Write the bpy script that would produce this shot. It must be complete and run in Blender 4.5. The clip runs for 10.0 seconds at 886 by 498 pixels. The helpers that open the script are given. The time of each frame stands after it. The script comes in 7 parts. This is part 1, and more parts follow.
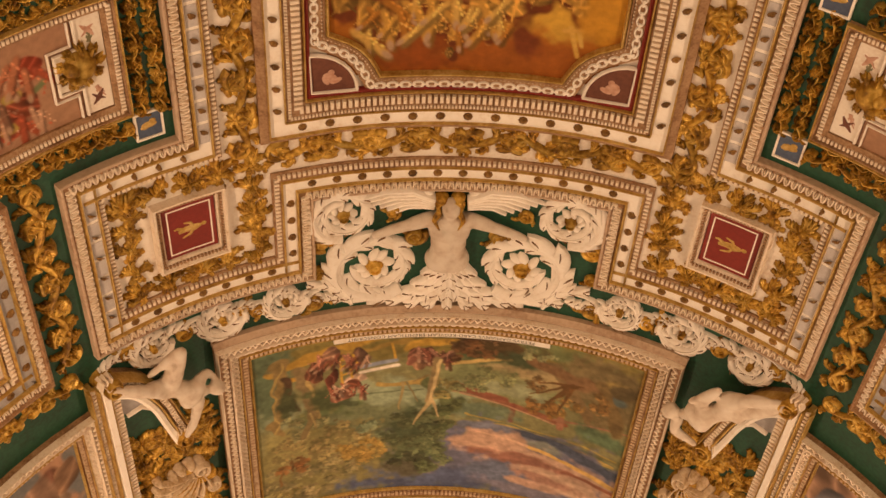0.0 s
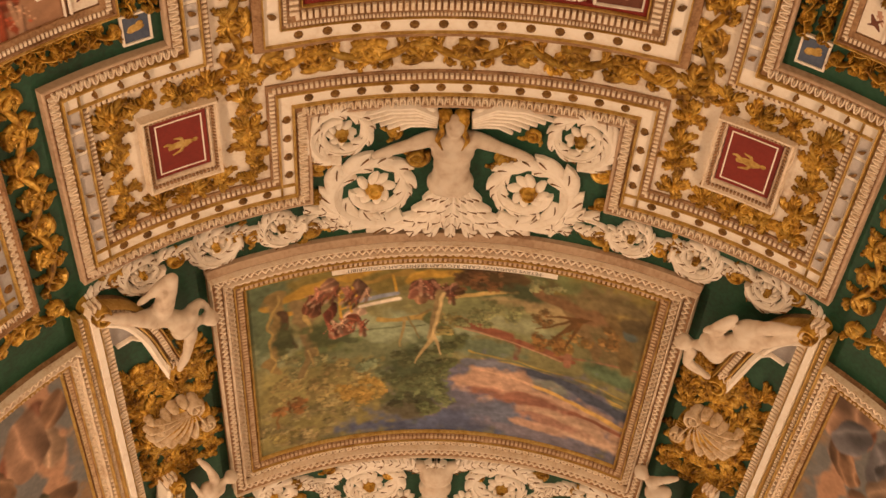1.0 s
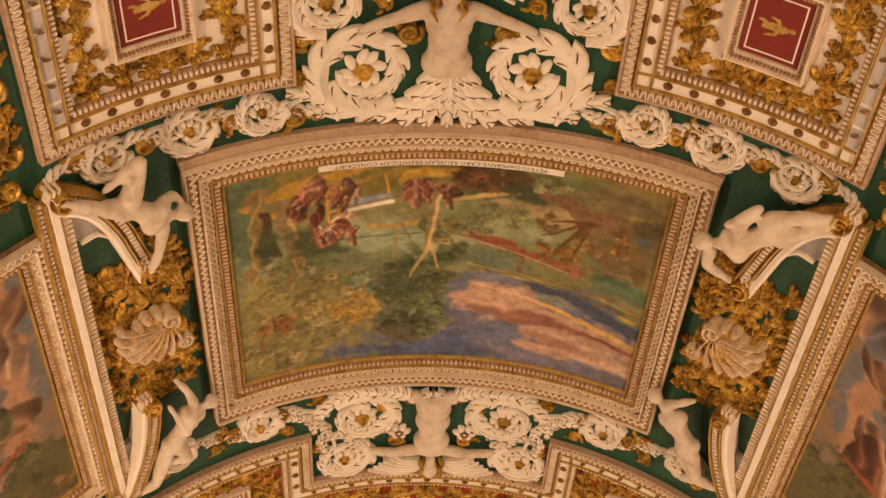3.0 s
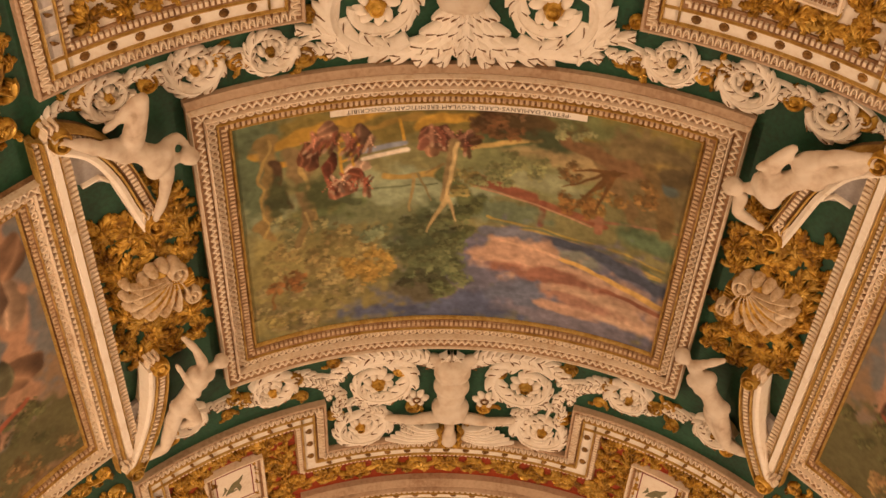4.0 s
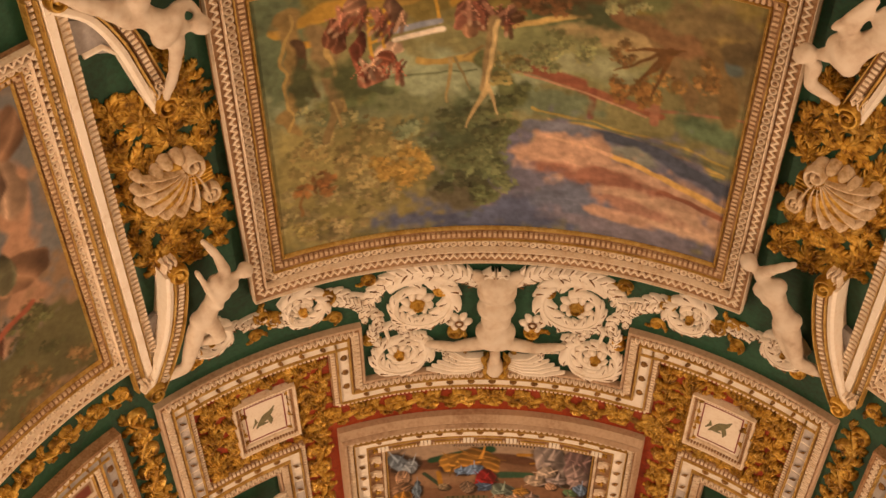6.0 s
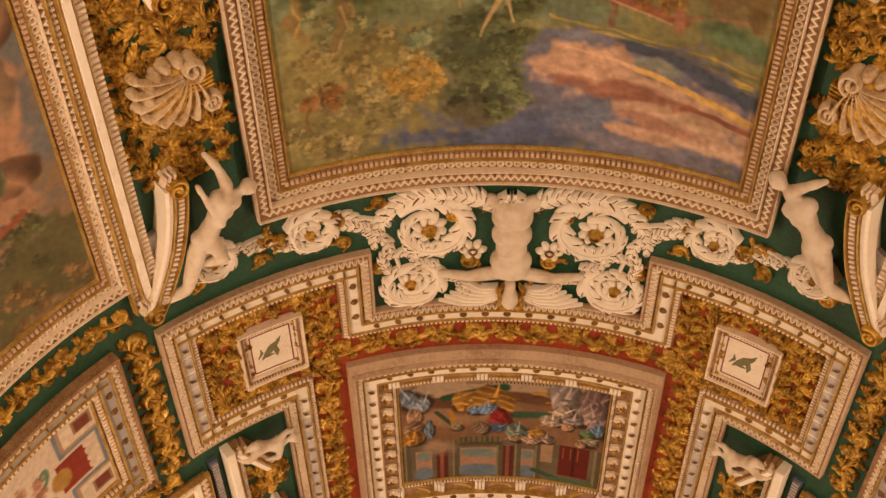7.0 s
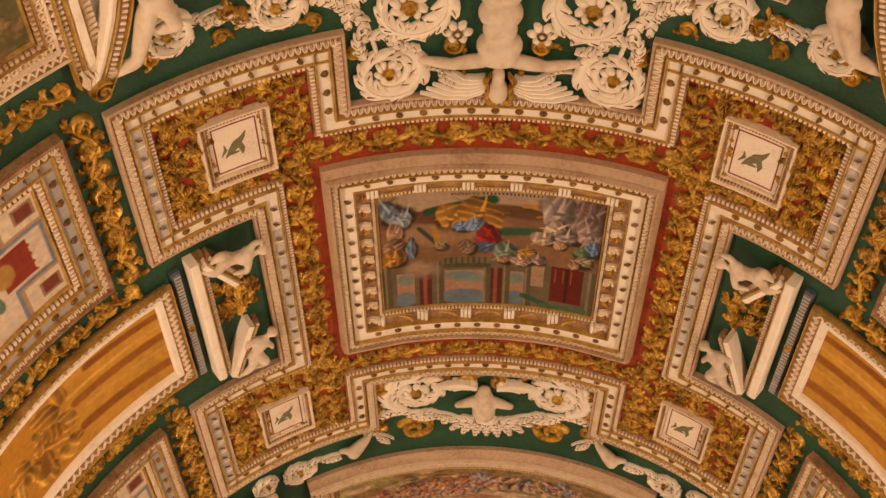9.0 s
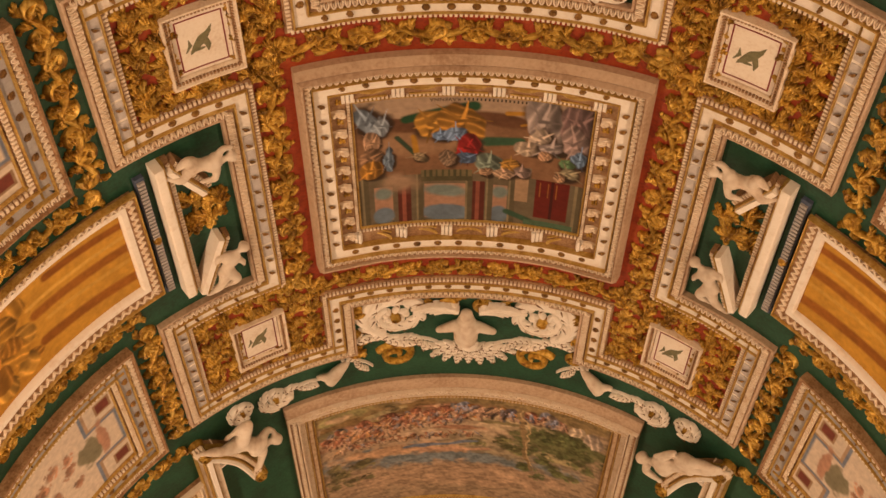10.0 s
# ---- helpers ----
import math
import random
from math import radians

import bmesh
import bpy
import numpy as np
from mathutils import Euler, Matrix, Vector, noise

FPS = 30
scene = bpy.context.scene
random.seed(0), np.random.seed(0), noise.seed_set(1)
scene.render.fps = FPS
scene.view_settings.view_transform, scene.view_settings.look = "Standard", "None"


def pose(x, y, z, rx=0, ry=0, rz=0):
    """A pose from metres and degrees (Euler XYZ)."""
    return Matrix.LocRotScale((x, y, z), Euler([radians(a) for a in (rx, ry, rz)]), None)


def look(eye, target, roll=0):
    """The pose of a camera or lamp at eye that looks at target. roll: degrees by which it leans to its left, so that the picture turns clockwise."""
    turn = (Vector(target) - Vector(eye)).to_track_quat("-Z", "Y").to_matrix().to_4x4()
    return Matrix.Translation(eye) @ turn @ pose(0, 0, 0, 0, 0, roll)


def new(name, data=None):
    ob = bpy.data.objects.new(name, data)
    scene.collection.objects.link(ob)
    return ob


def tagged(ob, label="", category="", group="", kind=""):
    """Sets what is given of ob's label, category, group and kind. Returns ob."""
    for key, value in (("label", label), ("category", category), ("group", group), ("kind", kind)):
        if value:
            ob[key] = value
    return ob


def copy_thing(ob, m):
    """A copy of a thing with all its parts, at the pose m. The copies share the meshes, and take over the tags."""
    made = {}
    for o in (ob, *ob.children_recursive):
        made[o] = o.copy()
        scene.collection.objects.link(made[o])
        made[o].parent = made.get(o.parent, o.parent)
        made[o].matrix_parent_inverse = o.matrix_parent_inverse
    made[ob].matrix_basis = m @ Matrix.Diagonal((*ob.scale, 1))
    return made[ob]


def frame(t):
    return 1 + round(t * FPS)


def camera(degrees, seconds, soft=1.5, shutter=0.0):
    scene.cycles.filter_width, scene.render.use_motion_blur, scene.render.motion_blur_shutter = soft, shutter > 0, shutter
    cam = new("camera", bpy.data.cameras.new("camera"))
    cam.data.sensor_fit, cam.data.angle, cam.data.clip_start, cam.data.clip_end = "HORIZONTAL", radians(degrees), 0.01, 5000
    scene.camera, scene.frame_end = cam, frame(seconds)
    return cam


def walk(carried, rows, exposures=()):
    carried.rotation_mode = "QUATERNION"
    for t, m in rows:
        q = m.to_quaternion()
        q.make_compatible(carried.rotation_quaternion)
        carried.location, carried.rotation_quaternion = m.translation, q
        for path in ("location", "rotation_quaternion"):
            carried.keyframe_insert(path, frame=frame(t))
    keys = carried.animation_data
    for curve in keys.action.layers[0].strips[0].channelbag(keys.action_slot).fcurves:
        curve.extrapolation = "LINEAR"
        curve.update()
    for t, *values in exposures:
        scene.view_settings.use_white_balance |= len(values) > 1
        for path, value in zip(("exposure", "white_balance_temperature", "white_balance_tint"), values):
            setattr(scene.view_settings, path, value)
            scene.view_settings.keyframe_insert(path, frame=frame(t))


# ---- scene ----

# ---- camera ----
cam = camera(38.28, 10.0, soft=1.5)
PATH = [
    (0.0, -0.390, 0.000, 1.610, -2.95, 43.76, 0.16),
    (0.5, -0.394, 0.258, 1.604, -2.90, 43.36, 0.32),
    (1.0, -0.410, 0.497, 1.598, -2.94, 42.97, 0.45),
    (1.5, -0.423, 0.743, 1.608, -3.04, 42.81, 0.65),
    (2.0, -0.409, 0.937, 1.601, -3.07, 42.59, 0.80),
    (2.5, -0.368, 1.170, 1.604, -2.99, 42.83, 0.76),
    (4.0, -0.270, 1.838, 1.606, -1.88, 43.07, -0.18),
    (4.5, -0.230, 2.066, 1.611, -1.30, 43.23, -0.44),
    (5.0, -0.209, 2.284, 1.610, -0.67, 43.39, -0.79),
    (6.5, -0.116, 2.957, 1.613, 0.56, 42.79, -2.24),
    (7.0, -0.107, 3.193, 1.611, 0.66, 42.06, -2.60),
    (7.5, -0.103, 3.421, 1.599, 0.58, 41.04, -2.67),
    (8.0, -0.082, 3.678, 1.596, 0.48, 40.02, -2.59),
    (8.5, -0.064, 3.936, 1.586, 0.40, 38.80, -2.54),
    (9.0, -0.053, 4.199, 1.578, 0.31, 37.82, -2.48),
    (9.5, -0.032, 4.433, 1.577, 0.06, 36.77, -2.35),
    (10.0, 0.004, 4.700, 1.575, -0.20, 35.96, -2.28),
]
walk(cam, [(t, pose(x, y, z, 90 + pitch, roll, yaw)) for t, x, y, z, yaw, pitch, roll in PATH])

# ---- light ----
VR, VZ = 3.08, 3.996          # radius of the barrel vault, height of its axis
Y0, Y1 = -3.0, 18.5           # the stretch of gallery that is built
scene.view_settings.exposure = 0.0
world = bpy.data.worlds.new("gallery_air")
world.use_nodes = True
world.node_tree.nodes["Background"].inputs["Color"].default_value = (1.0, 0.72, 0.46, 1)
world.node_tree.nodes["Background"].inputs["Strength"].default_value = 0.02
scene.world = world


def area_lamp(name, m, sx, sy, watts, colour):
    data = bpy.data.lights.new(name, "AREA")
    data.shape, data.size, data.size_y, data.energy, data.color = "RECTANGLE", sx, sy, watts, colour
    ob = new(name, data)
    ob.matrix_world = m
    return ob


# warm unseen area lamps, assumed along both cornices to light the vault
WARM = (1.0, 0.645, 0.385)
ASSUMED_UPLIGHT = 37.0
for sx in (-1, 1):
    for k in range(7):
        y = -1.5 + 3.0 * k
        area_lamp("assumed_uplight", look((sx * 2.72, y, 4.02), (-sx * 1.3, y, 7.0)), 2.6, 0.16, ASSUMED_UPLIGHT * (1.05 if sx < 0 else 0.86), WARM)
# light from the tall windows of both long walls
for sx in (-1, 1):
    for k in range(4):
        y = 0.5 + 5.0 * k
        area_lamp("window_light", look((sx * 3.0, y, 2.4), (0, y, 3.3)), 1.4, 1.9, 30, (1.0, 0.67, 0.43))

# ---- materials ----


def material(name, rough=0.7, metal=0.0, colours=(), scale=6.0, fine=60.0, bump=0.25, rand=0.0, spec=0.4, lo=0.32, hi=0.68):
    """Two colours mixed by a coarse and a fine noise, with a fine relief."""
    m = bpy.data.materials.new(name)
    m.use_nodes = True
    nt = m.node_tree
    n, l = nt.nodes, nt.links
    bsdf = n["Principled BSDF"]
    co = n.new("ShaderNodeTexCoord")
    big, small = n.new("ShaderNodeTexNoise"), n.new("ShaderNodeTexNoise")
    big.inputs["Scale"].default_value, big.inputs["Detail"].default_value = scale, 6
    small.inputs["Scale"].default_value, small.inputs["Detail"].default_value = fine, 4
    geo = n.new("ShaderNodeNewGeometry")
    l.new(geo.outputs["Position"], big.inputs["Vector"])
    l.new(geo.outputs["Position"], small.inputs["Vector"])
    mix = n.new("ShaderNodeMath")
    mix.operation = "MULTIPLY_ADD"
    mix.inputs[1].default_value = 0.45
    l.new(small.outputs["Fac"], mix.inputs[0])
    half = n.new("ShaderNodeMath")
    half.operation = "MULTIPLY"
    half.inputs[1].default_value = 0.55
    l.new(big.outputs["Fac"], half.inputs[0])
    l.new(half.outputs[0], mix.inputs[2])
    ramp = n.new("ShaderNodeValToRGB")
    el = ramp.color_ramp.elements
    k = len(colours)
    while len(el) < k:
        el.new(0.5)
    for i, c in enumerate(colours):
        el[i].position = lo + (hi - lo) * i / max(1, k - 1)
        el[i].color = (*c, 1)
    l.new(mix.outputs[0], ramp.inputs["Fac"])
    out = ramp.outputs["Color"]
    if rand:
        info, hsv = n.new("ShaderNodeObjectInfo"), n.new("ShaderNodeHueSaturation")
        mr = n.new("ShaderNodeMapRange")
        mr.inputs["To Min"].default_value, mr.inputs["To Max"].default_value = 1 - rand, 1 + rand
        l.new(info.outputs["Random"], mr.inputs["Value"])
        l.new(mr.outputs["Result"], hsv.inputs["Value"])
        l.new(out, hsv.inputs["Color"])
        out = hsv.outputs["Color"]
    l.new(out, bsdf.inputs["Base Color"])
    bsdf.inputs["Roughness"].default_value, bsdf.inputs["Metallic"].default_value = rough, metal
    bsdf.inputs["Specular IOR Level"].default_value = spec
    if bump:
        b = n.new("ShaderNodeBump")
        b.inputs["Strength"].default_value, b.inputs["Distance"].default_value = bump, 0.01
        l.new(small.outputs["Fac"], b.inputs["Height"])
        l.new(b.outputs["Normal"], bsdf.inputs["Normal"])
    return m


STUCCO = material("white_stucco", 0.72, 0, ((0.42, 0.27, 0.16), (0.74, 0.64, 0.53), (0.83, 0.76, 0.67), (0.87, 0.81, 0.73)), 7, 34, 0.22, 0.06, lo=0.22, hi=0.54)
CREAM = material("cream_moulding", 0.62, 0, ((0.34, 0.19, 0.09), (0.66, 0.50, 0.34), (0.78, 0.66, 0.52), (0.82, 0.71, 0.58)), 14, 70, 0.35, lo=0.25, hi=0.60)
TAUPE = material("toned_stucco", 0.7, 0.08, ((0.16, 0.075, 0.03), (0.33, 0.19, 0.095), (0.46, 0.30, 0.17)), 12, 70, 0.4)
LEDGE = material("rose_stucco", 0.75, 0, ((0.34, 0.21, 0.13), (0.50, 0.36, 0.25), (0.58, 0.43, 0.31)), 3, 40, 0.15)
GILT = material("gilding", 0.42, 0.45, ((0.10, 0.042, 0.006), (0.30, 0.155, 0.018), (0.53, 0.325, 0.055), (0.68, 0.47, 0.13)), 11, 34, 0.35, 0.28, lo=0.34, hi=0.66)
GILTFLAT = material("flat_gilding", 0.45, 0.45, ((0.30, 0.16, 0.03), (0.50, 0.32, 0.085), (0.64, 0.46, 0.18)), 12, 60, 0.3)
STUDGILT = material("worn_stud_gilding", 0.5, 0.3, ((0.07, 0.030, 0.008), (0.20, 0.10, 0.022), (0.34, 0.19, 0.05)), 14, 60, 0.2, 0.3)
GREEN = material("green_ground", 0.6, 0, ((0.008, 0.030, 0.016), (0.010, 0.065, 0.034), (0.020, 0.090, 0.048)), 4, 40, 0.15)
RED = material("red_ground", 0.65, 0, ((0.14, 0.016, 0.005), (0.31, 0.040, 0.009), (0.37, 0.080, 0.014)), 4, 40, 0.15)
VEIN = material("dark_brown_vein", 0.55, 0.2, ((0.10, 0.045, 0.015), (0.28, 0.15, 0.055)), 12, 60, 0.2)
DEEPRED = material("deep_red_paint", 0.6, 0, ((0.16, 0.012, 0.008), (0.24, 0.020, 0.012)), 5, 50, 0.15)
WHITEGROUND = material("white_ground", 0.7, 0, ((0.66, 0.54, 0.43), (0.80, 0.72, 0.62), (0.84, 0.77, 0.68)), 5, 50, 0.15)
INLAY = material("pale_inlay_paint", 0.7, 0, ((0.44, 0.40, 0.39), (0.60, 0.56, 0.55)), 6, 60, 0.1)
TONED = material("toned_teeth", 0.68, 0.05, ((0.36, 0.21, 0.11), (0.58, 0.42, 0.27), (0.70, 0.55, 0.39)), 16, 70, 0.3)
GREYBLUE = material("grey_blue_paint", 0.7, 0, ((0.30, 0.28, 0.28), (0.44, 0.42, 0.42)), 6, 60, 0.15)
BLUE = material("slate_blue_paint", 0.7, 0, ((0.05, 0.07, 0.13), (0.10, 0.13, 0.20)), 6, 60, 0.15)
STATUE = material("statue_stucco", 0.6, 0, ((0.36, 0.26, 0.18), (0.58, 0.47, 0.37), (0.68, 0.59, 0.49), (0.72, 0.64, 0.55)), 5, 16, 0.25, 0.06, lo=0.30, hi=0.62)
INK = material("dark_ink", 0.8, 0, ((0.03, 0.02, 0.015), (0.05, 0.035, 0.02)), 6, 60, 0)
WALLPAINT = material("wall_plaster", 0.85, 0, ((0.34, 0.24, 0.15), (0.46, 0.35, 0.23)), 2, 30, 0.1)
MARBLE = material("floor_marble", 0.4, 0, ((0.34, 0.28, 0.22), (0.48, 0.42, 0.34)), 3, 30, 0.05)


def fresco_material():
    """Painted plaster: pigments from the panel's own colour layer, with fine mottling and craquelure."""
    m = bpy.data.materials.new("fresco_paint")
    m.use_nodes = True
    n, l = m.node_tree.nodes, m.node_tree.links
    bsdf = n["Principled BSDF"]
    at = n.new("ShaderNodeAttribute")
    at.attribute_name = "pigment"
    geo = n.new("ShaderNodeNewGeometry")
    ns = n.new("ShaderNodeTexNoise")
    ns.inputs["Scale"].default_value, ns.inputs["Detail"].default_value = 24, 8
    l.new(geo.outputs["Position"], ns.inputs["Vector"])
    mr = n.new("ShaderNodeMapRange")
    mr.inputs["From Min"].default_value, mr.inputs["From Max"].default_value = 0.3, 0.7
    mr.inputs["To Min"].default_value, mr.inputs["To Max"].default_value = 0.86, 1.12
    l.new(ns.outputs["Fac"], mr.inputs["Value"])
    hsv = n.new("ShaderNodeHueSaturation")
    l.new(at.outputs["Color"], hsv.inputs["Color"])
    l.new(mr.outputs["Result"], hsv.inputs["Value"])
    l.new(hsv.outputs["Color"], bsdf.inputs["Base Color"])
    bsdf.inputs["Roughness"].default_value = 0.75
    bsdf.inputs["Specular IOR Level"].default_value = 0.25
    b = n.new("ShaderNodeBump")
    b.inputs["Strength"].default_value, b.inputs["Distance"].default_value = 0.12, 0.01
    l.new(ns.outputs["Fac"], b.inputs["Height"])
    l.new(b.outputs["Normal"], bsdf.inputs["Normal"])
    return m


FRESCO = fresco_material()
RUSSET = material("russet_paint", 0.7, 0, ((0.10, 0.03, 0.018), (0.17, 0.06, 0.035)), 5, 40, 0.1)
MOSSPAINT = material("dull_green_paint", 0.8, 0, ((0.12, 0.12, 0.06), (0.22, 0.20, 0.11)), 20, 70, 0.05)
ROSEPAINT = material("rose_paint", 0.7, 0, ((0.40, 0.19, 0.12), (0.62, 0.40, 0.30)), 20, 60, 0.05)
SHELLWORK = material("toned_shellwork", 0.55, 0.1, ((0.40, 0.26, 0.12), (0.66, 0.52, 0.35), (0.78, 0.67, 0.53)), 9, 50, 0.3)

# ---- building on the curved vault ----
# Every thing is laid out flat (x across, y towards the nearer end, z proud of the plaster) round an anchor, then bent to the vault.


def at(s, y, turn=0.0, flip=False):
    """The pose on the vault at arc length s from the crown line and y along the gallery."""
    a = s / VR
    c, d = math.cos(a), math.sin(a)
    m = Matrix(((c, 0, -d, VR * d), (0, -1, 0, y), (-d, 0, -c, VZ + VR * c), (0, 0, 0, 1)))
    m = m @ pose(0, 0, 0, 0, 0, turn)
    return m @ Matrix.Diagonal((-1, 1, 1, 1)) if flip else m


class Flat:
    """A mesh in the making."""

    def __init__(self):
        self.v, self.f = [], []

    def add(self, verts, faces):
        k = len(self.v)
        self.v.extend(verts)
        self.f.extend([tuple(i + k for i in f) for f in faces])

    def ribbon(self, pts, w, h, z0=0.0, k=5, sharp=1.0):
        """A raised stem along 2D points: half widths w and heights h (numbers or lists)."""
        n = len(pts)
        w = [w] * n if isinstance(w, (int, float)) else w
        h = [h] * n if isinstance(h, (int, float)) else h
        verts, faces = [], []
        for i in range(n):
            a, b = pts[max(0, i - 1)], pts[min(n - 1, i + 1)]
            dx, dy = b[0] - a[0], b[1] - a[1]
            q = math.hypot(dx, dy) or 1
            nx, ny = -dy / q, dx / q
            for j in range(k + 1):
                g = math.pi * j / k
                c, e = math.cos(g) * w[i], math.sin(g) ** sharp * h[i]
                verts.append((pts[i][0] + nx * c, pts[i][1] + ny * c, z0 + e))
        for i in range(n - 1):
            for j in range(k):
                p = i * (k + 1) + j
                faces.append((p, p + k + 1, p + k + 2, p + 1))
        faces.append(tuple(range(k + 1)))
        faces.append(tuple((n - 1) * (k + 1) + j for j in range(k, -1, -1)))
        self.add(verts, faces)

    def dome(self, cx, cy, rx, ry, h, z0=0.0, n=10, rings=3, turn=0.0):
        verts, faces = [], []
        ct, st = math.cos(turn), math.sin(turn)
        for r in range(rings):
            e = 0.5 * math.pi * r / rings
            for j in range(n):
                a = 2 * math.pi * j / n
                x, y = rx * math.cos(a) * math.cos(e), ry * math.sin(a) * math.cos(e)
                verts.append((cx + x * ct - y * st, cy + x * st + y * ct, z0 + h * math.sin(e)))
        verts.append((cx, cy, z0 + h))
        for r in range(rings - 1):
            for j in range(n):
                faces.append((r * n + j, r * n + (j + 1) % n, (r + 1) * n + (j + 1) % n, (r + 1) * n + j))
        for j in range(n):
            faces.append(((rings - 1) * n + j, (rings - 1) * n + (j + 1) % n, rings * n))
        self.add(verts, faces)

    def ring(self, cx, cy, r, w, h, z0=0.0, n=12, k=3):
        verts, faces = [], []
        for i in range(n):
            a = 2 * math.pi * i / n
            for j in range(k + 1):
                g = math.pi * j / k
                q = r + w * math.cos(g)
                verts.append((cx + q * math.cos(a), cy + q * math.sin(a), z0 + h * math.sin(g)))
        for i in range(n):
            for j in range(k):
                p, q = i * (k + 1) + j, (i + 1) % n * (k + 1) + j
                faces.append((p, p + 1, q + 1, q))
        self.add(verts, faces)

    def slab(self, x0, x1, y0, y1, z0, z1, bevel=0.006, turn=0.0, cx=0.0, cy=0.0, step=0.12):
        """A block with sloped edges, cut across x often enough to bend; turned about (cx, cy)."""
        n = max(1, int((x1 - x0) / step))
        ct, st = math.cos(turn), math.sin(turn)
        verts, faces = [], []
        xs = [x0] + [x0 + bevel + (x1 - x0 - 2 * bevel) * i / n for i in range(n + 1)] + [x1]
        for i, x in enumerate(xs):
            edge = i in (0, len(xs) - 1)
            top = z1 - bevel if edge else z1
            b = 0 if edge else bevel
            for y, z in ((y0, z0), (y0, z1 - bevel), (y0 + bevel, top), (y1 - bevel, top), (y1, z1 - bevel), (y1, z0)):
                verts.append((cx + x * ct - y * st, cy + x * st + y * ct, z))
        for i in range(len(xs) - 1):
            for j in range(5):
                p = i * 6 + j
                faces.append((p, p + 6, p + 7, p + 1))
        faces.append((0, 1, 2, 3, 4, 5))
        faces.append(tuple(len(verts) - 1 - j for j in range(6)))
        self.add(verts, faces)

    def rail(self, path, closed, prof):
        """A moulding along a path with mitred corners. prof: (offset to the left, height) points."""
        pts = walk_line(path, closed)
        n, k = len(pts), len(prof)
        verts, faces = [], []
        for (x, y), (mx, my) in pts:
            for o, h in prof:
                verts.append((x + mx * o, y + my * o, h))
        for i in range(n if closed else n - 1):
            for j in range(k - 1):
                p, q = i * k + j, (i + 1) % n * k + j
                faces.append((p, q, q + 1, p + 1))
        if not closed:
            faces += [tuple(range(k)), tuple((n - 1) * k + j for j in range(k - 1, -1, -1))]
        self.add(verts, faces)

    def mesh(self, name, mat, bend=True, smooth=True):
        v = np.array(self.v, dtype=float)
        if bend:
            a = v[:, 0] / VR
            r = VR - v[:, 2]
            v = np.stack([r * np.sin(a), v[:, 1], VR - r * np.cos(a)], 1)
        me = bpy.data.meshes.new(name)
        me.from_pydata(v.tolist(), [], self.f)
        bm = bmesh.new()
        bm.from_mesh(me)
        bmesh.ops.recalc_face_normals(bm, faces=bm.faces)
        if smooth:
            for f in bm.faces:
                f.smooth = len(f.verts) < 5
            for e in bm.edges:
                e.smooth = len(e.link_faces) != 2 or e.calc_face_angle(0) < 0.75
        bm.to_mesh(me)
        bm.free()
        me.materials.append(mat)
        return me


def walk_line(path, closed, step=0.1):
    """Points along a path with their mitred left normals."""
    n = len(path)
    segs = n if closed else n - 1
    norm = []
    for i in range(segs):
        (ax, ay), (bx, by) = path[i], path[(i + 1) % n]
        q = math.hypot(bx - ax, by - ay)
        norm.append((-(by - ay) / q, (bx - ax) / q))
    out = []
    for i in range(segs):
        (ax, ay), (bx, by) = path[i], path[(i + 1) % n]
        prev = norm[i - 1] if (closed or i) else norm[i]
        d = 1 + prev[0] * norm[i][0] + prev[1] * norm[i][1]
        out.append(((ax, ay), ((prev[0] + norm[i][0]) / d, (prev[1] + norm[i][1]) / d)))
        m = max(1, int(math.hypot(bx - ax, by - ay) / step))
        for j in range(1, m):
            out.append(((ax + (bx - ax) * j / m, ay + (by - ay) * j / m), norm[i]))
    if not closed:
        out.append((path[-1], norm[-1]))
    return out


def stations(path, closed, off, gap, margin=0.0):
    """Evenly spaced places (x, y, direction) along a path moved to its left by off."""
    n = len(path)
    segs = n if closed else n - 1
    ring = [p for p in walk_line(path, closed, 1e9)]
    moved = [(p[0] + m[0] * off, p[1] + m[1] * off) for p, m in ring]
    out = []
    for i in range(segs):
        a, b = moved[i], moved[(i + 1) % n]
        L = math.hypot(b[0] - a[0], b[1] - a[1]) - 2 * margin
        k = max(1, round(L / gap))
        d = math.atan2(b[1] - a[1], b[0] - a[0])
        for j in range(k):
            t = (margin + L * (j + 0.5) / k) / (L + 2 * margin)
            out.append((a[0] + (b[0] - a[0]) * t, a[1] + (b[1] - a[1]) * t, d))
    return out


def fillets(ob, path, closed, rolls):
    """Thin gilt half-rounds, one part each: (offset, offset, height, height)."""
    for r in rolls:
        f = Flat()
        f.rail(path, closed, roll_profile(*r))
        part("gilt_fillet", f, GILTFLAT, ob, "thin gilt fillet")


def part(name, flat, mat, parent, label="", bend=True):
    ob = new(name, flat if isinstance(flat, bpy.types.Mesh) else flat.mesh(name, mat, bend))
    ob.parent = parent
    return tagged(ob, label)


def empty(name, m, label, category, group="", kind=""):
    ob = new(name)
    ob.empty_display_size = 0.1
    ob.matrix_basis = m
    return tagged(ob, label, category, group, kind)


def rect(x0, x1, y0, y1):
    """Clockwise as seen, so that 'left' points outwards... the inside lies to the left of the reversed path."""
    return [(x0, y0), (x1, y0), (x1, y1), (x0, y1)]


def band(o0, o1, h, drop=0.0):
    return [(o0, drop), (o0, h), (o1, h), (o1, drop)]


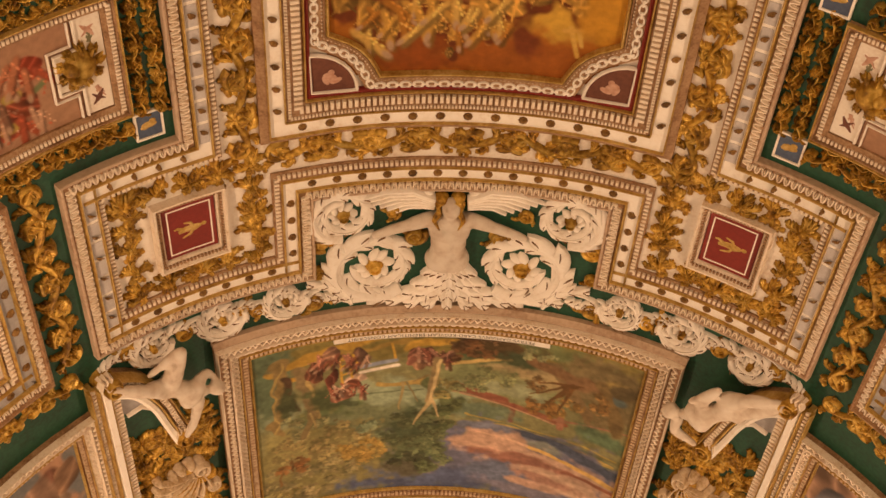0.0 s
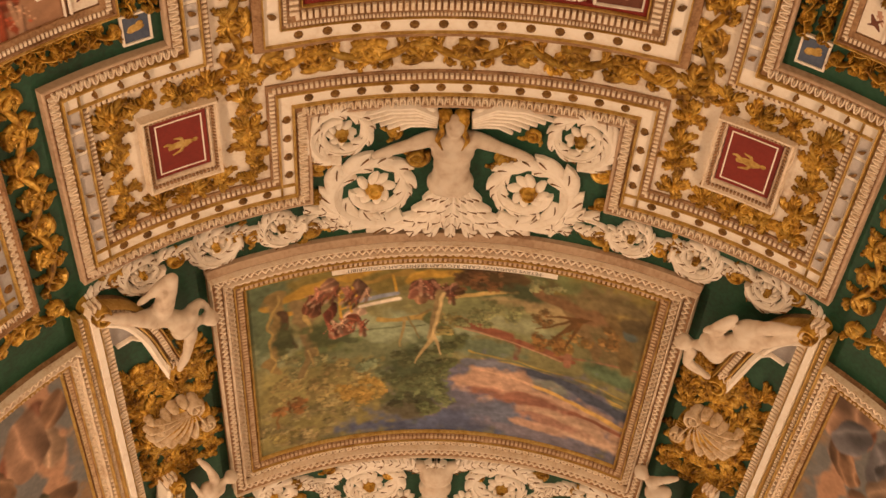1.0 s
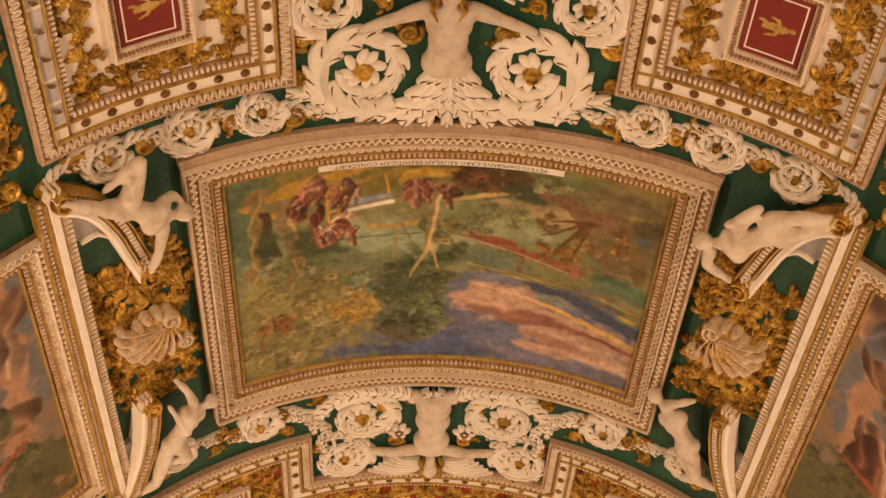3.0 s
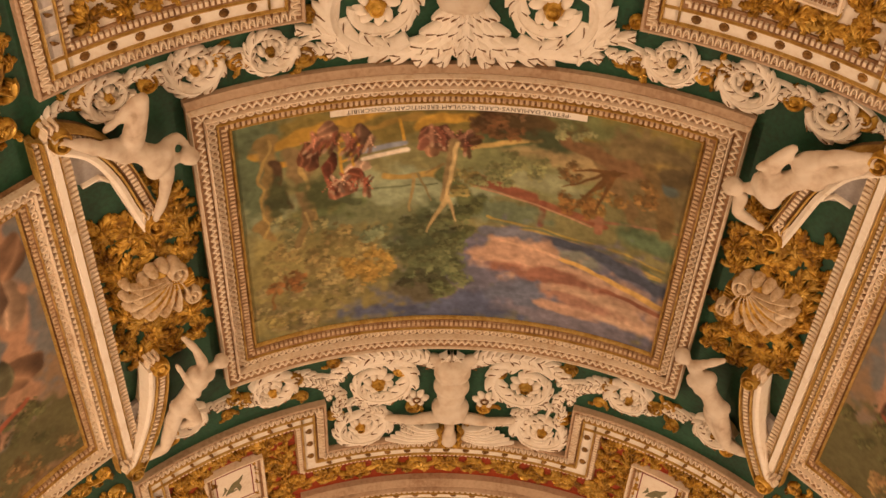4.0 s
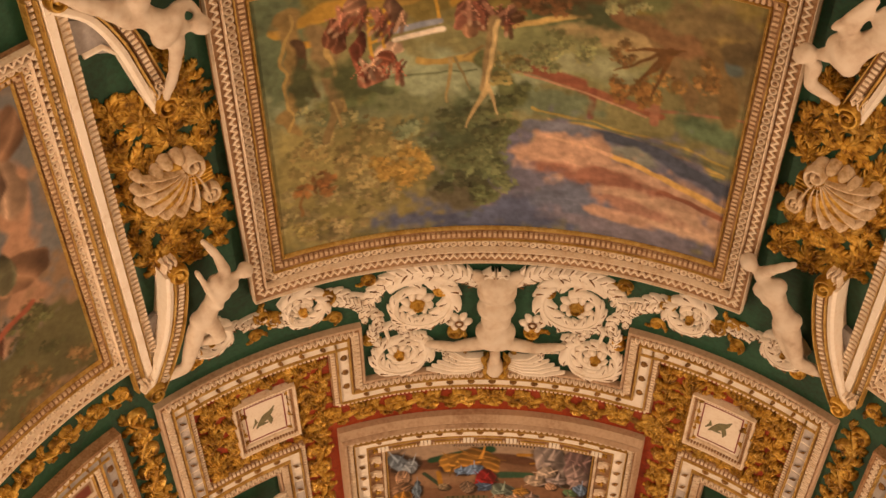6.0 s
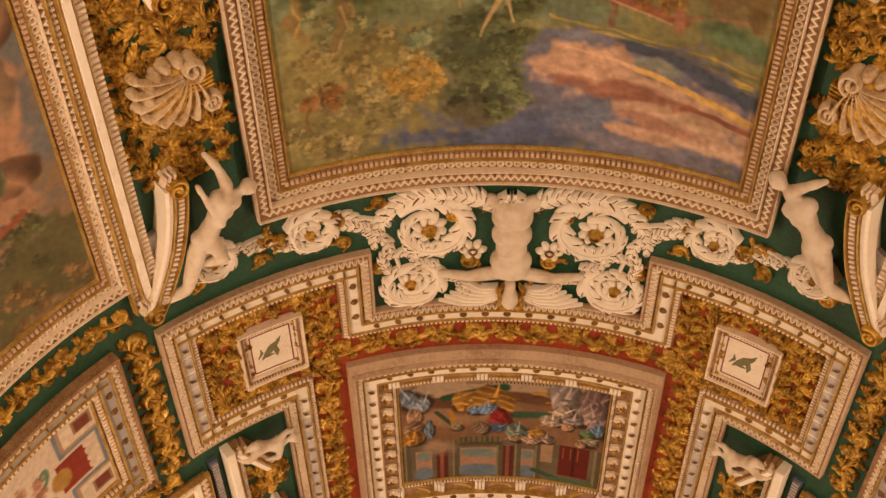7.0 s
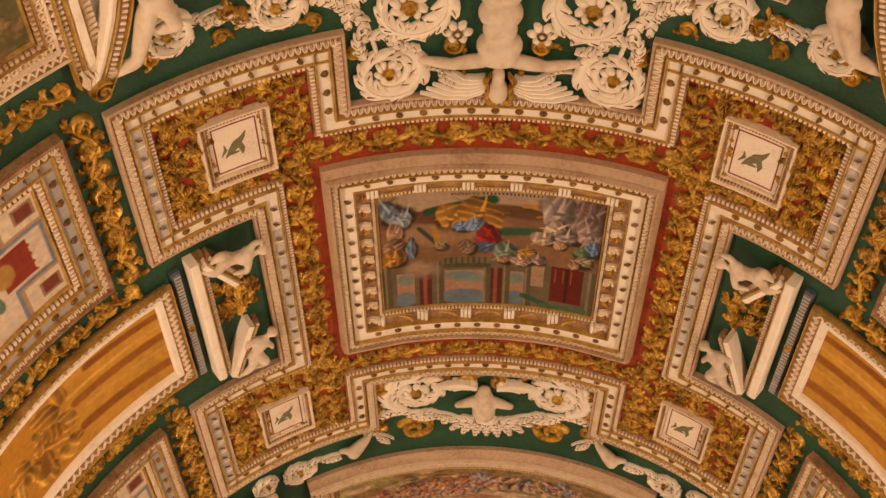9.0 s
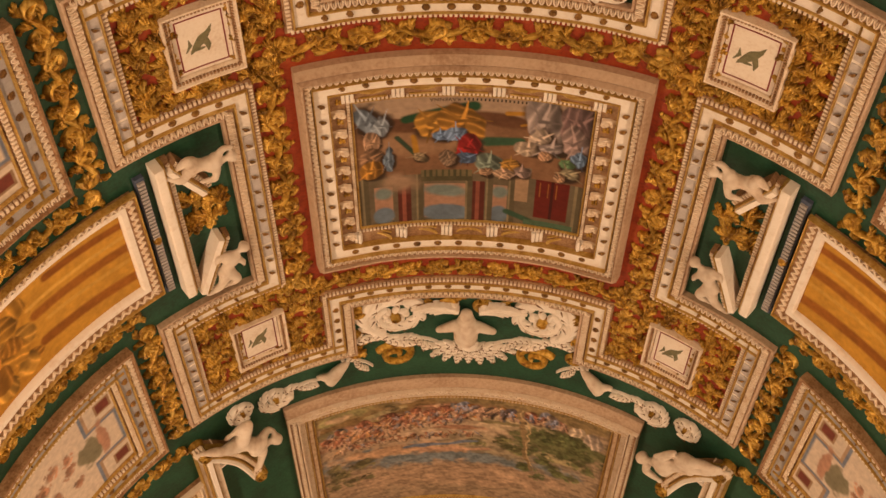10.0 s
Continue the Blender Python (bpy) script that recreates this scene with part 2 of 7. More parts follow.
def roll_profile(o0, o1, h0, h1, k=5):
    """A half-round between two offsets, rising from h0 to h1."""
    mid, r = (o0 + o1) / 2, (o1 - o0) / 2
    return [(mid - r * math.cos(math.pi * j / k), h0 + (h1 - h0) * math.sin(math.pi * j / k)) for j in range(k + 1)]


def eggs(flat, path, closed, off, gap, w, h, z):
    """A row of egg mouldings with darts."""
    for x, y, d in stations(path, closed, off, gap):
        c, e = math.cos(d), math.sin(d)
        arc = [(gap * 0.36 * math.cos(t), -w * 0.9 + 1.9 * w * math.sin(t)) for t in (0.0, 0.6, 1.2, 1.94, 2.54, 3.1416)]
        flat.ribbon([(x + p * c - q * e, y + p * e + q * c) for p, q in arc], 0.0075, h * 1.1, z - 0.002, 3)
        flat.dome(x, y, gap * 0.13, w * 0.55, h * 1.3, z - 0.002, 6, 2, d)


def teeth(flat, path, closed, off, gap, w, h, z):
    for x, y, d in stations(path, closed, off, gap):
        flat.slab(-gap * 0.29, gap * 0.29, -w, w, z - 0.003, z + h * 1.6, 0.003, d, x, y)


def rings(flat, path, closed, off, gap, h, z, w=0.010):
    for x, y, d in stations(path, closed, off, gap):
        flat.ring(x, y, gap * 0.37, w * 0.85, h * 1.5, z - 0.001, 10, 3)


def zigzag(flat, path, closed, off, gap, w, h, z):
    for i, (x, y, d) in enumerate(stations(path, closed, off, gap)):
        a = d + (0.9 if i % 2 else -0.9)
        flat.slab(-w, w, -0.0055, 0.0055, z - 0.006, z + h * 1.5, 0.002, a, x, y)


STUD = None


def studs(parent, path, closed, off, gap, z, margin=0.06):
    """Gilt studs, one object each on a shared mesh."""
    global STUD
    if STUD is None:
        f = Flat()
        f.dome(0, 0, 0.024, 0.017, 0.016, 0, 8, 3)
        f.ring(0, 0, 0.021, 0.007, 0.007, 0, 8, 3)
        STUD = f.mesh("stud", STUDGILT, False)
    for x, y, d in stations(path, closed, off, gap, margin):
        ob = part("stud", STUD, GILT, parent)
        a = x / VR
        ob.matrix_basis = Matrix.Translation(((VR - z) * math.sin(a), y, VR - (VR - z) * math.cos(a))) @ pose(0, 0, 0, 0, -math.degrees(a), math.degrees(d))


# ---- the shell of the gallery ----


def block(name, x0, x1, y0, y1, z0, z1, mat, label, category):
    bm = bmesh.new()
    bmesh.ops.create_cube(bm, size=1, matrix=Matrix.LocRotScale(((x0 + x1) / 2, (y0 + y1) / 2, (z0 + z1) / 2), None, (x1 - x0, y1 - y0, z1 - z0)))
    me = bpy.data.meshes.new(name)
    bm.to_mesh(me)
    bm.free()
    me.materials.append(mat)
    return tagged(new(name, me), label, category, kind="structure")


block("floor", -3.5, 3.5, Y0 - 0.4, Y1 + 0.4, -0.2, 0, MARBLE, "pale marble floor of the long gallery", "floor")
block("wall_west", -3.5, -3.1, Y0, Y1, 0, 4.0, WALLPAINT, "long plastered gallery wall under the vault", "wall")
block("wall_east", 3.1, 3.5, Y0, Y1, 0, 4.0, WALLPAINT, "long plastered gallery wall under the vault", "wall")
block("wall_south", -3.5, 3.5, Y0 - 0.4, Y0, 0, 7.6, WALLPAINT, "plain end wall closing the gallery", "wall")
block("wall_north", -3.5, 3.5, Y1, Y1 + 0.4, 0, 7.6, WALLPAINT, "plain end wall closing the gallery", "wall")

# ground colours of the vault by bay: mirrored across the crown line


def ground(s, y):
    s = abs(s)
    if y < 4.5:
        return 1 if s < 1.62 else 0
    if y < 4.95:
        return 1 if s < 2.2 else 0
    if y < 5.75:
        return 1 if 1.0 < s < 2.2 else 0
    if 9.2 < y < 9.85:
        return 2 if 1.05 < s < 2.25 else 0
    if 9.85 <= y < 10.35:
        return 2 if s < 2.25 else 0
    if 10.35 <= y < 12.15:
        return 2 if s < 1.5 else 0
    if 12.15 <= y < 12.7:
        return 2 if s < 2.25 else 0
    if 12.7 <= y < 13.5:
        return 2 if 1.05 < s < 2.25 else 0
    return 0


def vault():
    """The barrel shell: an inner and an outer skin 0.3 m apart."""
    ns, step = 192, 0.05
    ny = int((Y1 - Y0) / step)
    half = VR * math.pi / 2
    verts, faces, mats = [], [], []
    for j in range(ny + 1):
        for i in range(ns + 1):
            a = (-half + 2 * half * i / ns) / VR
            verts.append((VR * math.sin(a), Y0 + j * step, VZ + VR * math.cos(a)))
    for j in range(ny):
        for i in range(ns):
            p = j * (ns + 1) + i
            faces.append((p, p + ns + 1, p + ns + 2, p + 1))
            mats.append(ground(-half + 2 * half * (i + 0.5) / ns, Y0 + (j + 0.5) * step))
    k = len(verts)
    for y in (Y0, Y1):
        for i in range(49):
            a = -math.pi / 2 + math.pi * i / 48
            verts.append(((VR + 0.3) * math.sin(a), y, VZ + (VR + 0.3) * math.cos(a)))
    for i in range(48):
        faces.append((k + i, k + i + 1, k + 50 + i, k + 49 + i))
        mats.append(3)
    me = bpy.data.meshes.new("ceiling")
    me.from_pydata(verts, [], faces)
    for m in (GREEN, WHITEGROUND, RED, WALLPAINT):
        me.materials.append(m)
    me.polygons.foreach_set("material_index", mats)
    me.polygons.foreach_set("use_smooth", [True] * len(faces))
    tagged(new("ceiling", me), "painted barrel vault with green, white and red grounds", "ceiling", kind="structure")


vault()

# ---- mouldings ----


def near(points, yc):
    """Plan points (s, Y) as local points round an anchor at (0, yc)."""
    return [(s, yc - y) for s, y in points]


def both(points):
    """A half outline from the crown line, closed by its mirror image."""
    return points + [(-s, y) for s, y in reversed(points)]


def stepped_frame(name, path, closed, yc, label):
    """Egg moulding, white band with gilt studs and a toothed inner edge."""
    ob = empty(name, at(0, yc), label, "moulding", kind="structure")
    path = near(path, yc)
    f = Flat()
    f.rail(path, closed, [(0, 0), (0, 0.048), (0.006, 0.054), (0.014, 0.054), (0.020, 0.046), (0.021, 0.0)])
    part("outer_edge", f, LEDGE, ob, "plain rose-toned outer edge")
    f = Flat()
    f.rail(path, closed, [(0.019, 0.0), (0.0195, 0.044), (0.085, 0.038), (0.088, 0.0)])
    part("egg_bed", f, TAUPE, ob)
    f = Flat()
    eggs(f, path, closed, 0.050, 0.042, 0.026, 0.022, 0.040)
    tagged(part("egg_row", f, CREAM, ob, "row of small cream stucco eggs"), kind="stuff")
    fillets(ob, path, closed, [(0.086, 0.106, 0.030, 0.062), (0.176, 0.192, 0.028, 0.058)])
    f = Flat()
    f.rail(path, closed, band(0.105, 0.177, 0.040))
    part("white_band", f, STUCCO, ob, "white band between fillets")
    f = Flat()
    f.rail(path, closed, [(0.190, 0.0), (0.191, 0.040), (0.236, 0.012), (0.238, 0.0)])
    part("inner_bed", f, TAUPE, ob)
    f = Flat()
    teeth(f, path, closed, 0.212, 0.030, 0.014, 0.012, 0.022)
    tagged(part("tooth_row", f, CREAM, ob, "row of fine cream teeth"), kind="stuff")
    studs(ob, path, closed, 0.141, 0.150, 0.040)
    return ob


FRAME_A = [(-1.62, Y0 + 0.5), (-1.62, 4.47), (-2.30, 4.47), (-2.30, 5.83), (-0.88, 5.83), (-0.88, 5.16)]
stepped_frame("stepped_frame", both(FRAME_A), False, 4.5, "cream and gilt stepped stucco frame with studded white band")
def grey_inlay(yc, s, y0, y1):
    ob = empty("grey_inlay", at(0, yc), "narrow grey-blue painted inlay between gilt studs", "inlay", "grey inlays")
    n = max(1, round((y1 - y0) / 0.150))
    for k in range(n):
        a, b = y0 + (y1 - y0) * k / n, y0 + (y1 - y0) * (k + 1) / n
        f = Flat()
        f.slab(s - 0.031, s + 0.031, yc - b + 0.010, yc - a - 0.010, 0.036, 0.0435, 0.002)
        part("panel", f, INLAY, ob)
    copy_thing(ob, at(0, yc, flip=True))


for s, y0, y1 in ((-2.159, 4.66, 5.64), (-1.479, 2.6, 4.56), (-2.179, 9.31, 10.26), (-1.459, 10.64, 11.93), (-2.209, 12.31, 13.36)):
    grey_inlay((y0 + y1) / 2, s, y0, y1)
FRAME_C = [(-0.89, 9.70), (-0.89, 9.12), (-2.32, 9.12), (-2.32, 10.45), (-1.60, 10.45), (-1.60, 12.12), (-2.35, 12.12), (-2.35, 13.55), (-0.89, 13.55), (-0.89, 12.85)]
stepped_frame("stepped_frame", both(FRAME_C), True, 11.3, "cream and gilt stepped stucco frame round a red ground")


def picture_frame(ob, path, rows="rings", width=0.25, deep=0.10):
    """The broad carved frame round a fresco; the path is the picture's edge, the frame lies outside it."""
    k = width / 0.25
    f = Flat()
    f.rail(path, True, [(0.0, 0.0), (-0.004, 0.020), (-0.014 * k, 0.030), (-0.022 * k, 0.022), (-0.024 * k, 0)])
    part("gilt_lip", f, GILTFLAT, ob, "gilt inner lip")
    fillets(ob, path, True, [(-0.092 * k, -0.080 * k, 0.03, 0.055), ])
    f = Flat()
    f.rail(path, True, roll_profile(-0.250 * k, -0.236 * k, deep - 0.05, deep))
    part("outer_roll", f, CREAM, ob, "cream outer edge")
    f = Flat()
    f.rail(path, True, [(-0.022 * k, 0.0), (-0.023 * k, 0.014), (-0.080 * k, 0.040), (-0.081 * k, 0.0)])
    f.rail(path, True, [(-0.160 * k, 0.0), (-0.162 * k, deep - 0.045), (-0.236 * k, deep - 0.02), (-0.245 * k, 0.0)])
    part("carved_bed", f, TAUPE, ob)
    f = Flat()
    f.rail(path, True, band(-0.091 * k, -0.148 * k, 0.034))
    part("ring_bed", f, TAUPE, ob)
    f = Flat()
    f.rail(path, True, roll_profile(-0.166 * k, -0.148 * k, 0.04, deep - 0.012))
    part("middle_roll", f, CREAM, ob, "cream half-round")
    f = Flat()
    teeth(f, path, True, -0.052 * k, 0.032, 0.017 * k, 0.010, 0.026)
    tagged(part("tooth_row", f, TONED, ob, "row of toned teeth"), kind="stuff")
    f = Flat()
    rings(f, path, True, -0.120 * k, 0.050, 0.012, 0.034)
    tagged(part("ring_row", f, CREAM, ob, "chain of interlaced stucco rings"), kind="stuff")
    f = Flat()
    if rows == "rings":
        rings(f, path, True, -0.200 * k, 0.046, 0.012, deep - 0.034, 0.008)
    else:
        zigzag(f, path, True, -0.200 * k, 0.024, 0.026, 0.012, deep - 0.034)
    tagged(part("outer_row", f, CREAM, ob, "outer row of carved stucco"), kind="stuff")


# ---- frescoes ----


def lattice(u, v, f, seed):
    """Smooth value noise on arrays."""
    rng = np.random.RandomState(seed)
    g = rng.rand(64, 64)
    x, y = u * f, v * f
    i, j = np.floor(x).astype(int), np.floor(y).astype(int)
    a, b = x - i, y - j
    a, b = a * a * (3 - 2 * a), b * b * (3 - 2 * b)
    i0, i1, j0, j1 = i % 64, (i + 1) % 64, j % 64, (j + 1) % 64
    return (g[j0, i0] * (1 - a) + g[j0, i1] * a) * (1 - b) + (g[j1, i0] * (1 - a) + g[j1, i1] * a) * b


class Canvas:
    """Pigment laid in blots and strokes on a grid; u runs across, v down the picture."""

    def __init__(self, w, h, step, base, seed=1):
        self.w, self.h = w, h
        self.nx, self.ny = int(w / step), int(h / step)
        self.u, self.v = np.meshgrid(np.linspace(0, 1, self.nx), np.linspace(0, 1, self.ny))
        self.x, self.y = self.u * w, self.v * h
        self.c = np.ones((self.ny, self.nx, 3)) * np.array(base)
        self.seed = seed
        self.ragged = 0.55

    def fine(self, seed, f=9.0):
        return 0.6 * lattice(self.x, self.y, f, seed) + 0.4 * lattice(self.x, self.y, f * 2.7, seed + 1) - 0.5

    def lay(self, mask, colour, vary=0.3):
        self.seed += 1
        n = 1 + vary * 2 * (0.35 * self.fine(self.seed * 7, 16.0) + 0.65 * self.fine(self.seed * 7 + 3, 4.0))
        self.c += mask[..., None] * (np.array(colour) * n[..., None] - self.c)

    def blot(self, u, v, ru, rv, colour, turn=0.0, soft=0.25, ragged=None, freq=9.0, vary=0.3):
        """A ragged patch: centre and half axes as shares of the picture's width and height."""
        self.seed += 1
        a = math.radians(turn)
        dx, dy = self.x - u * self.w, self.y - v * self.h
        p, q = dx * math.cos(a) + dy * math.sin(a), -dx * math.sin(a) + dy * math.cos(a)
        d = np.sqrt((p / (ru * self.w)) ** 2 + (q / (rv * self.h)) ** 2)
        d = d + (self.ragged if ragged is None else ragged) * 2 * self.fine(self.seed * 5, freq)
        m = np.clip((1 - d) / soft + 0.5, 0, 1)
        self.lay(m * m * (3 - 2 * m), colour, vary)

    def box(self, u0, v0, u1, v1, colour, vary=0.2):
        """A crisp upright field."""
        m = ((self.u >= u0) & (self.u <= u1) & (self.v >= v0) & (self.v <= v1)).astype(float)
        self.lay(m, colour, vary)

    def stroke(self, u0, v0, u1, v1, w0, w1, colour, wave=0.02, vary=0.3):
        """A brush stroke between two places; widths in metres."""
        self.seed += 1
        ax, ay, bx, by = u0 * self.w, v0 * self.h, u1 * self.w, v1 * self.h
        X = self.x + wave * 2 * self.fine(self.seed * 3, 5.0)
        Y = self.y + wave * 2 * self.fine(self.seed * 3 + 40, 5.0)
        L2 = (bx - ax) ** 2 + (by - ay) ** 2
        t = np.clip(((X - ax) * (bx - ax) + (Y - ay) * (by - ay)) / L2, 0, 1)
        d = np.hypot(X - ax - t * (bx - ax), Y - ay - t * (by - ay))
        w = w0 + (w1 - w0) * t
        m = np.clip((w - d) / (0.35 * w + 0.004) + 0.3, 0, 1)
        self.lay(m, colour, vary)

    def cloth(self, u, v, ru, rv, colour, turn=0.0, folds=5, seed=0):
        """A draped shape: broken folds, a lit side and a ragged outline."""
        a = math.radians(turn)
        dx, dy = self.x - u * self.w, self.y - v * self.h
        p, q = (dx * math.cos(a) + dy * math.sin(a)) / (ru * self.w), (-dx * math.sin(a) + dy * math.cos(a)) / (rv * self.h)
        size = max(0.03, min(ru * self.w, rv * self.h))
        wob = self.fine(seed * 3 + 900, 0.55 / size)
        wide = self.fine(seed * 5 + 311, 0.30 / size)
        d = np.sqrt(p ** 2 + q ** 2) + 0.75 * wob + 0.9 * wide
        m = np.clip((1 - d) / 0.14 + 0.5, 0, 1)
        line = p + 0.9 * q * (seed % 3 - 1) + 1.5 * wide + 0.5 * wob
        ridge = 1 - np.abs(np.sin(1.3 * folds * line * 0.8 + seed))
        tone = (0.55 + 0.65 * ridge ** 1.6 + 0.7 * wob) * np.clip(1.0 - 0.35 * p + 0.30 * q, 0.45, 1.5)
        grey = np.clip(ridge - 0.72, 0, 1)[..., None] * 0.16
        paint = np.array(colour) * np.clip(tone, 0.22, 1.7)[..., None] + grey * np.array((0.5, 0.42, 0.34))
        self.c += m[..., None] * (paint - self.c)

    def crowd(self, u0, v0, u1, v1, count, size, tones, spread, seed):
        """Small draped shapes along a line, each a body stroke, a lighter top and a shadow."""
        rng = random.Random(seed)
        for k in range(count):
            t = (k + rng.random()) / count
            u, v = u0 + (u1 - u0) * t, v0 + (v1 - v0) * t + rng.uniform(-spread, spread)
            tone, g = rng.choice(tones), size * rng.uniform(0.7, 1.3)
            a = math.radians(rng.uniform(40, 140))
            du, dv = math.cos(a) * g / self.w, math.sin(a) * g / self.h
            self.near_stroke(u + 0.006, v + 0.01, u + du + 0.01, v + dv + 0.012, g * 0.34, [0.35 * z for z in tone])
            self.near_stroke(u, v, u + du, v + dv, g * 0.30, tone)
            self.near_stroke(u + 0.2 * du, v, u + 0.8 * du + 0.3 * dv, v + 0.7 * dv, g * 0.11, [min(0.8, 1.7 * z) for z in tone])
            b = a + rng.uniform(0.8, 1.6) * rng.choice((-1, 1))
            self.near_stroke(u + 0.4 * du, v + 0.4 * dv, u + 0.4 * du + 0.6 * g / self.w * math.cos(b), v + 0.4 * dv + 0.6 * g / self.h * math.sin(b), g * 0.10, [min(0.8, 1.3 * z) for z in tone])
            self.dab(u + 1.15 * du, v + 1.15 * dv, g * 0.26, (0.40, 0.26, 0.17), a)

    def brushwork(self, seed, amount):
        """Broken strokes at two sizes over the whole picture, with livelier tones."""
        n = lattice(self.x + 0.4 * self.y, 2.1 * self.y, 13.0, seed) - 0.5
        m = lattice(1.3 * self.x, self.y - 0.5 * self.x, 31.0, seed + 1) - 0.5
        crisp = np.clip(4.0 * n, -0.5, 0.5) * 0.7 + np.clip(4.0 * m, -0.5, 0.5) * 0.5
        self.c = self.c * (1 + amount * crisp)[..., None]

    def near_stroke(self, u0, v0, u1, v1, r, colour):
        """A short stroke as a row of dabs."""
        a = math.atan2((v1 - v0) * self.h, (u1 - u0) * self.w)
        for j in range(4):
            self.dab(u0 + (u1 - u0) * j / 3, v0 + (v1 - v0) * j / 3, r, colour, a)

    def leaves(self, u, v, ru, rv, colour, count, size, seed=0):
        """Foliage: soft clumps first, then leafy dabs lighter towards one side of each clump."""
        rng = random.Random(seed + 11)
        clumps = []
        for k in range(max(3, count // 14)):
            a, r = rng.uniform(0, 6.283), math.sqrt(rng.random())
            x, y = u + 0.92 * ru * r * math.cos(a), v + 0.92 * rv * r * math.sin(a)
            g = size * rng.uniform(1.3, 2.4)
            clumps.append((x, y, g, rng.uniform(0.75, 1.2)))
            self.dab(x, y, g * 1.25, [0.50 * z for z in colour], rng.uniform(0, 3.14))
        for i in range(count):
            x0, y0, g, k0 = clumps[i % len(clumps)]
            a, r = rng.uniform(0, 6.283), rng.uniform(0.2, 1.15)
            x, y = x0 + g * r * math.cos(a) / self.w, y0 + g * r * math.sin(a) / self.h
            lit = 0.88 + 0.48 * r * math.sin(a + 0.6) + rng.uniform(-0.16, 0.26)
            warm = rng.uniform(0.92, 1.10)
            tone = [lit * k0 * z for z in (colour[0] * warm, colour[1], colour[2])]
            for j in (-1, 0, 1):
                self.dab(x + 0.35 * size * j / self.w * math.cos(a + 1.57), y + 0.35 * size * j / self.h * math.sin(a + 1.57), size * rng.uniform(0.38, 0.62), tone, a + 0.5 * j, 0.7)

    def dab(self, u, v, r, colour, a, most=0.85):
        """One small brush mark, worked on its own window of the grid only."""
        i, j, k = int(u * self.nx), int(v * self.ny), int(2.2 * r / self.w * self.nx) + 2
        i0, i1, j0, j1 = max(0, i - k), min(self.nx, i + k), max(0, j - k), min(self.ny, j + k)
        if i0 >= i1 or j0 >= j1:
            return
        dx, dy = self.x[j0:j1, i0:i1] - u * self.w, self.y[j0:j1, i0:i1] - v * self.h
        p, q = dx * math.cos(a) + dy * math.sin(a), -dx * math.sin(a) + dy * math.cos(a)
        m = np.clip(1.6 * (1 - np.sqrt((p / r) ** 2 + (q / (0.55 * r)) ** 2)), 0, most)[..., None]
        self.c[j0:j1, i0:i1] += m * (np.array(colour) - self.c[j0:j1, i0:i1])

    def panel(self, name, parent, x0, y_top, z=0.006, label=""):
        """The painted sheet: its upper left corner at local (x0, y_top)."""
        f = Flat()
        xs, ys = (x0 + self.x).ravel(), (y_top - self.y).ravel()
        f.v = list(zip(xs, ys, np.full(xs.size, z)))
        nx, ny = self.nx, self.ny
        idx = np.arange(nx * ny).reshape(ny, nx)
        f.f = np.stack([idx[:-1, :-1], idx[1:, :-1], idx[1:, 1:], idx[:-1, 1:]], -1).reshape(-1, 4).tolist()
        v = np.array(f.v)
        a, r = v[:, 0] / VR, VR - v[:, 2]
        me = bpy.data.meshes.new(name)
        me.from_pydata(np.stack([r * np.sin(a), v[:, 1], VR - r * np.cos(a)], 1).tolist(), [], f.f)
        layer = me.attributes.new("pigment", "FLOAT_COLOR", "POINT")
        rgba = np.concatenate([np.clip(self.c.reshape(-1, 3), 0.004, 0.9), np.ones((nx * ny, 1))], 1)
        layer.data.foreach_set("color", rgba.ravel())
        me.polygons.foreach_set("use_smooth", [True] * len(me.polygons))
        me.materials.append(FRESCO)
        ob = new(name, me)
        ob.parent = parent
        return tagged(ob, label)


def lettering(words, height, x, y, z, turn, parent, name="lettering", label=""):
    """Built-in font, bent to the vault; centred on local (x, y)."""
    cu = bpy.data.curves.new(name, "FONT")
    cu.body, cu.size, cu.align_x, cu.align_y, cu.extrude = words, height, "CENTER", "CENTER", 0.0
    cu.space_character = 1.12
    tmp = new(name, cu)
    me = bpy.data.meshes.new_from_object(tmp)
    bpy.data.objects.remove(tmp)
    c, d = math.cos(turn), math.sin(turn)
    for v in me.vertices:
        p, q = x + v.co.x * c - v.co.y * d, y + v.co.x * d + v.co.y * c
        a = p / VR
        v.co = ((VR - z) * math.sin(a), q, VR - (VR - z) * math.cos(a))
    me.materials.append(INK)
    ob = new(name, me)
    ob.parent = parent
    return tagged(ob, label)


OLIVE, MOSS, TEAL = (0.15, 0.12, 0.03), (0.07, 0.085, 0.025), (0.09, 0.13, 0.08)
OCHRE, STRAW, BARK = (0.42, 0.23, 0.04), (0.34, 0.25, 0.07), (0.34, 0.22, 0.08)
RUST, SKYBLUE, ROSE = (0.17, 0.05, 0.025), (0.09, 0.10, 0.16), (0.42, 0.22, 0.13)
PALE, UMBER = (0.55, 0.44, 0.33), (0.07, 0.04, 0.02)


def ledge(ob, half, y0, y1, h):
    """Plain sloped cream ledge above a picture frame."""
    f = Flat()
    f.rail([(half, y0), (-half, y0)], False, [(0.0, 0.0), (0.0, h), (-0.012, h + 0.006), (-(y1 - y0) + 0.012, h * 0.75), (-(y1 - y0), h * 0.6), (-(y1 - y0), 0.0)])
    part("ledge", f, LEDGE, ob, "plain rose-toned ledge")


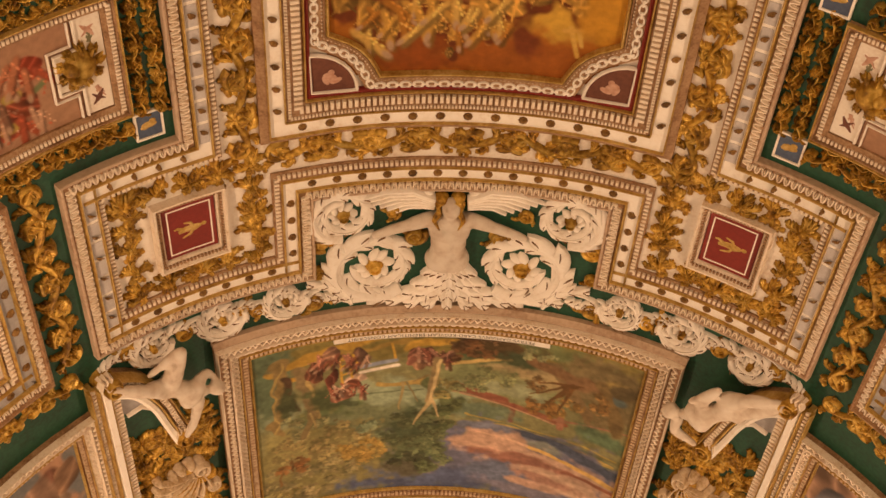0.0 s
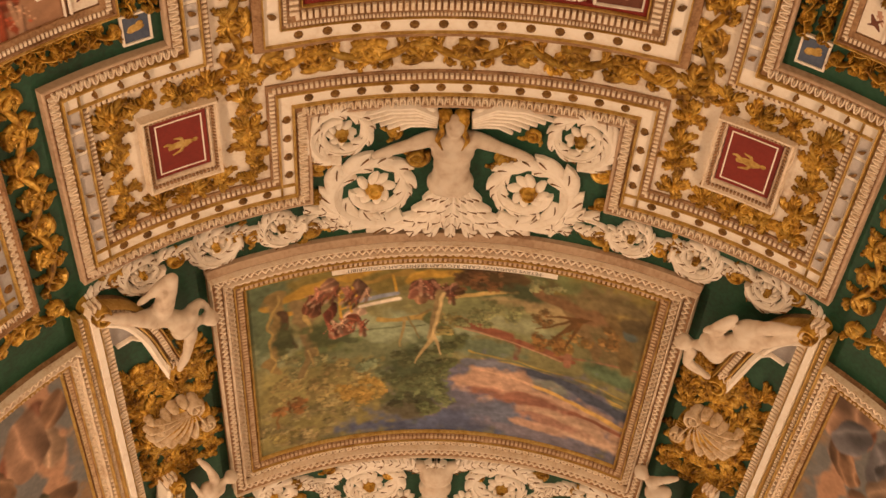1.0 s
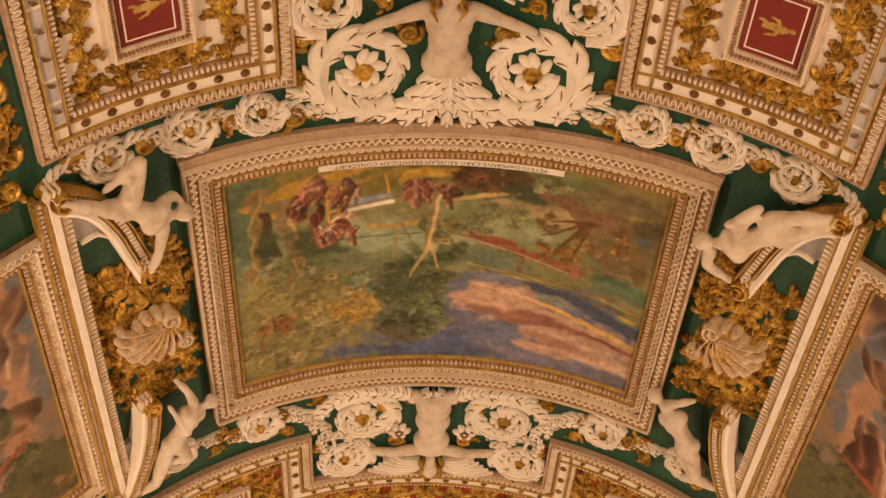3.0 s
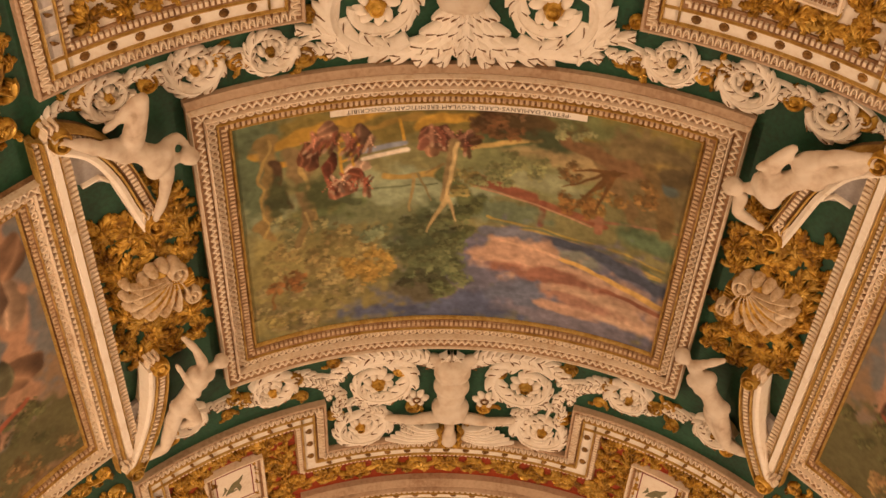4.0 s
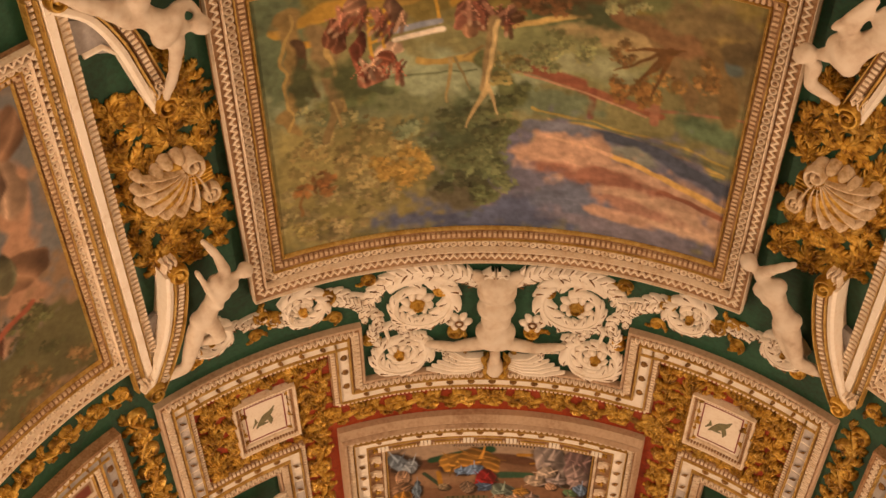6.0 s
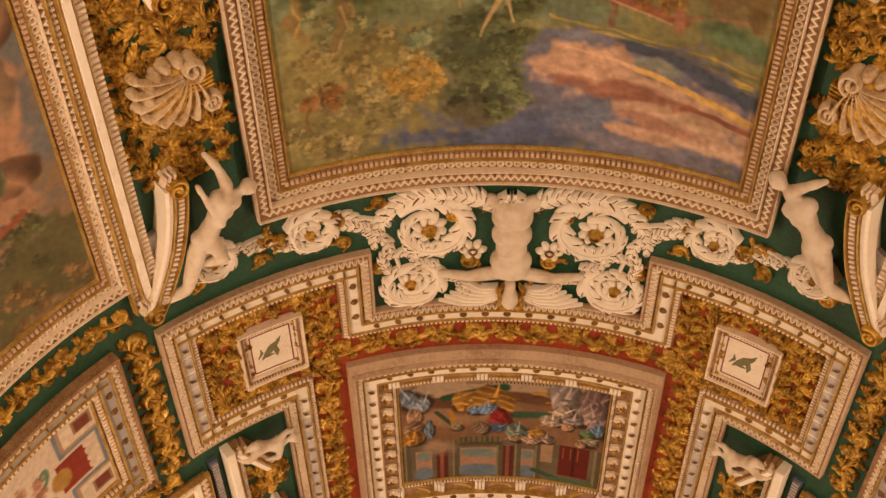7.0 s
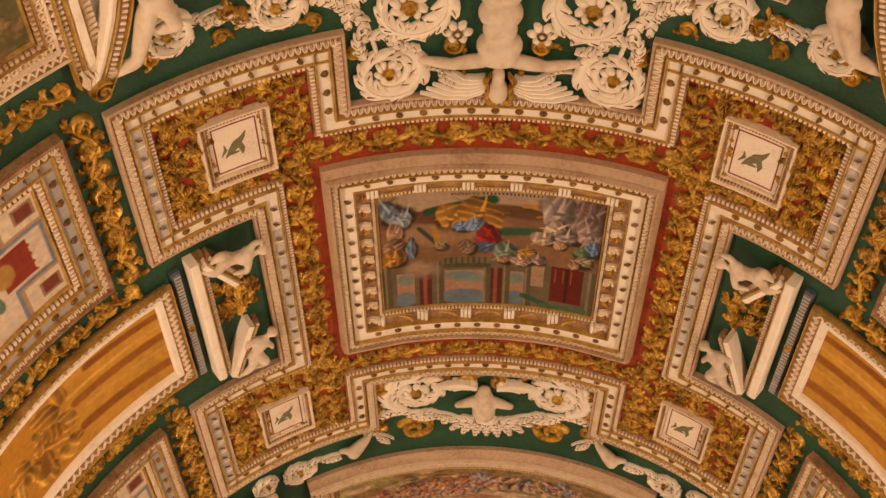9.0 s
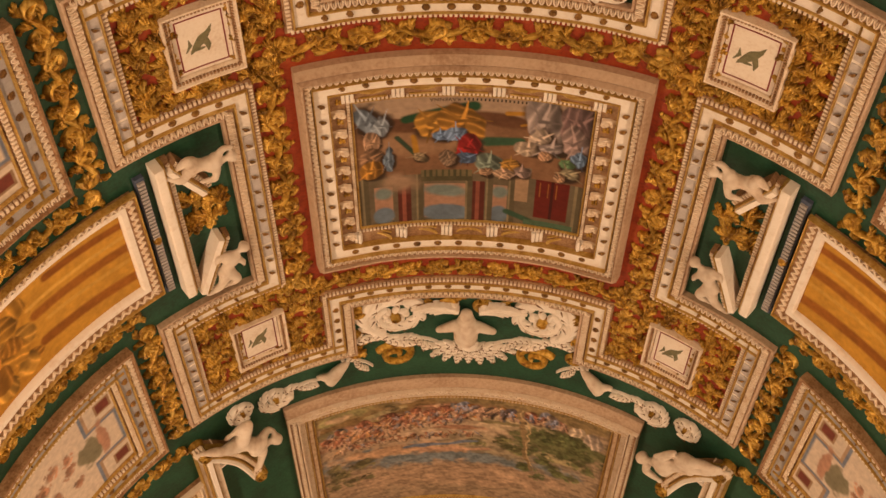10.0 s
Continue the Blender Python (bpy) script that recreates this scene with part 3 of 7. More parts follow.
def landscape_b():
    c = Canvas(2.66, 1.86, 0.0075, (0.20, 0.19, 0.085), 3)
    # upper meadow in olive and ochre, grey-green distance below it
    c.blot(0.50, 0.06, 0.6, 0.09, (0.20, 0.16, 0.045), -2, 0.7)
    c.blot(0.04, 0.16, 0.06, 0.28, (0.12, 0.16, 0.09), 0, 0.7)
    c.blot(0.33, 0.40, 0.25, 0.12, (0.28, 0.33, 0.21), -4, 0.8)
    c.blot(0.22, 0.45, 0.10, 0.12, (0.11, 0.14, 0.06), 0, 0.7)
    c.blot(0.33, 0.52, 0.16, 0.09, (0.15, 0.17, 0.09), 0, 0.8)
    c.blot(0.66, 0.26, 0.16, 0.11, (0.20, 0.22, 0.10), 8, 0.8)
    c.blot(0.74, 0.20, 0.12, 0.06, (0.36, 0.28, 0.14), 10, 0.8)
    c.blot(0.68, 0.31, 0.10, 0.05, (0.27, 0.29, 0.17), 10, 0.8)
    c.blot(0.62, 0.12, 0.09, 0.05, (0.08, 0.11, 0.05), -8, 0.7)
    c.blot(0.72, 0.05, 0.16, 0.05, (0.15, 0.17, 0.07), 4, 0.7)
    c.stroke(0.05, 0.13, 0.33, 0.02, 0.035, 0.06, (0.46, 0.28, 0.05), 0.05)
    c.stroke(0.10, 0.20, 0.27, 0.12, 0.030, 0.02, (0.44, 0.25, 0.04), 0.05)
    c.stroke(0.20, 0.10, 0.40, 0.06, 0.020, 0.03, (0.30, 0.20, 0.05), 0.05)
    c.stroke(0.40, 0.09, 0.54, 0.05, 0.045, 0.04, (0.48, 0.29, 0.05), 0.05)
    c.stroke(0.33, 0.31, 0.46, 0.28, 0.022, 0.03, (0.36, 0.25, 0.075), 0.06)
    c.stroke(0.27, 0.36, 0.44, 0.34, 0.010, 0.008, (0.13, 0.16, 0.09), 0.02)
    c.stroke(0.50, 0.20, 0.63, 0.14, 0.022, 0.018, (0.50, 0.36, 0.13), 0.03)
    c.stroke(0.63, 0.14, 0.77, 0.15, 0.018, 0.008, (0.42, 0.32, 0.13), 0.03)
    # rocky bank running down the right side
    c.blot(0.92, 0.20, 0.10, 0.22, (0.17, 0.13, 0.06), -20, 0.6)
    c.stroke(0.66, 0.10, 0.78, 0.15, 0.03, 0.05, (0.20, 0.11, 0.05), 0.04)
    c.stroke(0.78, 0.14, 0.90, 0.42, 0.06, 0.03, (0.19, 0.13, 0.06), 0.04)
    c.blot(0.95, 0.17, 0.05, 0.04, (0.30, 0.22, 0.07), -10, 0.7)
    c.blot(0.95, 0.22, 0.03, 0.03, (0.10, 0.13, 0.12), 0, 0.7)
    # far town: rust walls and two towers
    c.stroke(0.53, 0.325, 0.66, 0.385, 0.052, 0.040, (0.23, 0.085, 0.05), 0.02)
    c.stroke(0.66, 0.395, 0.83, 0.455, 0.035, 0.030, (0.25, 0.10, 0.055), 0.02)
    c.stroke(0.685, 0.40, 0.685, 0.50, 0.024, 0.022, (0.19, 0.065, 0.04), 0.004)
    c.stroke(0.815, 0.42, 0.818, 0.485, 0.030, 0.028, (0.30, 0.14, 0.085), 0.006)
    c.stroke(0.80, 0.44, 1.0, 0.40, 0.014, 0.010, (0.30, 0.15, 0.09), 0.01)
    c.stroke(0.53, 0.355, 0.80, 0.470, 0.008, 0.008, (0.42, 0.24, 0.15), 0.01)
    c.blot(0.60, 0.46, 0.10, 0.05, (0.14, 0.18, 0.11), 8, 0.7)
    c.blot(0.93, 0.48, 0.07, 0.05, (0.10, 0.15, 0.08), 8, 0.7)
    for k in range(7):
        y = 0.49 + 0.016 * k
        c.stroke(0.56 + 0.02 * k, y, 0.98, y + 0.10, 0.012, 0.010, ((0.34, 0.26, 0.07), (0.15, 0.17, 0.09), (0.40, 0.29, 0.09))[k % 3], 0.03)
    # water, clouds and sky
    c.blot(0.80, 0.80, 0.42, 0.22, (0.14, 0.14, 0.20), 8, 0.5)
    c.stroke(0.56, 0.55, 0.74, 0.58, 0.05, 0.05, (0.15, 0.16, 0.21), 0.03)
    c.stroke(0.70, 0.56, 1.0, 0.68, 0.035, 0.07, (0.07, 0.085, 0.13), 0.04)
    c.blot(0.78, 0.63, 0.06, 0.03, (0.20, 0.22, 0.20), 12, 0.7)
    c.blot(0.66, 0.67, 0.13, 0.075, (0.50, 0.32, 0.23), 6, 0.5)
    c.blot(0.84, 0.78, 0.18, 0.10, (0.50, 0.33, 0.24), 10, 0.6)
    c.blot(0.72, 0.74, 0.12, 0.035, (0.30, 0.14, 0.10), 5, 0.7)
    c.blot(0.88, 0.86, 0.12, 0.05, (0.52, 0.36, 0.26), 10, 0.7)
    c.blot(0.80, 0.85, 0.12, 0.03, (0.36, 0.20, 0.15), 8, 0.7)
    c.stroke(0.74, 0.64, 0.99, 0.76, 0.020, 0.028, (0.60, 0.39, 0.13), 0.02)
    c.stroke(0.60, 0.60, 0.74, 0.64, 0.010, 0.016, (0.58, 0.38, 0.26), 0.02)
    c.stroke(0.85, 0.76, 1.0, 0.80, 0.02, 0.02, (0.27, 0.11, 0.07), 0.03)
    c.blot(0.45, 0.93, 0.26, 0.10, (0.095, 0.115, 0.20), 3, 0.6)
    c.blot(0.66, 0.86, 0.10, 0.06, (0.13, 0.15, 0.22), 6, 0.7)
    c.blot(0.80, 0.96, 0.18, 0.05, (0.17, 0.16, 0.21), 8, 0.7)
    c.blot(0.43, 0.86, 0.06, 0.05, (0.24, 0.17, 0.16), 0, 0.8)
    c.blot(0.78, 0.90, 0.08, 0.025, (0.42, 0.27, 0.20), 8, 0.8)
    # left woods
    c.blot(0.14, 0.76, 0.20, 0.28, (0.24, 0.21, 0.08), 0, 0.6)
    c.leaves(0.13, 0.80, 0.15, 0.20, (0.27, 0.23, 0.105), 420, 0.034, 1)
    c.leaves(0.18, 0.62, 0.16, 0.12, (0.31, 0.25, 0.10), 380, 0.034, 2)
    c.leaves(0.285, 0.70, 0.070, 0.075, (0.44, 0.29, 0.075), 200, 0.034, 3)
    c.leaves(0.10, 0.72, 0.05, 0.05, (0.26, 0.12, 0.04), 50, 0.034, 41)
    c.leaves(0.11, 0.93, 0.07, 0.06, (0.30, 0.25, 0.12), 120, 0.032, 42)
    c.leaves(0.10, 0.46, 0.09, 0.10, (0.25, 0.24, 0.11), 120, 0.026, 4)
    c.leaves(0.05, 0.92, 0.06, 0.07, (0.30, 0.25, 0.09), 90, 0.026, 21)
    c.leaves(0.34, 0.58, 0.06, 0.08, (0.20, 0.25, 0.14), 110, 0.028, 22)
    c.stroke(0.075, 0.10, 0.055, 0.50, 0.060, 0.040, (0.24, 0.17, 0.065), 0.08)
    c.stroke(0.065, 0.10, 0.048, 0.48, 0.014, 0.010, (0.36, 0.26, 0.09), 0.08)
    c.stroke(0.095, 0.18, 0.105, 0.38, 0.035, 0.03, UMBER, 0.05)
    c.stroke(0.125, 0.16, 0.155, 0.44, 0.075, 0.045, (0.22, 0.16, 0.075), 0.06)
    c.stroke(0.145, 0.16, 0.170, 0.44, 0.020, 0.012, (0.40, 0.29, 0.11), 0.06)
    c.stroke(0.155, 0.42, 0.125, 0.56, 0.032, 0.024, (0.22, 0.16, 0.07), 0.03)
    c.stroke(0.150, 0.42, 0.165, 0.52, 0.012, 0.006, (0.36, 0.27, 0.11), 0.03)
    c.stroke(0.05, 0.85, 0.07, 0.72, 0.012, 0.008, (0.20, 0.11, 0.04), 0.03)
    # rust coloured shapes by a ladder and a pale bench
    c.blot(0.20, 0.34, 0.06, 0.07, (0.07, 0.085, 0.035), 20, 0.6)
    c.blot(0.085, 0.33, 0.028, 0.09, (0.06, 0.07, 0.03), 0, 0.5)
    c.stroke(0.20, 0.36, 0.27, 0.40, 0.020, 0.03, (0.08, 0.10, 0.05), 0.03)
    c.stroke(0.45, 0.30, 0.53, 0.45, 0.05, 0.07, (0.11, 0.13, 0.055), 0.05)
    c.cloth(0.160, 0.18, 0.018, 0.060, (0.19, 0.075, 0.04), 0, 3, 1)
    c.cloth(0.200, 0.09, 0.022, 0.045, (0.30, 0.16, 0.10), 20, 3, 2)
    c.cloth(0.205, 0.23, 0.016, 0.045, (0.15, 0.045, 0.025), 10, 2, 3)
    c.cloth(0.230, 0.34, 0.026, 0.035, (0.30, 0.13, 0.08), -20, 3, 4)
    c.cloth(0.265, 0.25, 0.036, 0.030, (0.55, 0.38, 0.27), -18, 3, 5)
    c.cloth(0.255, 0.28, 0.024, 0.030, (0.26, 0.085, 0.045), -20, 3, 6)
    c.cloth(0.275, 0.13, 0.020, 0.05, (0.20, 0.11, 0.07), 0, 2, 7)
    for x0, y0, x1, y1 in ((0.225, 0.14, 0.235, 0.30), (0.245, 0.12, 0.258, 0.24), (0.23, 0.17, 0.25, 0.16), (0.23, 0.22, 0.255, 0.21), (0.26, 0.11, 0.27, 0.16), (0.36, 0.07, 0.37, 0.17)):
        c.stroke(x0, y0, x1, y1, 0.010, 0.010, (0.55, 0.33, 0.05), 0.006)
    c.stroke(0.28, 0.185, 0.37, 0.165, 0.022, 0.020, (0.24, 0.27, 0.34), 0.006)
    c.stroke(0.28, 0.220, 0.375, 0.195, 0.016, 0.020, (0.72, 0.64, 0.54), 0.006)
    c.cloth(0.422, 0.15, 0.022, 0.045, (0.24, 0.10, 0.065), 10, 3, 8)
    c.cloth(0.452, 0.15, 0.022, 0.050, (0.21, 0.085, 0.055), -6, 3, 9)
    c.cloth(0.430, 0.20, 0.020, 0.025, (0.34, 0.18, 0.10), 0, 2, 10)
    c.cloth(0.500, 0.16, 0.030, 0.035, (0.22, 0.11, 0.05), 0, 3, 11)
    c.crowd(0.16, 0.10, 0.30, 0.16, 10, 0.09, ((0.34, 0.15, 0.10), (0.44, 0.27, 0.18), (0.18, 0.06, 0.035)), 0.03, 311)
    c.crowd(0.19, 0.28, 0.30, 0.30, 9, 0.09, ((0.30, 0.10, 0.06), (0.46, 0.30, 0.21), (0.18, 0.05, 0.03)), 0.025, 312)
    c.crowd(0.41, 0.12, 0.52, 0.14, 9, 0.09, ((0.20, 0.07, 0.045), (0.30, 0.15, 0.10), (0.13, 0.05, 0.03)), 0.02, 313)
    # the central tree with its forked trunk
    c.blot(0.43, 0.66, 0.085, 0.20, (0.07, 0.09, 0.045), 0, 0.6)
    c.blot(0.41, 0.86, 0.05, 0.06, (0.12, 0.11, 0.07), 0, 0.7)
    c.leaves(0.43, 0.62, 0.085, 0.15, (0.12, 0.14, 0.065), 300, 0.034, 5)
    c.leaves(0.46, 0.76, 0.07, 0.11, (0.15, 0.18, 0.085), 220, 0.032, 6)
    c.leaves(0.42, 0.80, 0.05, 0.09, (0.07, 0.075, 0.04), 90, 0.034, 29)
    c.leaves(0.47, 0.86, 0.035, 0.045, (0.15, 0.18, 0.08), 60, 0.030, 8)
    c.leaves(0.52, 0.50, 0.04, 0.12, (0.10, 0.12, 0.05), 100, 0.032, 23)
    c.leaves(0.50, 0.32, 0.03, 0.09, (0.26, 0.22, 0.08), 70, 0.028, 24)
    c.stroke(0.475, 0.17, 0.462, 0.42, 0.036, 0.028, (0.26, 0.19, 0.09), 0.02)
    c.stroke(0.484, 0.17, 0.468, 0.42, 0.014, 0.012, (0.56, 0.43, 0.21), 0.02)
    c.stroke(0.460, 0.41, 0.425, 0.57, 0.020, 0.006, (0.50, 0.38, 0.18), 0.03)
    c.stroke(0.465, 0.41, 0.490, 0.52, 0.016, 0.005, (0.52, 0.40, 0.20), 0.03)
    c.stroke(0.455, 0.26, 0.42, 0.30, 0.012, 0.006, (0.24, 0.17, 0.07), 0.02)
    c.stroke(0.388, 0.30, 0.382, 0.46, 0.014, 0.008, (0.30, 0.23, 0.10), 0.02)
    c.stroke(0.400, 0.30, 0.430, 0.42, 0.012, 0.006, (0.22, 0.19, 0.09), 0.02)
    # brown tree and bushes by the right edge
    c.blot(0.62, 0.07, 0.11, 0.06, (0.085, 0.055, 0.022), 6, 0.5)
    c.blot(0.70, 0.13, 0.06, 0.04, (0.06, 0.075, 0.035), 8, 0.6)
    c.stroke(0.72, 0.12, 0.90, 0.20, 0.05, 0.07, (0.20, 0.115, 0.055), 0.05)
    c.stroke(0.90, 0.18, 0.97, 0.42, 0.06, 0.05, (0.16, 0.11, 0.045), 0.05)
    c.blot(0.96, 0.17, 0.04, 0.05, (0.10, 0.075, 0.035), 10, 0.6)
    c.leaves(0.57, 0.06, 0.06, 0.06, (0.14, 0.085, 0.04), 130, 0.028, 9)
    c.leaves(0.62, 0.25, 0.08, 0.07, (0.24, 0.25, 0.11), 130, 0.026, 25)
    c.leaves(0.58, 0.32, 0.05, 0.05, (0.20, 0.22, 0.10), 70, 0.024, 26)
    c.leaves(0.73, 0.08, 0.06, 0.03, (0.24, 0.25, 0.12), 70, 0.022, 27)
    c.leaves(0.75, 0.24, 0.035, 0.05, (0.22, 0.13, 0.05), 60, 0.024, 28)
    c.leaves(0.81, 0.36, 0.05, 0.06, (0.34, 0.20, 0.06), 110, 0.024, 12)
    c.leaves(0.89, 0.28, 0.05, 0.05, (0.26, 0.15, 0.05), 90, 0.024, 10)
    for x, y in ((0.74, 0.24), (0.74, 0.42), (0.77, 0.36), (0.86, 0.20), (0.80, 0.40), (0.72, 0.32)):
        c.stroke(0.83, 0.22, x, y, 0.020, 0.006, (0.13, 0.065, 0.022), 0.03)
    c.leaves(0.76, 0.38, 0.05, 0.05, (0.24, 0.13, 0.04), 80, 0.030, 43)
    c.leaves(0.57, 0.09, 0.05, 0.05, (0.15, 0.075, 0.03), 70, 0.034, 44)
    c.c = c.c * (0.85 + 0.35 * lattice(c.x, c.y, 2.3, 91))[..., None] * (0.85 + 0.30 * lattice(c.x * 0.6, c.y * 2.2, 7.0, 92))[..., None]
    c.brushwork(95, 0.24)
    ob = empty("landscape_fresco", at(0, 7.40), "framed landscape fresco with trees, water and rose clouds", "fresco")
    c.panel("painted_panel", ob, -1.33, 0.93)
    picture_frame(ob, [(-1.32, -0.92), (1.32, -0.92), (1.32, 0.92), (-1.32, 0.92)], "zigzag")
    f = Flat()
    f.slab(-0.77, 0.68, 0.878, 0.930, 0.006, 0.024, 0.004)
    ledge(ob, 1.572, 1.172, 1.215, 0.06)
    strip = part("inscription_strip", f, STUCCO, ob, "white strip with dark lettering")
    lettering("\u00b7PETRVS\u00b7DAMIANVS\u00b7CARD\u00b7REGVLAM\u00b7EREMITICAM\u00b7CONSCRIBIT", 0.0405, -0.045, 0.905, 0.0265, math.pi, strip, label="dark painted capitals, upside down")
    return ob


landscape_b()


def history_c():
    """An architectural scene painted upside down over the walk: columns, arches and draped shapes."""
    c = Canvas(1.56, 1.30, 0.007, (0.20, 0.14, 0.09), 30)
    c.ragged = 0.12
    c.box(0, 0, 1, 0.16, (0.42, 0.32, 0.24))
    c.box(0, 0.16, 1, 0.62, (0.25, 0.145, 0.085))
    c.blot(0.30, 0.34, 0.25, 0.10, (0.33, 0.21, 0.13), -8, 0.6)
    c.blot(0.15, 0.20, 0.20, 0.05, (0.15, 0.075, 0.04), 12, 0.5)
    c.blot(0.62, 0.17, 0.16, 0.05, (0.15, 0.075, 0.04), 8, 0.5)
    c.box(0, 0.60, 1, 1, (0.17, 0.14, 0.095))
    # arches open to sky and sea between dark red columns
    for u0, u1 in ((0.07, 0.15), (0.29, 0.48), (0.59, 0.66)):
        c.box(u0, 0.68, u1, 0.97, (0.40, 0.25, 0.18))
        c.blot((u0 + u1) / 2, 0.93, (u1 - u0) * 0.6, 0.07, (0.17, 0.22, 0.28), 0, 0.3)
        c.blot((u0 + u1) / 2, 0.74, (u1 - u0) * 0.5, 0.05, (0.20, 0.25, 0.24), 10, 0.6)
    for u in (0.205, 0.53):
        c.box(u - 0.030, 0.66, u + 0.030, 1.0, (0.12, 0.03, 0.02))
        c.box(u - 0.012, 0.66, u + 0.004, 1.0, (0.30, 0.11, 0.075))
    for u in (0.03, 0.27, 0.49, 0.58, 0.68, 0.97):
        c.box(u - 0.016, 0.60, u + 0.016, 1.0, (0.13, 0.11, 0.07))
        c.box(u - 0.016, 0.60, u - 0.006, 1.0, (0.26, 0.22, 0.14))
    c.box(0.28, 0.62, 0.50, 0.66, (0.10, 0.09, 0.05))
    c.box(0.28, 0.57, 0.50, 0.62, (0.19, 0.16, 0.09))
    for k in range(8):
        c.box(0.29 + 0.026 * k, 0.57, 0.30 + 0.026 * k, 0.62, (0.09, 0.09, 0.05))
    c.box(0.78, 0.60, 0.93, 0.92, (0.15, 0.02, 0.012))
    c.box(0.85, 0.60, 0.86, 0.92, (0.07, 0.012, 0.008))
    for k in range(4):
        c.box(0.80 + 0.035 * k, 0.62, 0.804 + 0.035 * k, 0.74, (0.34, 0.15, 0.04))
    c.box(0.69, 0.60, 0.75, 0.80, (0.38, 0.27, 0.18))
    c.box(0.66, 0.52, 0.76, 0.60, (0.22, 0.19, 0.14))
    c.stroke(0.66, 0.90, 0.78, 0.97, 0.03, 0.03, (0.05, 0.11, 0.07), 0.0)
    c.box(0.74, 0.95, 0.96, 1.0, (0.10, 0.17, 0.11))
    # green canopies
    c.stroke(0.22, 0.17, 0.50, 0.08, 0.04, 0.05, (0.02, 0.085, 0.04), 0.0)
    c.stroke(0.56, 0.34, 0.70, 0.32, 0.05, 0.04, (0.05, 0.12, 0.07), 0.0)
    c.stroke(0.18, 0.30, 0.28, 0.48, 0.02, 0.02, (0.05, 0.09, 0.055), 0.0)
    c.stroke(0.25, 0.30, 0.26, 0.42, 0.022, 0.022, (0.45, 0.25, 0.04), 0.0)
    c.stroke(0.64, 0.12, 0.72, 0.11, 0.022, 0.022, (0.45, 0.25, 0.04), 0.0)
    c.stroke(0.70, 0.20, 0.78, 0.16, 0.012, 0.012, (0.45, 0.25, 0.04), 0.0)
    # draped shapes
    for k, (u, v, w, h, tone, turn) in enumerate((
            (0.06, 0.16, 0.055, 0.12, (0.22, 0.27, 0.34), -20), (0.115, 0.20, 0.035, 0.07, (0.30, 0.35, 0.42), 20), (0.075, 0.32, 0.035, 0.06, (0.48, 0.32, 0.22), 0),
            (0.06, 0.44, 0.045, 0.06, (0.30, 0.19, 0.12), 10), (0.06, 0.54, 0.045, 0.06, (0.50, 0.27, 0.06), 30), (0.14, 0.46, 0.022, 0.07, (0.18, 0.24, 0.32), 0),
            (0.33, 0.22, 0.075, 0.085, (0.44, 0.25, 0.055), 15), (0.45, 0.19, 0.070, 0.11, (0.42, 0.23, 0.05), -35), (0.365, 0.30, 0.035, 0.04, (0.18, 0.27, 0.44), 10),
            (0.43, 0.28, 0.035, 0.045, (0.20, 0.29, 0.46), -10), (0.475, 0.40, 0.050, 0.085, (0.34, 0.03, 0.03), 0), (0.47, 0.47, 0.045, 0.04, (0.12, 0.18, 0.30), 0),
            (0.40, 0.48, 0.030, 0.05, (0.26, 0.19, 0.14), 0), (0.57, 0.52, 0.050, 0.06, (0.24, 0.30, 0.26), 0), (0.56, 0.58, 0.030, 0.03, (0.42, 0.28, 0.19), 0),
            (0.66, 0.52, 0.035, 0.05, (0.48, 0.28, 0.07), 20), (0.64, 0.58, 0.040, 0.035, (0.46, 0.33, 0.24), 0), (0.71, 0.56, 0.035, 0.04, (0.34, 0.26, 0.24), 0),
            (0.79, 0.15, 0.065, 0.16, (0.34, 0.29, 0.28), -10), (0.78, 0.28, 0.050, 0.07, (0.54, 0.45, 0.38), 0), (0.73, 0.37, 0.050, 0.05, (0.44, 0.36, 0.29), 20),
            (0.83, 0.35, 0.060, 0.05, (0.38, 0.33, 0.33), 0), (0.81, 0.41, 0.022, 0.03, (0.46, 0.30, 0.20), 0), (0.94, 0.12, 0.055, 0.14, (0.22, 0.15, 0.15), 10),
            (0.93, 0.28, 0.055, 0.10, (0.34, 0.26, 0.25), 0), (0.955, 0.40, 0.030, 0.06, (0.18, 0.27, 0.42), 0), (0.90, 0.44, 0.035, 0.04, (0.14, 0.24, 0.13), 0),
            (0.915, 0.52, 0.045, 0.05, (0.36, 0.32, 0.22), 0), (0.88, 0.56, 0.025, 0.03, (0.42, 0.28, 0.19), 0), (0.27, 0.46, 0.03, 0.03, (0.30, 0.24, 0.16), 40))):
        c.blot(u + 0.012, v + 0.012, w * 1.15, h * 1.15, (0.05, 0.03, 0.02), turn, 0.5, 0.4)
        c.cloth(u, v, w * 1.12, h * 1.12, [1.15 * z for z in tone], turn, 3.6, k + 20)
        # trailing folds, lit and dark
        for j in range(5):
            a = math.radians(turn + 40 + 71 * j + 23 * (k % 4))
            b = 0.75 + 0.18 * ((k + 2 * j) % 4)
            dx, dy = w * math.cos(a), h * math.sin(a)
            c.stroke(u - 0.2 * dx, v - 0.2 * dy, u + 1.45 * b * dx, v + 1.45 * b * dy, 0.30 * w, 0.05 * w,
                     [min(1.0, z * (0.45, 1.35, 0.8, 1.6, 0.6)[j]) for z in tone], 0.01)
    c.blot(0.19, 0.66, 0.08, 0.07, (0.34, 0.24, 0.17), 0, 0.9, 0.3)
    c.c = np.clip(c.c, 0, 1) ** 1.18 * 0.95
    yc = 11.27
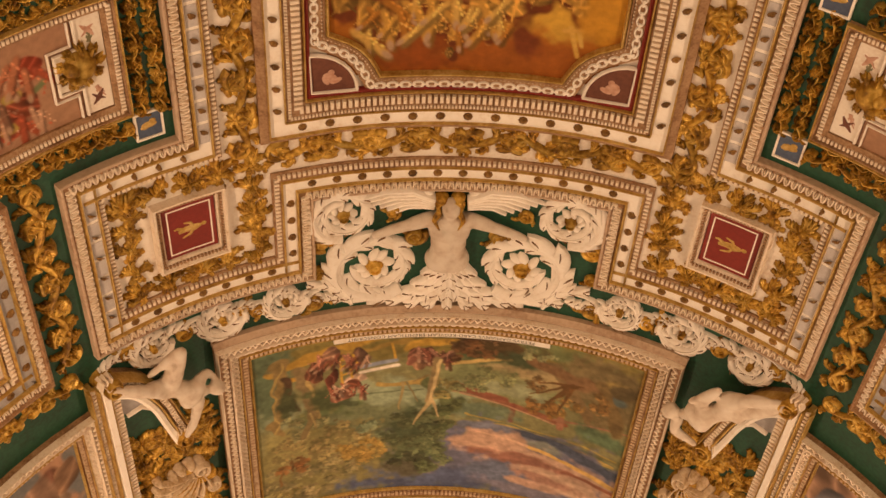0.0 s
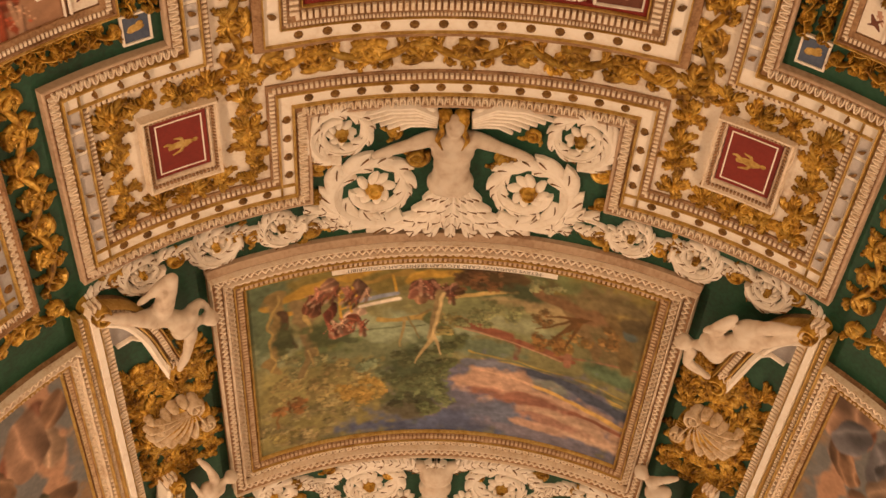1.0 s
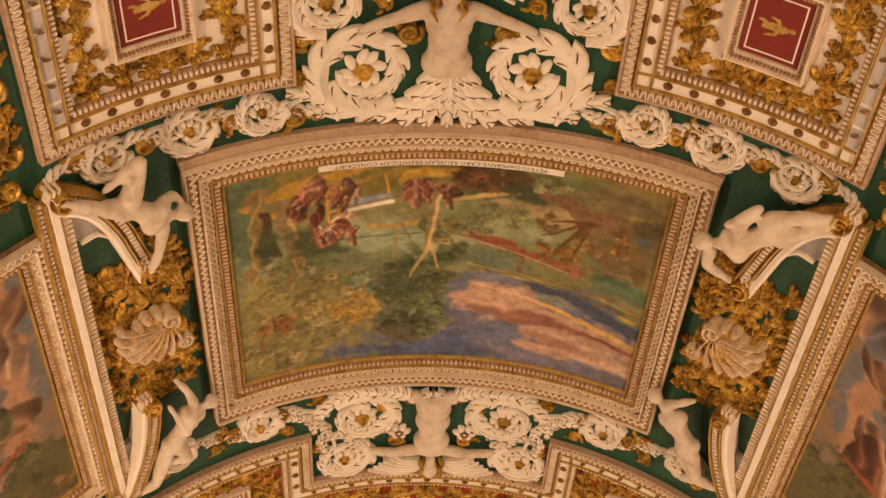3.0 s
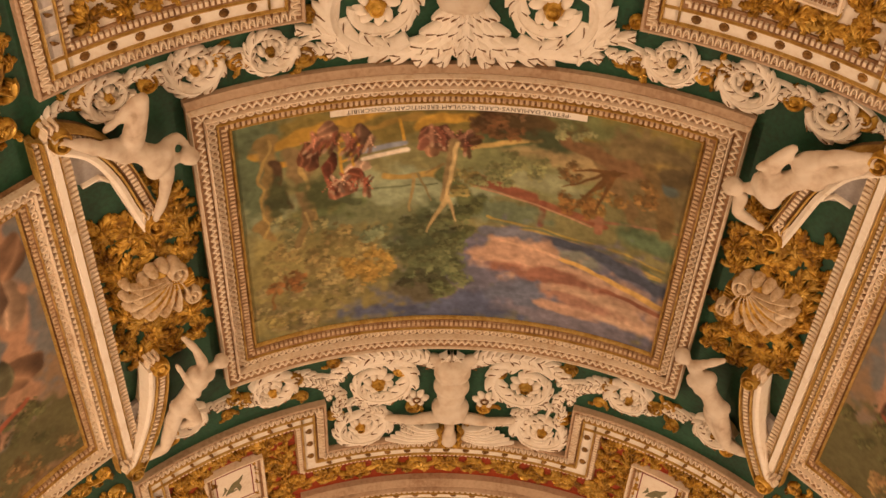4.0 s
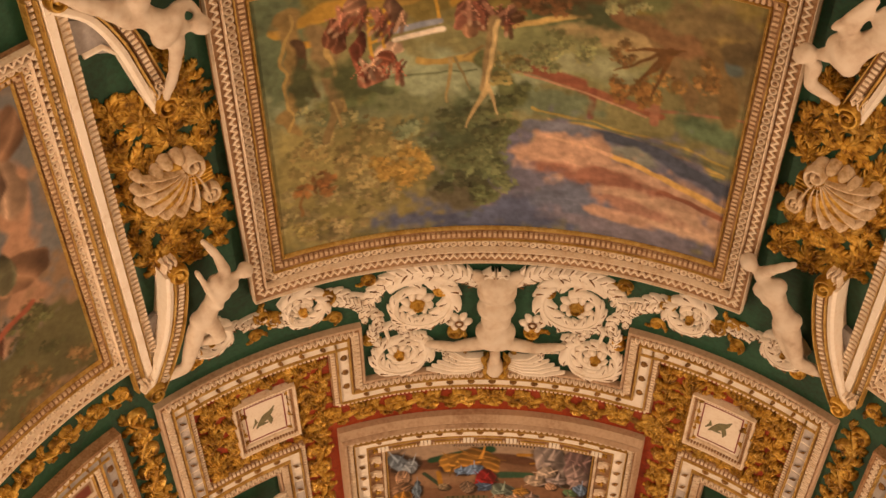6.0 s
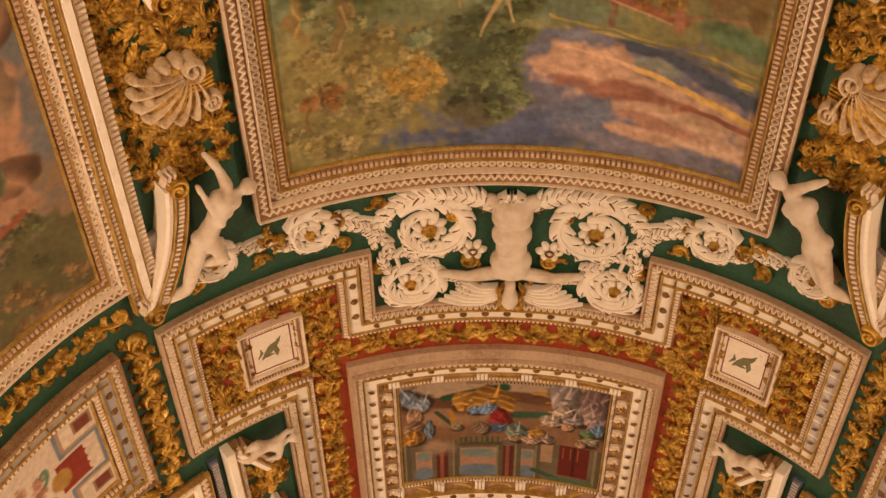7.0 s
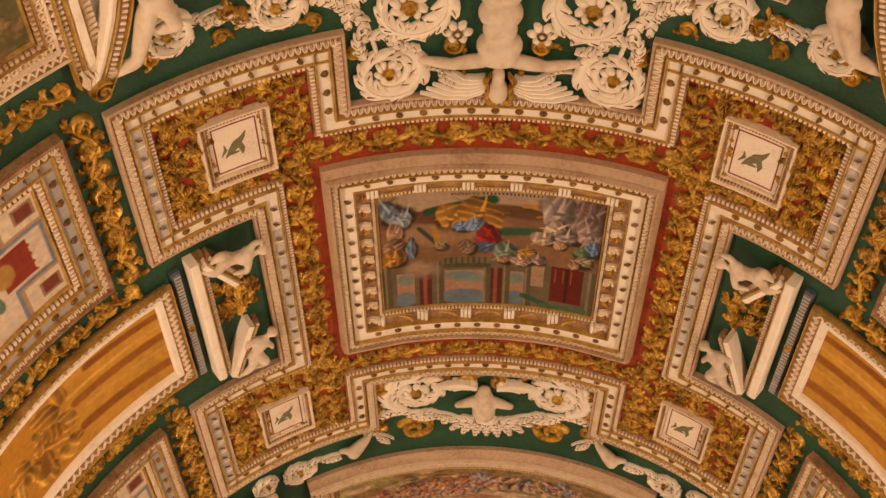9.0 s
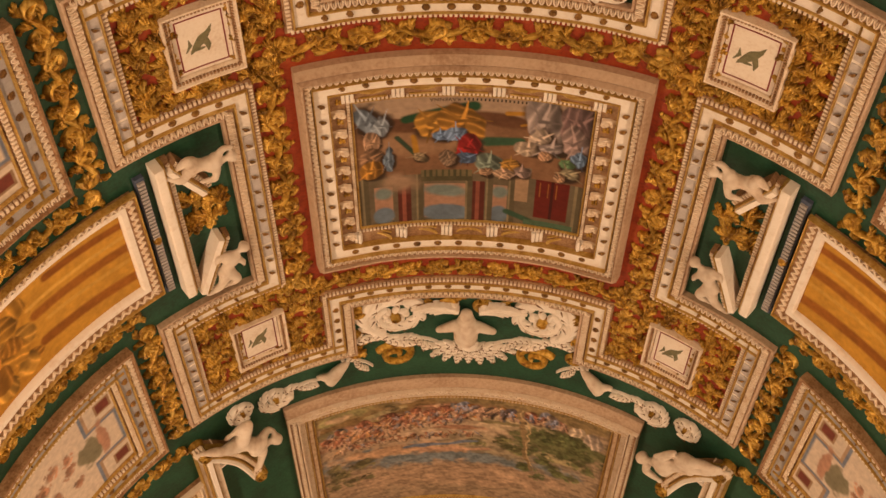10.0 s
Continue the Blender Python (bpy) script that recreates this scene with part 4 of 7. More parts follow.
    ob = empty("history_fresco", at(0, yc), "framed fresco of columns, arches and draped shapes", "fresco")
    c.panel("painted_panel", ob, -0.775, 0.65)
    # brackets, studded white band, eggs and an outer sloped band
    path = [(-0.765, -0.64), (0.765, -0.64), (0.765, 0.64), (-0.765, 0.64)]
    fillets(ob, path, True, [(-0.020, -0.002, 0.0, 0.022), (-0.165, -0.150, 0.03, 0.075), (-0.262, -0.250, 0.05, 0.095)])
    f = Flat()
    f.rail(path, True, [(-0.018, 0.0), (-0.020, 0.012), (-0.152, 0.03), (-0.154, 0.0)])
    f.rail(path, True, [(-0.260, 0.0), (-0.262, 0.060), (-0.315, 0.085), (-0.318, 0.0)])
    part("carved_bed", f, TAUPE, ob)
    f = Flat()
    f.rail(path, True, band(-0.164, -0.252, 0.062))
    part("white_band", f, STUCCO, ob, "white band with gilt studs")
    f = Flat()
    f.rail(path, True, [(-0.316, 0.0), (-0.318, 0.105), (-0.330, 0.108), (-0.352, 0.07), (-0.356, 0.0)])
    part("outer_slope", f, LEDGE, ob, "plain sloped rose-toned border")
    ledge(ob, 1.12, 0.992, 1.05, 0.085)
    f = Flat()
    eggs(f, path, True, -0.290, 0.042, 0.020, 0.020, 0.070)
    tagged(part("egg_row", f, CREAM, ob, "row of small cream eggs"), kind="stuff")
    f = Flat()
    teeth(f, path, True, -0.034, 0.026, 0.010, 0.012, 0.012)
    tagged(part("tooth_row", f, CREAM, ob, "row of fine cream teeth"), kind="stuff")
    studs(ob, path, True, -0.208, 0.150, 0.062)
    # brackets on the two long sides, triglyphs on the two curved ones
    mesh = Flat()
    mesh.slab(-0.032, 0.032, -0.046, 0.046, 0.018, 0.046, 0.008)
    mesh.ring(0, 0.026, 0.020, 0.010, 0.014, 0.044, 10)
    mesh.dome(0, -0.022, 0.022, 0.018, 0.024, 0.044)
    bracket = mesh.mesh("bracket", CREAM, False)
    gm = Flat()
    for k in range(6):
        gm.dome(0.022 * math.cos(k * 1.047), 0.022 * math.sin(k * 1.047), 0.016, 0.011, 0.016, 0.016, 7, 2, k * 1.047)
    gm.dome(0, 0, 0.014, 0.014, 0.026, 0.016)
    bloom = gm.mesh("bloom", GILT, False)
    tri = Flat()
    for k in (-0.028, 0.0, 0.028):
        tri.slab(k - 0.011, k + 0.011, -0.050, 0.050, 0.016, 0.048, 0.006)
    triglyph = tri.mesh("triglyph", STUCCO, False)
    fest = Flat()
    fest.ribbon([(0.085 * math.cos(a), 0.03 - 0.035 * math.sin(a)) for a in [math.pi * j / 8 for j in range(9)]], 0.013, 0.016, 0.016)
    fest.slab(-0.09, 0.09, -0.052, -0.040, 0.014, 0.03, 0.004)
    festoon = fest.mesh("festoon", GILTFLAT, False)
    for i, (x, y, d) in enumerate(stations(path, True, -0.095, 0.092)):
        side = abs(abs(x) - 0.86) < 0.01
        if not side:
            continue
        a = x / VR
        q = part("bracket" if i % 2 else "bloom", bracket if i % 2 else bloom, CREAM, ob)
        q.matrix_basis = Matrix.Translation((VR * math.sin(a), y, VR - VR * math.cos(a))) @ pose(0, 0, 0, 0, -math.degrees(a), math.degrees(d))
    for ysign in (-1, 1):
        for k in range(11):
            x = -0.80 + 0.16 * k
            a = x / VR
            q = part("festoon" if k % 2 else "triglyph", festoon if k % 2 else triglyph, STUCCO, ob)
            q.matrix_basis = Matrix.Translation((VR * math.sin(a), ysign * 0.735, VR - VR * math.cos(a))) @ pose(0, 0, 0, 0, -math.degrees(a), 0 if ysign > 0 else 180)
    f = Flat()
    for k in range(16):
        f.slab(-0.06 + k * 0.026, -0.050 + k * 0.026, 0.598, 0.618, 0.006, 0.009, 0.001)
    tagged(part("letter_bar", f, INK, ob, "thin row of plain dark bars"), kind="stuff")
    lettering("RAVENNA", 0.040, -0.18, 0.608, 0.0085, math.pi, ob, label="thin dark painted capitals, upside down")


history_c()


def landscape_e():
    c = Canvas(2.66, 2.0, 0.0095, (0.30, 0.22, 0.15), 60)
    c.blot(0.5, 0.05, 0.6, 0.10, (0.22, 0.16, 0.08), 0, 0.5)
    c.blot(0.35, 0.30, 0.35, 0.10, (0.40, 0.30, 0.21), -4, 0.6)
    c.blot(0.45, 0.55, 0.40, 0.10, (0.16, 0.18, 0.19), 3, 0.6)
    c.blot(0.35, 0.48, 0.30, 0.05, (0.42, 0.27, 0.17), 0, 0.6)
    c.blot(0.65, 0.45, 0.20, 0.10, (0.30, 0.24, 0.16), 12, 0.6)
    c.blot(0.45, 0.75, 0.40, 0.12, (0.36, 0.25, 0.17), 0, 0.6)
    c.stroke(0.02, 0.16, 0.40, 0.06, 0.05, 0.06, (0.20, 0.13, 0.06), 0.06)
    c.stroke(0.10, 0.20, 0.45, 0.12, 0.03, 0.03, (0.34, 0.27, 0.13), 0.06)
    rng = random.Random(61)
    c.blot(0.20, 0.22, 0.22, 0.06, (0.24, 0.13, 0.08), -14, 0.5)
    c.blot(0.42, 0.13, 0.16, 0.05, (0.20, 0.11, 0.07), -8, 0.5)
    c.blot(0.70, 0.22, 0.20, 0.06, (0.46, 0.36, 0.24), 6, 0.6)
    c.blot(0.85, 0.30, 0.16, 0.14, (0.13, 0.13, 0.06), 0, 0.5)
    c.blot(0.10, 0.06, 0.10, 0.04, (0.28, 0.25, 0.12), -10, 0.6)
    for k in range(14):
        c.blot(rng.random(), rng.uniform(0.02, 0.5), rng.uniform(0.03, 0.10), rng.uniform(0.012, 0.03), rng.choice(((0.44, 0.32, 0.21), (0.18, 0.15, 0.08), (0.30, 0.17, 0.11), (0.36, 0.30, 0.17))), rng.uniform(-18, 6), 0.6)
    for k in range(46):
        t = rng.random()
        c.cloth(0.03 + 0.50 * t, 0.24 - 0.13 * t + rng.uniform(-0.05, 0.05), rng.uniform(0.010, 0.022), rng.uniform(0.018, 0.036), rng.choice(((0.34, 0.15, 0.09), (0.26, 0.11, 0.07), (0.48, 0.32, 0.21), (0.22, 0.20, 0.20))), rng.uniform(-50, 50), 2, 60 + k)
    for k, (u, v, tone) in enumerate(((0.50, 0.10, (0.24, 0.25, 0.32)), (0.535, 0.12, (0.40, 0.19, 0.06)), (0.59, 0.14, (0.10, 0.07, 0.06)), (0.64, 0.12, (0.42, 0.22, 0.07)), (0.665, 0.11, (0.10, 0.08, 0.09)), (0.73, 0.12, (0.34, 0.13, 0.08)), (0.78, 0.09, (0.30, 0.30, 0.38)), (0.80, 0.12, (0.40, 0.30, 0.24)))):
        c.cloth(u, v, 0.026, 0.055, tone, 12 * (-1) ** k, 3, 120 + k)
    for k in range(30):
        c.cloth(0.08 + 0.45 * rng.random(), 0.36 + rng.uniform(-0.03, 0.03), 0.008, 0.012, (0.30, 0.16, 0.10), 0, 2, 140 + k)
    war = ((0.34, 0.15, 0.09), (0.24, 0.11, 0.07), (0.50, 0.34, 0.23), (0.22, 0.20, 0.22), (0.40, 0.22, 0.10), (0.46, 0.30, 0.22))
    c.crowd(0.03, 0.27, 0.50, 0.11, 90, 0.085, war, 0.035, 601)
    c.crowd(0.08, 0.30, 0.52, 0.17, 60, 0.075, war, 0.030, 602)
    c.crowd(0.48, 0.10, 0.84, 0.12, 34, 0.11, war + ((0.10, 0.07, 0.06), (0.28, 0.30, 0.40)), 0.025, 603)
    c.crowd(0.05, 0.37, 0.55, 0.33, 50, 0.05, war, 0.02, 604)
    c.cloth(0.89, 0.14, 0.030, 0.075, (0.60, 0.48, 0.36), 25, 3, 171)
    c.cloth(0.95, 0.18, 0.030, 0.06, (0.52, 0.42, 0.34), -15, 3, 172)
    c.leaves(0.80, 0.42, 0.16, 0.28, (0.12, 0.13, 0.055), 420, 0.042, 64)
    c.leaves(0.62, 0.42, 0.10, 0.10, (0.16, 0.15, 0.07), 120, 0.036, 66)
    c.leaves(0.26, 0.07, 0.04, 0.03, (0.22, 0.17, 0.09), 40, 0.03, 67)
    c.stroke(0.69, 0.08, 0.74, 0.62, 0.035, 0.02, (0.24, 0.17, 0.09), 0.05)
    c.stroke(0.70, 0.08, 0.75, 0.62, 0.010, 0.006, (0.42, 0.31, 0.18), 0.05)
    c.leaves(0.10, 0.62, 0.10, 0.16, (0.16, 0.14, 0.07), 160, 0.04, 65)
    c.stroke(0.30, 0.46, 0.55, 0.42, 0.03, 0.02, (0.14, 0.16, 0.21), 0.04)
    c.stroke(0.35, 0.52, 0.60, 0.50, 0.04, 0.03, (0.50, 0.31, 0.21), 0.06)
    c.brushwork(97, 0.45)
    c.c = np.clip(c.c, 0.01, 1) ** 1.12 * 1.25
    yc = 15.45
    ob = empty("landscape_fresco", at(0, yc), "framed fresco of woods and a pale rose sky", "fresco")
    c.panel("painted_panel", ob, -1.33, 1.0)
    picture_frame(ob, [(-1.32, -0.99), (1.32, -0.99), (1.32, 0.99), (-1.32, 0.99)], "zigzag")
    ledge(ob, 1.572, 1.242, 1.37, 0.06)


landscape_e()




def octagon_a():
    """Octagonal picture with hollowed corners over the near end."""
    yc = 3.1
    c = Canvas(1.56, 2.42, 0.0085, (0.34, 0.115, 0.012), 80)
    c.blot(0.5, 0.5, 0.6, 0.3, (0.40, 0.20, 0.035), 0, 0.6)
    c.blot(0.30, 0.80, 0.20, 0.08, (0.45, 0.24, 0.05), 20, 0.5)
    c.blot(0.35, 0.93, 0.30, 0.06, (0.22, 0.055, 0.006), 0, 0.5)
    c.blot(0.70, 0.95, 0.25, 0.05, (0.29, 0.085, 0.010), 0, 0.5)
    c.blot(0.75, 0.78, 0.20, 0.10, (0.52, 0.30, 0.04), 0, 0.6)
    c.stroke(0.20, 0.86, 0.34, 0.70, 0.05, 0.03, (0.52, 0.27, 0.06), 0.04)
    c.stroke(0.36, 0.76, 0.50, 0.82, 0.04, 0.03, (0.56, 0.32, 0.08), 0.04)
    c.stroke(0.50, 0.70, 0.54, 0.92, 0.03, 0.02, (0.45, 0.20, 0.04), 0.04)
    c.stroke(0.80, 0.70, 0.86, 0.90, 0.03, 0.012, (0.58, 0.36, 0.08), 0.01)
    c.leaves(0.25, 0.78, 0.18, 0.12, (0.36, 0.17, 0.035), 160, 0.045, 81)
    c.leaves(0.62, 0.76, 0.18, 0.12, (0.46, 0.25, 0.04), 120, 0.05, 82)
    # ochre drapery in a cluster above the dark lower ground
    for k, (u, v, w, h, turn, g) in enumerate((
            (0.06, 0.80, 0.05, 0.035, 20, 0.6), (0.15, 0.83, 0.045, 0.055, 10, 0.8), (0.18, 0.76, 0.050, 0.030, 0, 1.0),
            (0.21, 0.885, 0.030, 0.018, 30, 0.8), (0.27, 0.86, 0.060, 0.020, -20, 0.75), (0.33, 0.80, 0.055, 0.028, 30, 1.0),
            (0.40, 0.75, 0.055, 0.020, 0, 1.1), (0.37, 0.875, 0.028, 0.016, 0, 0.9), (0.44, 0.825, 0.050, 0.028, 15, 1.1),
            (0.43, 0.895, 0.032, 0.022, 0, 0.9), (0.48, 0.875, 0.022, 0.014, 0, 0.85), (0.55, 0.80, 0.055, 0.045, 40, 1.0),
            (0.63, 0.80, 0.050, 0.045, -15, 1.15), (0.54, 0.885, 0.022, 0.018, 0, 0.85), (0.70, 0.78, 0.040, 0.030, 20, 0.9),
            (0.80, 0.76, 0.045, 0.035, 0, 1.1), (0.86, 0.80, 0.040, 0.030, 30, 1.0), (0.42, 0.945, 0.015, 0.014, 0, 0.6))):
        tone = (0.50 * g, 0.27 * g, 0.05 * g)
        c.blot(u + 0.012, v + 0.010, w * 1.2, h * 1.25, (0.13, 0.030, 0.006), turn, 0.5, 0.4)
        c.cloth(u, v, w, h, tone, turn, 3.2, k + 90)
        for j in range(4):
            a = math.radians(turn + 30 + 83 * j + 31 * (k % 3))
            c.stroke(u, v, u + 1.5 * w * math.cos(a), v + 1.4 * h * math.sin(a), 0.32 * w, 0.06 * w,
                     [z * (0.4, 1.25, 0.7, 1.4)[j] for z in tone], 0.01)
    c.stroke(0.82, 0.855, 0.855, 0.93, 0.016, 0.014, (0.58, 0.35, 0.07), 0.0)
    c.stroke(0.80, 0.865, 0.86, 0.86, 0.016, 0.014, (0.52, 0.30, 0.06), 0.0)
    c.blot(0.68, 0.91, 0.06, 0.04, (0.15, 0.035, 0.008), 0, 0.6)
    c.blot(0.93, 0.80, 0.08, 0.08, (0.46, 0.22, 0.02), 0, 0.7)
    ob = empty("octagon_fresco", at(0, yc), "red and ochre fresco in an octagonal gilt frame", "fresco")
    c.crowd(0.10, 0.84, 0.62, 0.83, 26, 0.15, ((0.50, 0.27, 0.05), (0.36, 0.15, 0.02), (0.58, 0.36, 0.09)), 0.05, 811)
    c.panel("painted_panel", ob, -0.78, 1.21, 0.004)
    # outline with quarter-round hollows at the corners
    ax, ay = 0.88, 1.295

    def hollowed(r, bx, by):
        out = []
        for cx, cy, sx, sy, a0 in ((ax, -ay, 1, -1, 180), (ax, ay, 1, 1, 270), (-ax, ay, -1, 1, 0), (-ax, -ay, -1, -1, 90)):
            for k in range(9):
                a = math.radians(a0 - 11.25 * k)
                x, y = cx + r * math.cos(a), cy + r * math.sin(a)
                out.append((max(-bx, min(bx, x)), max(-by, min(by, y))))
        return out

    path = hollowed(0.40, 0.765, 1.195)
    fillets(ob, path, True, [(-0.026, 0.0, 0.0, 0.040)])
    f = Flat()
    f.rail(path, True, [(-0.024, 0.0), (-0.025, 0.030), (-0.034, 0.036), (-0.036, 0.020), (-0.118, 0.020), (-0.120, 0.0)])
    part("chain_bed", f, TAUPE, ob)
    f = Flat()
    dotted = stations(path, True, -0.042, 0.022)
    for x, y, d in dotted:
        f.dome(x, y, 0.006, 0.006, 0.010, 0.018, 6, 2)
    tagged(part("bead_row", f, CREAM, ob, "fine beading"), kind="stuff")
    f = Flat()
    for i, (x, y, d) in enumerate(stations(path, True, -0.082, 0.036)):
        c0, c1 = math.cos(d), math.sin(d)
        if i % 2:
            f.slab(-0.020, 0.020, -0.006, 0.006, 0.016, 0.030, 0.002, d, x, y)
        else:
            loop = [(0.030 * math.cos(a), 0.019 * math.sin(a)) for a in [math.pi * j / 5 for j in range(11)]]
            f.ribbon([(x + p * c0 - q * c1, y + p * c1 + q * c0) for p, q in loop], 0.0065, 0.014, 0.018, 3)
    tagged(part("chain_row", f, STUCCO, ob, "white stucco chain"), kind="stuff")
    for sx in (-1, 1):
        for sy in (-1, 1):
            arc = [(sx * (ax - 0.26 * math.cos(a)), sy * (ay - 0.26 * math.sin(a))) for a in [math.pi / 16 * j for j in range(9)]]
            f = Flat()
            f.v = [(sx * (ax - 0.005), sy * (ay - 0.005), 0.016)] + [(x, y, 0.016) for x, y in arc]
            f.f = [(0, j, j + 1) for j in range(1, 9)]
            q = part("corner_panel", f, RUSSET, ob, "small russet corner field")
            f = Flat()
            f.ribbon(arc, 0.010, 0.020, 0.014)
            f.ribbon([arc[0], (sx * (ax - 0.01), sy * (ay - 0.01)), arc[-1]], 0.009, 0.018, 0.014)
            part("white_edge", f, STUCCO, q, "white edge of the corner field")
            f = Flat()
            f.dome(sx * 0.765, sy * 1.20, 0.050, 0.034, 0.006, 0.016, 10, 2, sx * 0.6)
            f.dome(sx * 0.735, sy * 1.22, 0.040, 0.020, 0.007, 0.016, 10, 2, -sx * 0.4)
            f.dome(sx * 0.79, sy * 1.215, 0.036, 0.018, 0.007, 0.016, 10, 2, sx * 1.1)
            f.dome(sx * 0.76, sy * 1.165, 0.020, 0.022, 0.008, 0.016, 10, 2)
            part("painted_shape", f, ROSEPAINT, q, "pale rose painted shape")
    big = [(-ax, -ay), (ax, -ay), (ax, ay), (-ax, ay)]
    f = Flat()
    f.rail(big, True, [(0.006, 0.0), (0.004, 0.028), (-0.006, 0.036), (-0.018, 0.030), (-0.019, 0.0)])
    part("red_line", f, DEEPRED, ob, "thin deep red line")
    fillets(ob, big, True, [(-0.032, -0.018, 0.02, 0.050), (-0.150, -0.138, 0.03, 0.062), (-0.242, -0.230, 0.03, 0.066)])
    f = Flat()
    f.rail(big, True, [(-0.030, 0.0), (-0.031, 0.030), (-0.138, 0.050), (-0.140, 0.0)])
    f.rail(big, True, [(-0.240, 0.0), (-0.241, 0.050), (-0.285, 0.026), (-0.287, 0.0)])
    part("carved_bed", f, TAUPE, ob)
    f = Flat()
    teeth(f, big, True, -0.070, 0.034, 0.024, 0.012, 0.038)
    tagged(part("tooth_row", f, CREAM, ob, "row of cream teeth"), kind="stuff")
    f = Flat()
    teeth(f, big, True, -0.120, 0.020, 0.009, 0.008, 0.046)
    tagged(part("fine_row", f, CREAM, ob, "row of fine cream teeth"), kind="stuff")
    f = Flat()
    f.rail(big, True, band(-0.149, -0.231, 0.045))
    part("white_band", f, STUCCO, ob, "white band with dark gilt studs")
    studs(ob, big, True, -0.190, 0.150, 0.045)


octagon_a()

# ---- side panels below the frames, mirrored across the crown line ----


def mirrored(ob, yc):
    """The same thing on the other side of the crown line."""
    return copy_thing(ob, at(0, yc, flip=True))


def side_landscape(yc, y0, y1, warm):
    """Tall side fresco that runs down the flank of the vault, in a zigzag frame."""
    w, h = 1.7, y1 - y0
    for side in (-1, 1):
        seed = 100 if side < 0 else 140
        c = Canvas(w, h, 0.011, (0.26, 0.17, 0.10), seed + int(yc))
        c.blot(0.5, 0.2, 0.6, 0.25, (0.30, 0.20, 0.13), 10, 0.7)
        c.blot(0.8, 0.3, 0.25, 0.4, (0.17, 0.17, 0.17), 5, 0.7)
        c.blot(0.25, 0.3, 0.2, 0.3, (0.16, 0.17, 0.20), -10, 0.7)
        c.stroke(0.90, 0.0, 0.84, 0.62, 0.10, 0.12, (0.42, 0.24, 0.15), 0.10)
        c.stroke(0.60, 0.1, 0.68, 0.5, 0.08, 0.05, (0.40, 0.25, 0.17), 0.10)
        c.stroke(0.35, 0.2, 0.45, 0.6, 0.08, 0.05, (0.36, 0.20, 0.12), 0.10)
        rng = random.Random(seed + 9)
        for k in range(26):
            c.cloth(rng.uniform(0.05, 0.95), rng.uniform(0.05, 0.75), rng.uniform(0.04, 0.10), rng.uniform(0.05, 0.14), rng.choice(((0.40, 0.24, 0.16), (0.20, 0.19, 0.21), (0.30, 0.17, 0.10), (0.46, 0.31, 0.21), (0.24, 0.10, 0.06), (0.17, 0.16, 0.09))), rng.uniform(-40, 40), 2, seed + k)
        if warm and side > 0:
            c.blot(0.12, 0.15, 0.14, 0.14, (0.45, 0.12, 0.04), 30, 0.4)
            c.stroke(0.05, 0.10, 0.12, 0.28, 0.05, 0.04, (0.14, 0.20, 0.14), 0.02)
        c.blot(0.80, 0.85, 0.40, 0.16, (0.12, 0.11, 0.05), 0, 0.5)
        c.leaves(0.85, 0.74, 0.14, 0.10, (0.12, 0.12, 0.05), 160, 0.03, seed)
        c.leaves(0.45, 0.88, 0.40, 0.10, (0.22, 0.15, 0.06), 260, 0.034, seed + 1)
        c.stroke(0.70, 0.68, 0.85, 0.64, 0.025, 0.02, (0.30, 0.09, 0.05), 0.03)
        c.leaves(0.70, 0.92, 0.30, 0.07, (0.30, 0.19, 0.08), 120, 0.03, seed + 2)
        if side > 0:
            c.c = c.c[:, ::-1]
        ob = empty("side_fresco", at(0, yc), "landscape fresco in a zigzag gilt frame on the vault's flank", "fresco", "side landscapes")
        x0 = -2.55 - w if side < 0 else 2.55
        c.panel("painted_panel", ob, x0, yc - y0)
        a, b = (-2.56 - w + 0.02, -2.56) if side < 0 else (2.56, 2.56 + w - 0.02)
        picture_frame(ob, [(a, yc - y1 + 0.01), (b, yc - y1 + 0.01), (b, yc - y0 - 0.01), (a, yc - y0 - 0.01)], "zigzag", 0.17, 0.09)


side_landscape(7.4, 6.42, 8.46, True)
side_landscape(15.6, 14.55, 16.6, False)


def pilaster_bar(yc, half):
    """The long white and gilt bar between side fresco and spandrel."""
    ob = empty("flank_bar", at(0, yc), "long white bar with gilt edges and toothed strip", "moulding", "flank bars")
    line = [(-2.30, half), (-2.30, -half)]
    f = Flat()
    f.rail(line, False, [(-0.055, 0.0), (-0.055, 0.10), (-0.045, 0.118), (-0.005, 0.118), (0.0, 0.10), (0.0, 0.0)])
    part("shaft", f, STUCCO, ob, "plain white shaft")
    fillets(ob, line, False, [(-0.075, -0.053, 0.05, 0.115), (-0.002, 0.014, 0.06, 0.112), (-0.125, -0.105, 0.05, 0.10)])
    f = Flat()
    f.rail(line, False, [(0.012, 0.0), (0.013, 0.085), (0.070, 0.070), (0.078, 0.0)])
    part("toothed_bed", f, CREAM, ob)
    f = Flat()
    f.rail(line, False, [(-0.108, 0.0), (-0.107, 0.060), (-0.076, 0.075), (-0.074, 0.0)])
    part("gilt_bed", f, GILTFLAT, ob, "gilt toothed edge")
    f = Flat()
    teeth(f, line, False, 0.042, 0.036, 0.024, 0.012, 0.074)
    teeth(f, line, False, -0.090, 0.034, 0.013, 0.012, 0.066)
    tagged(part("tooth_strip", f, CREAM, ob, "strip of cream teeth"), kind="stuff")
    mirrored(ob, yc)


pilaster_bar(7.42, 1.40)
pilaster_bar(15.5, 1.55)


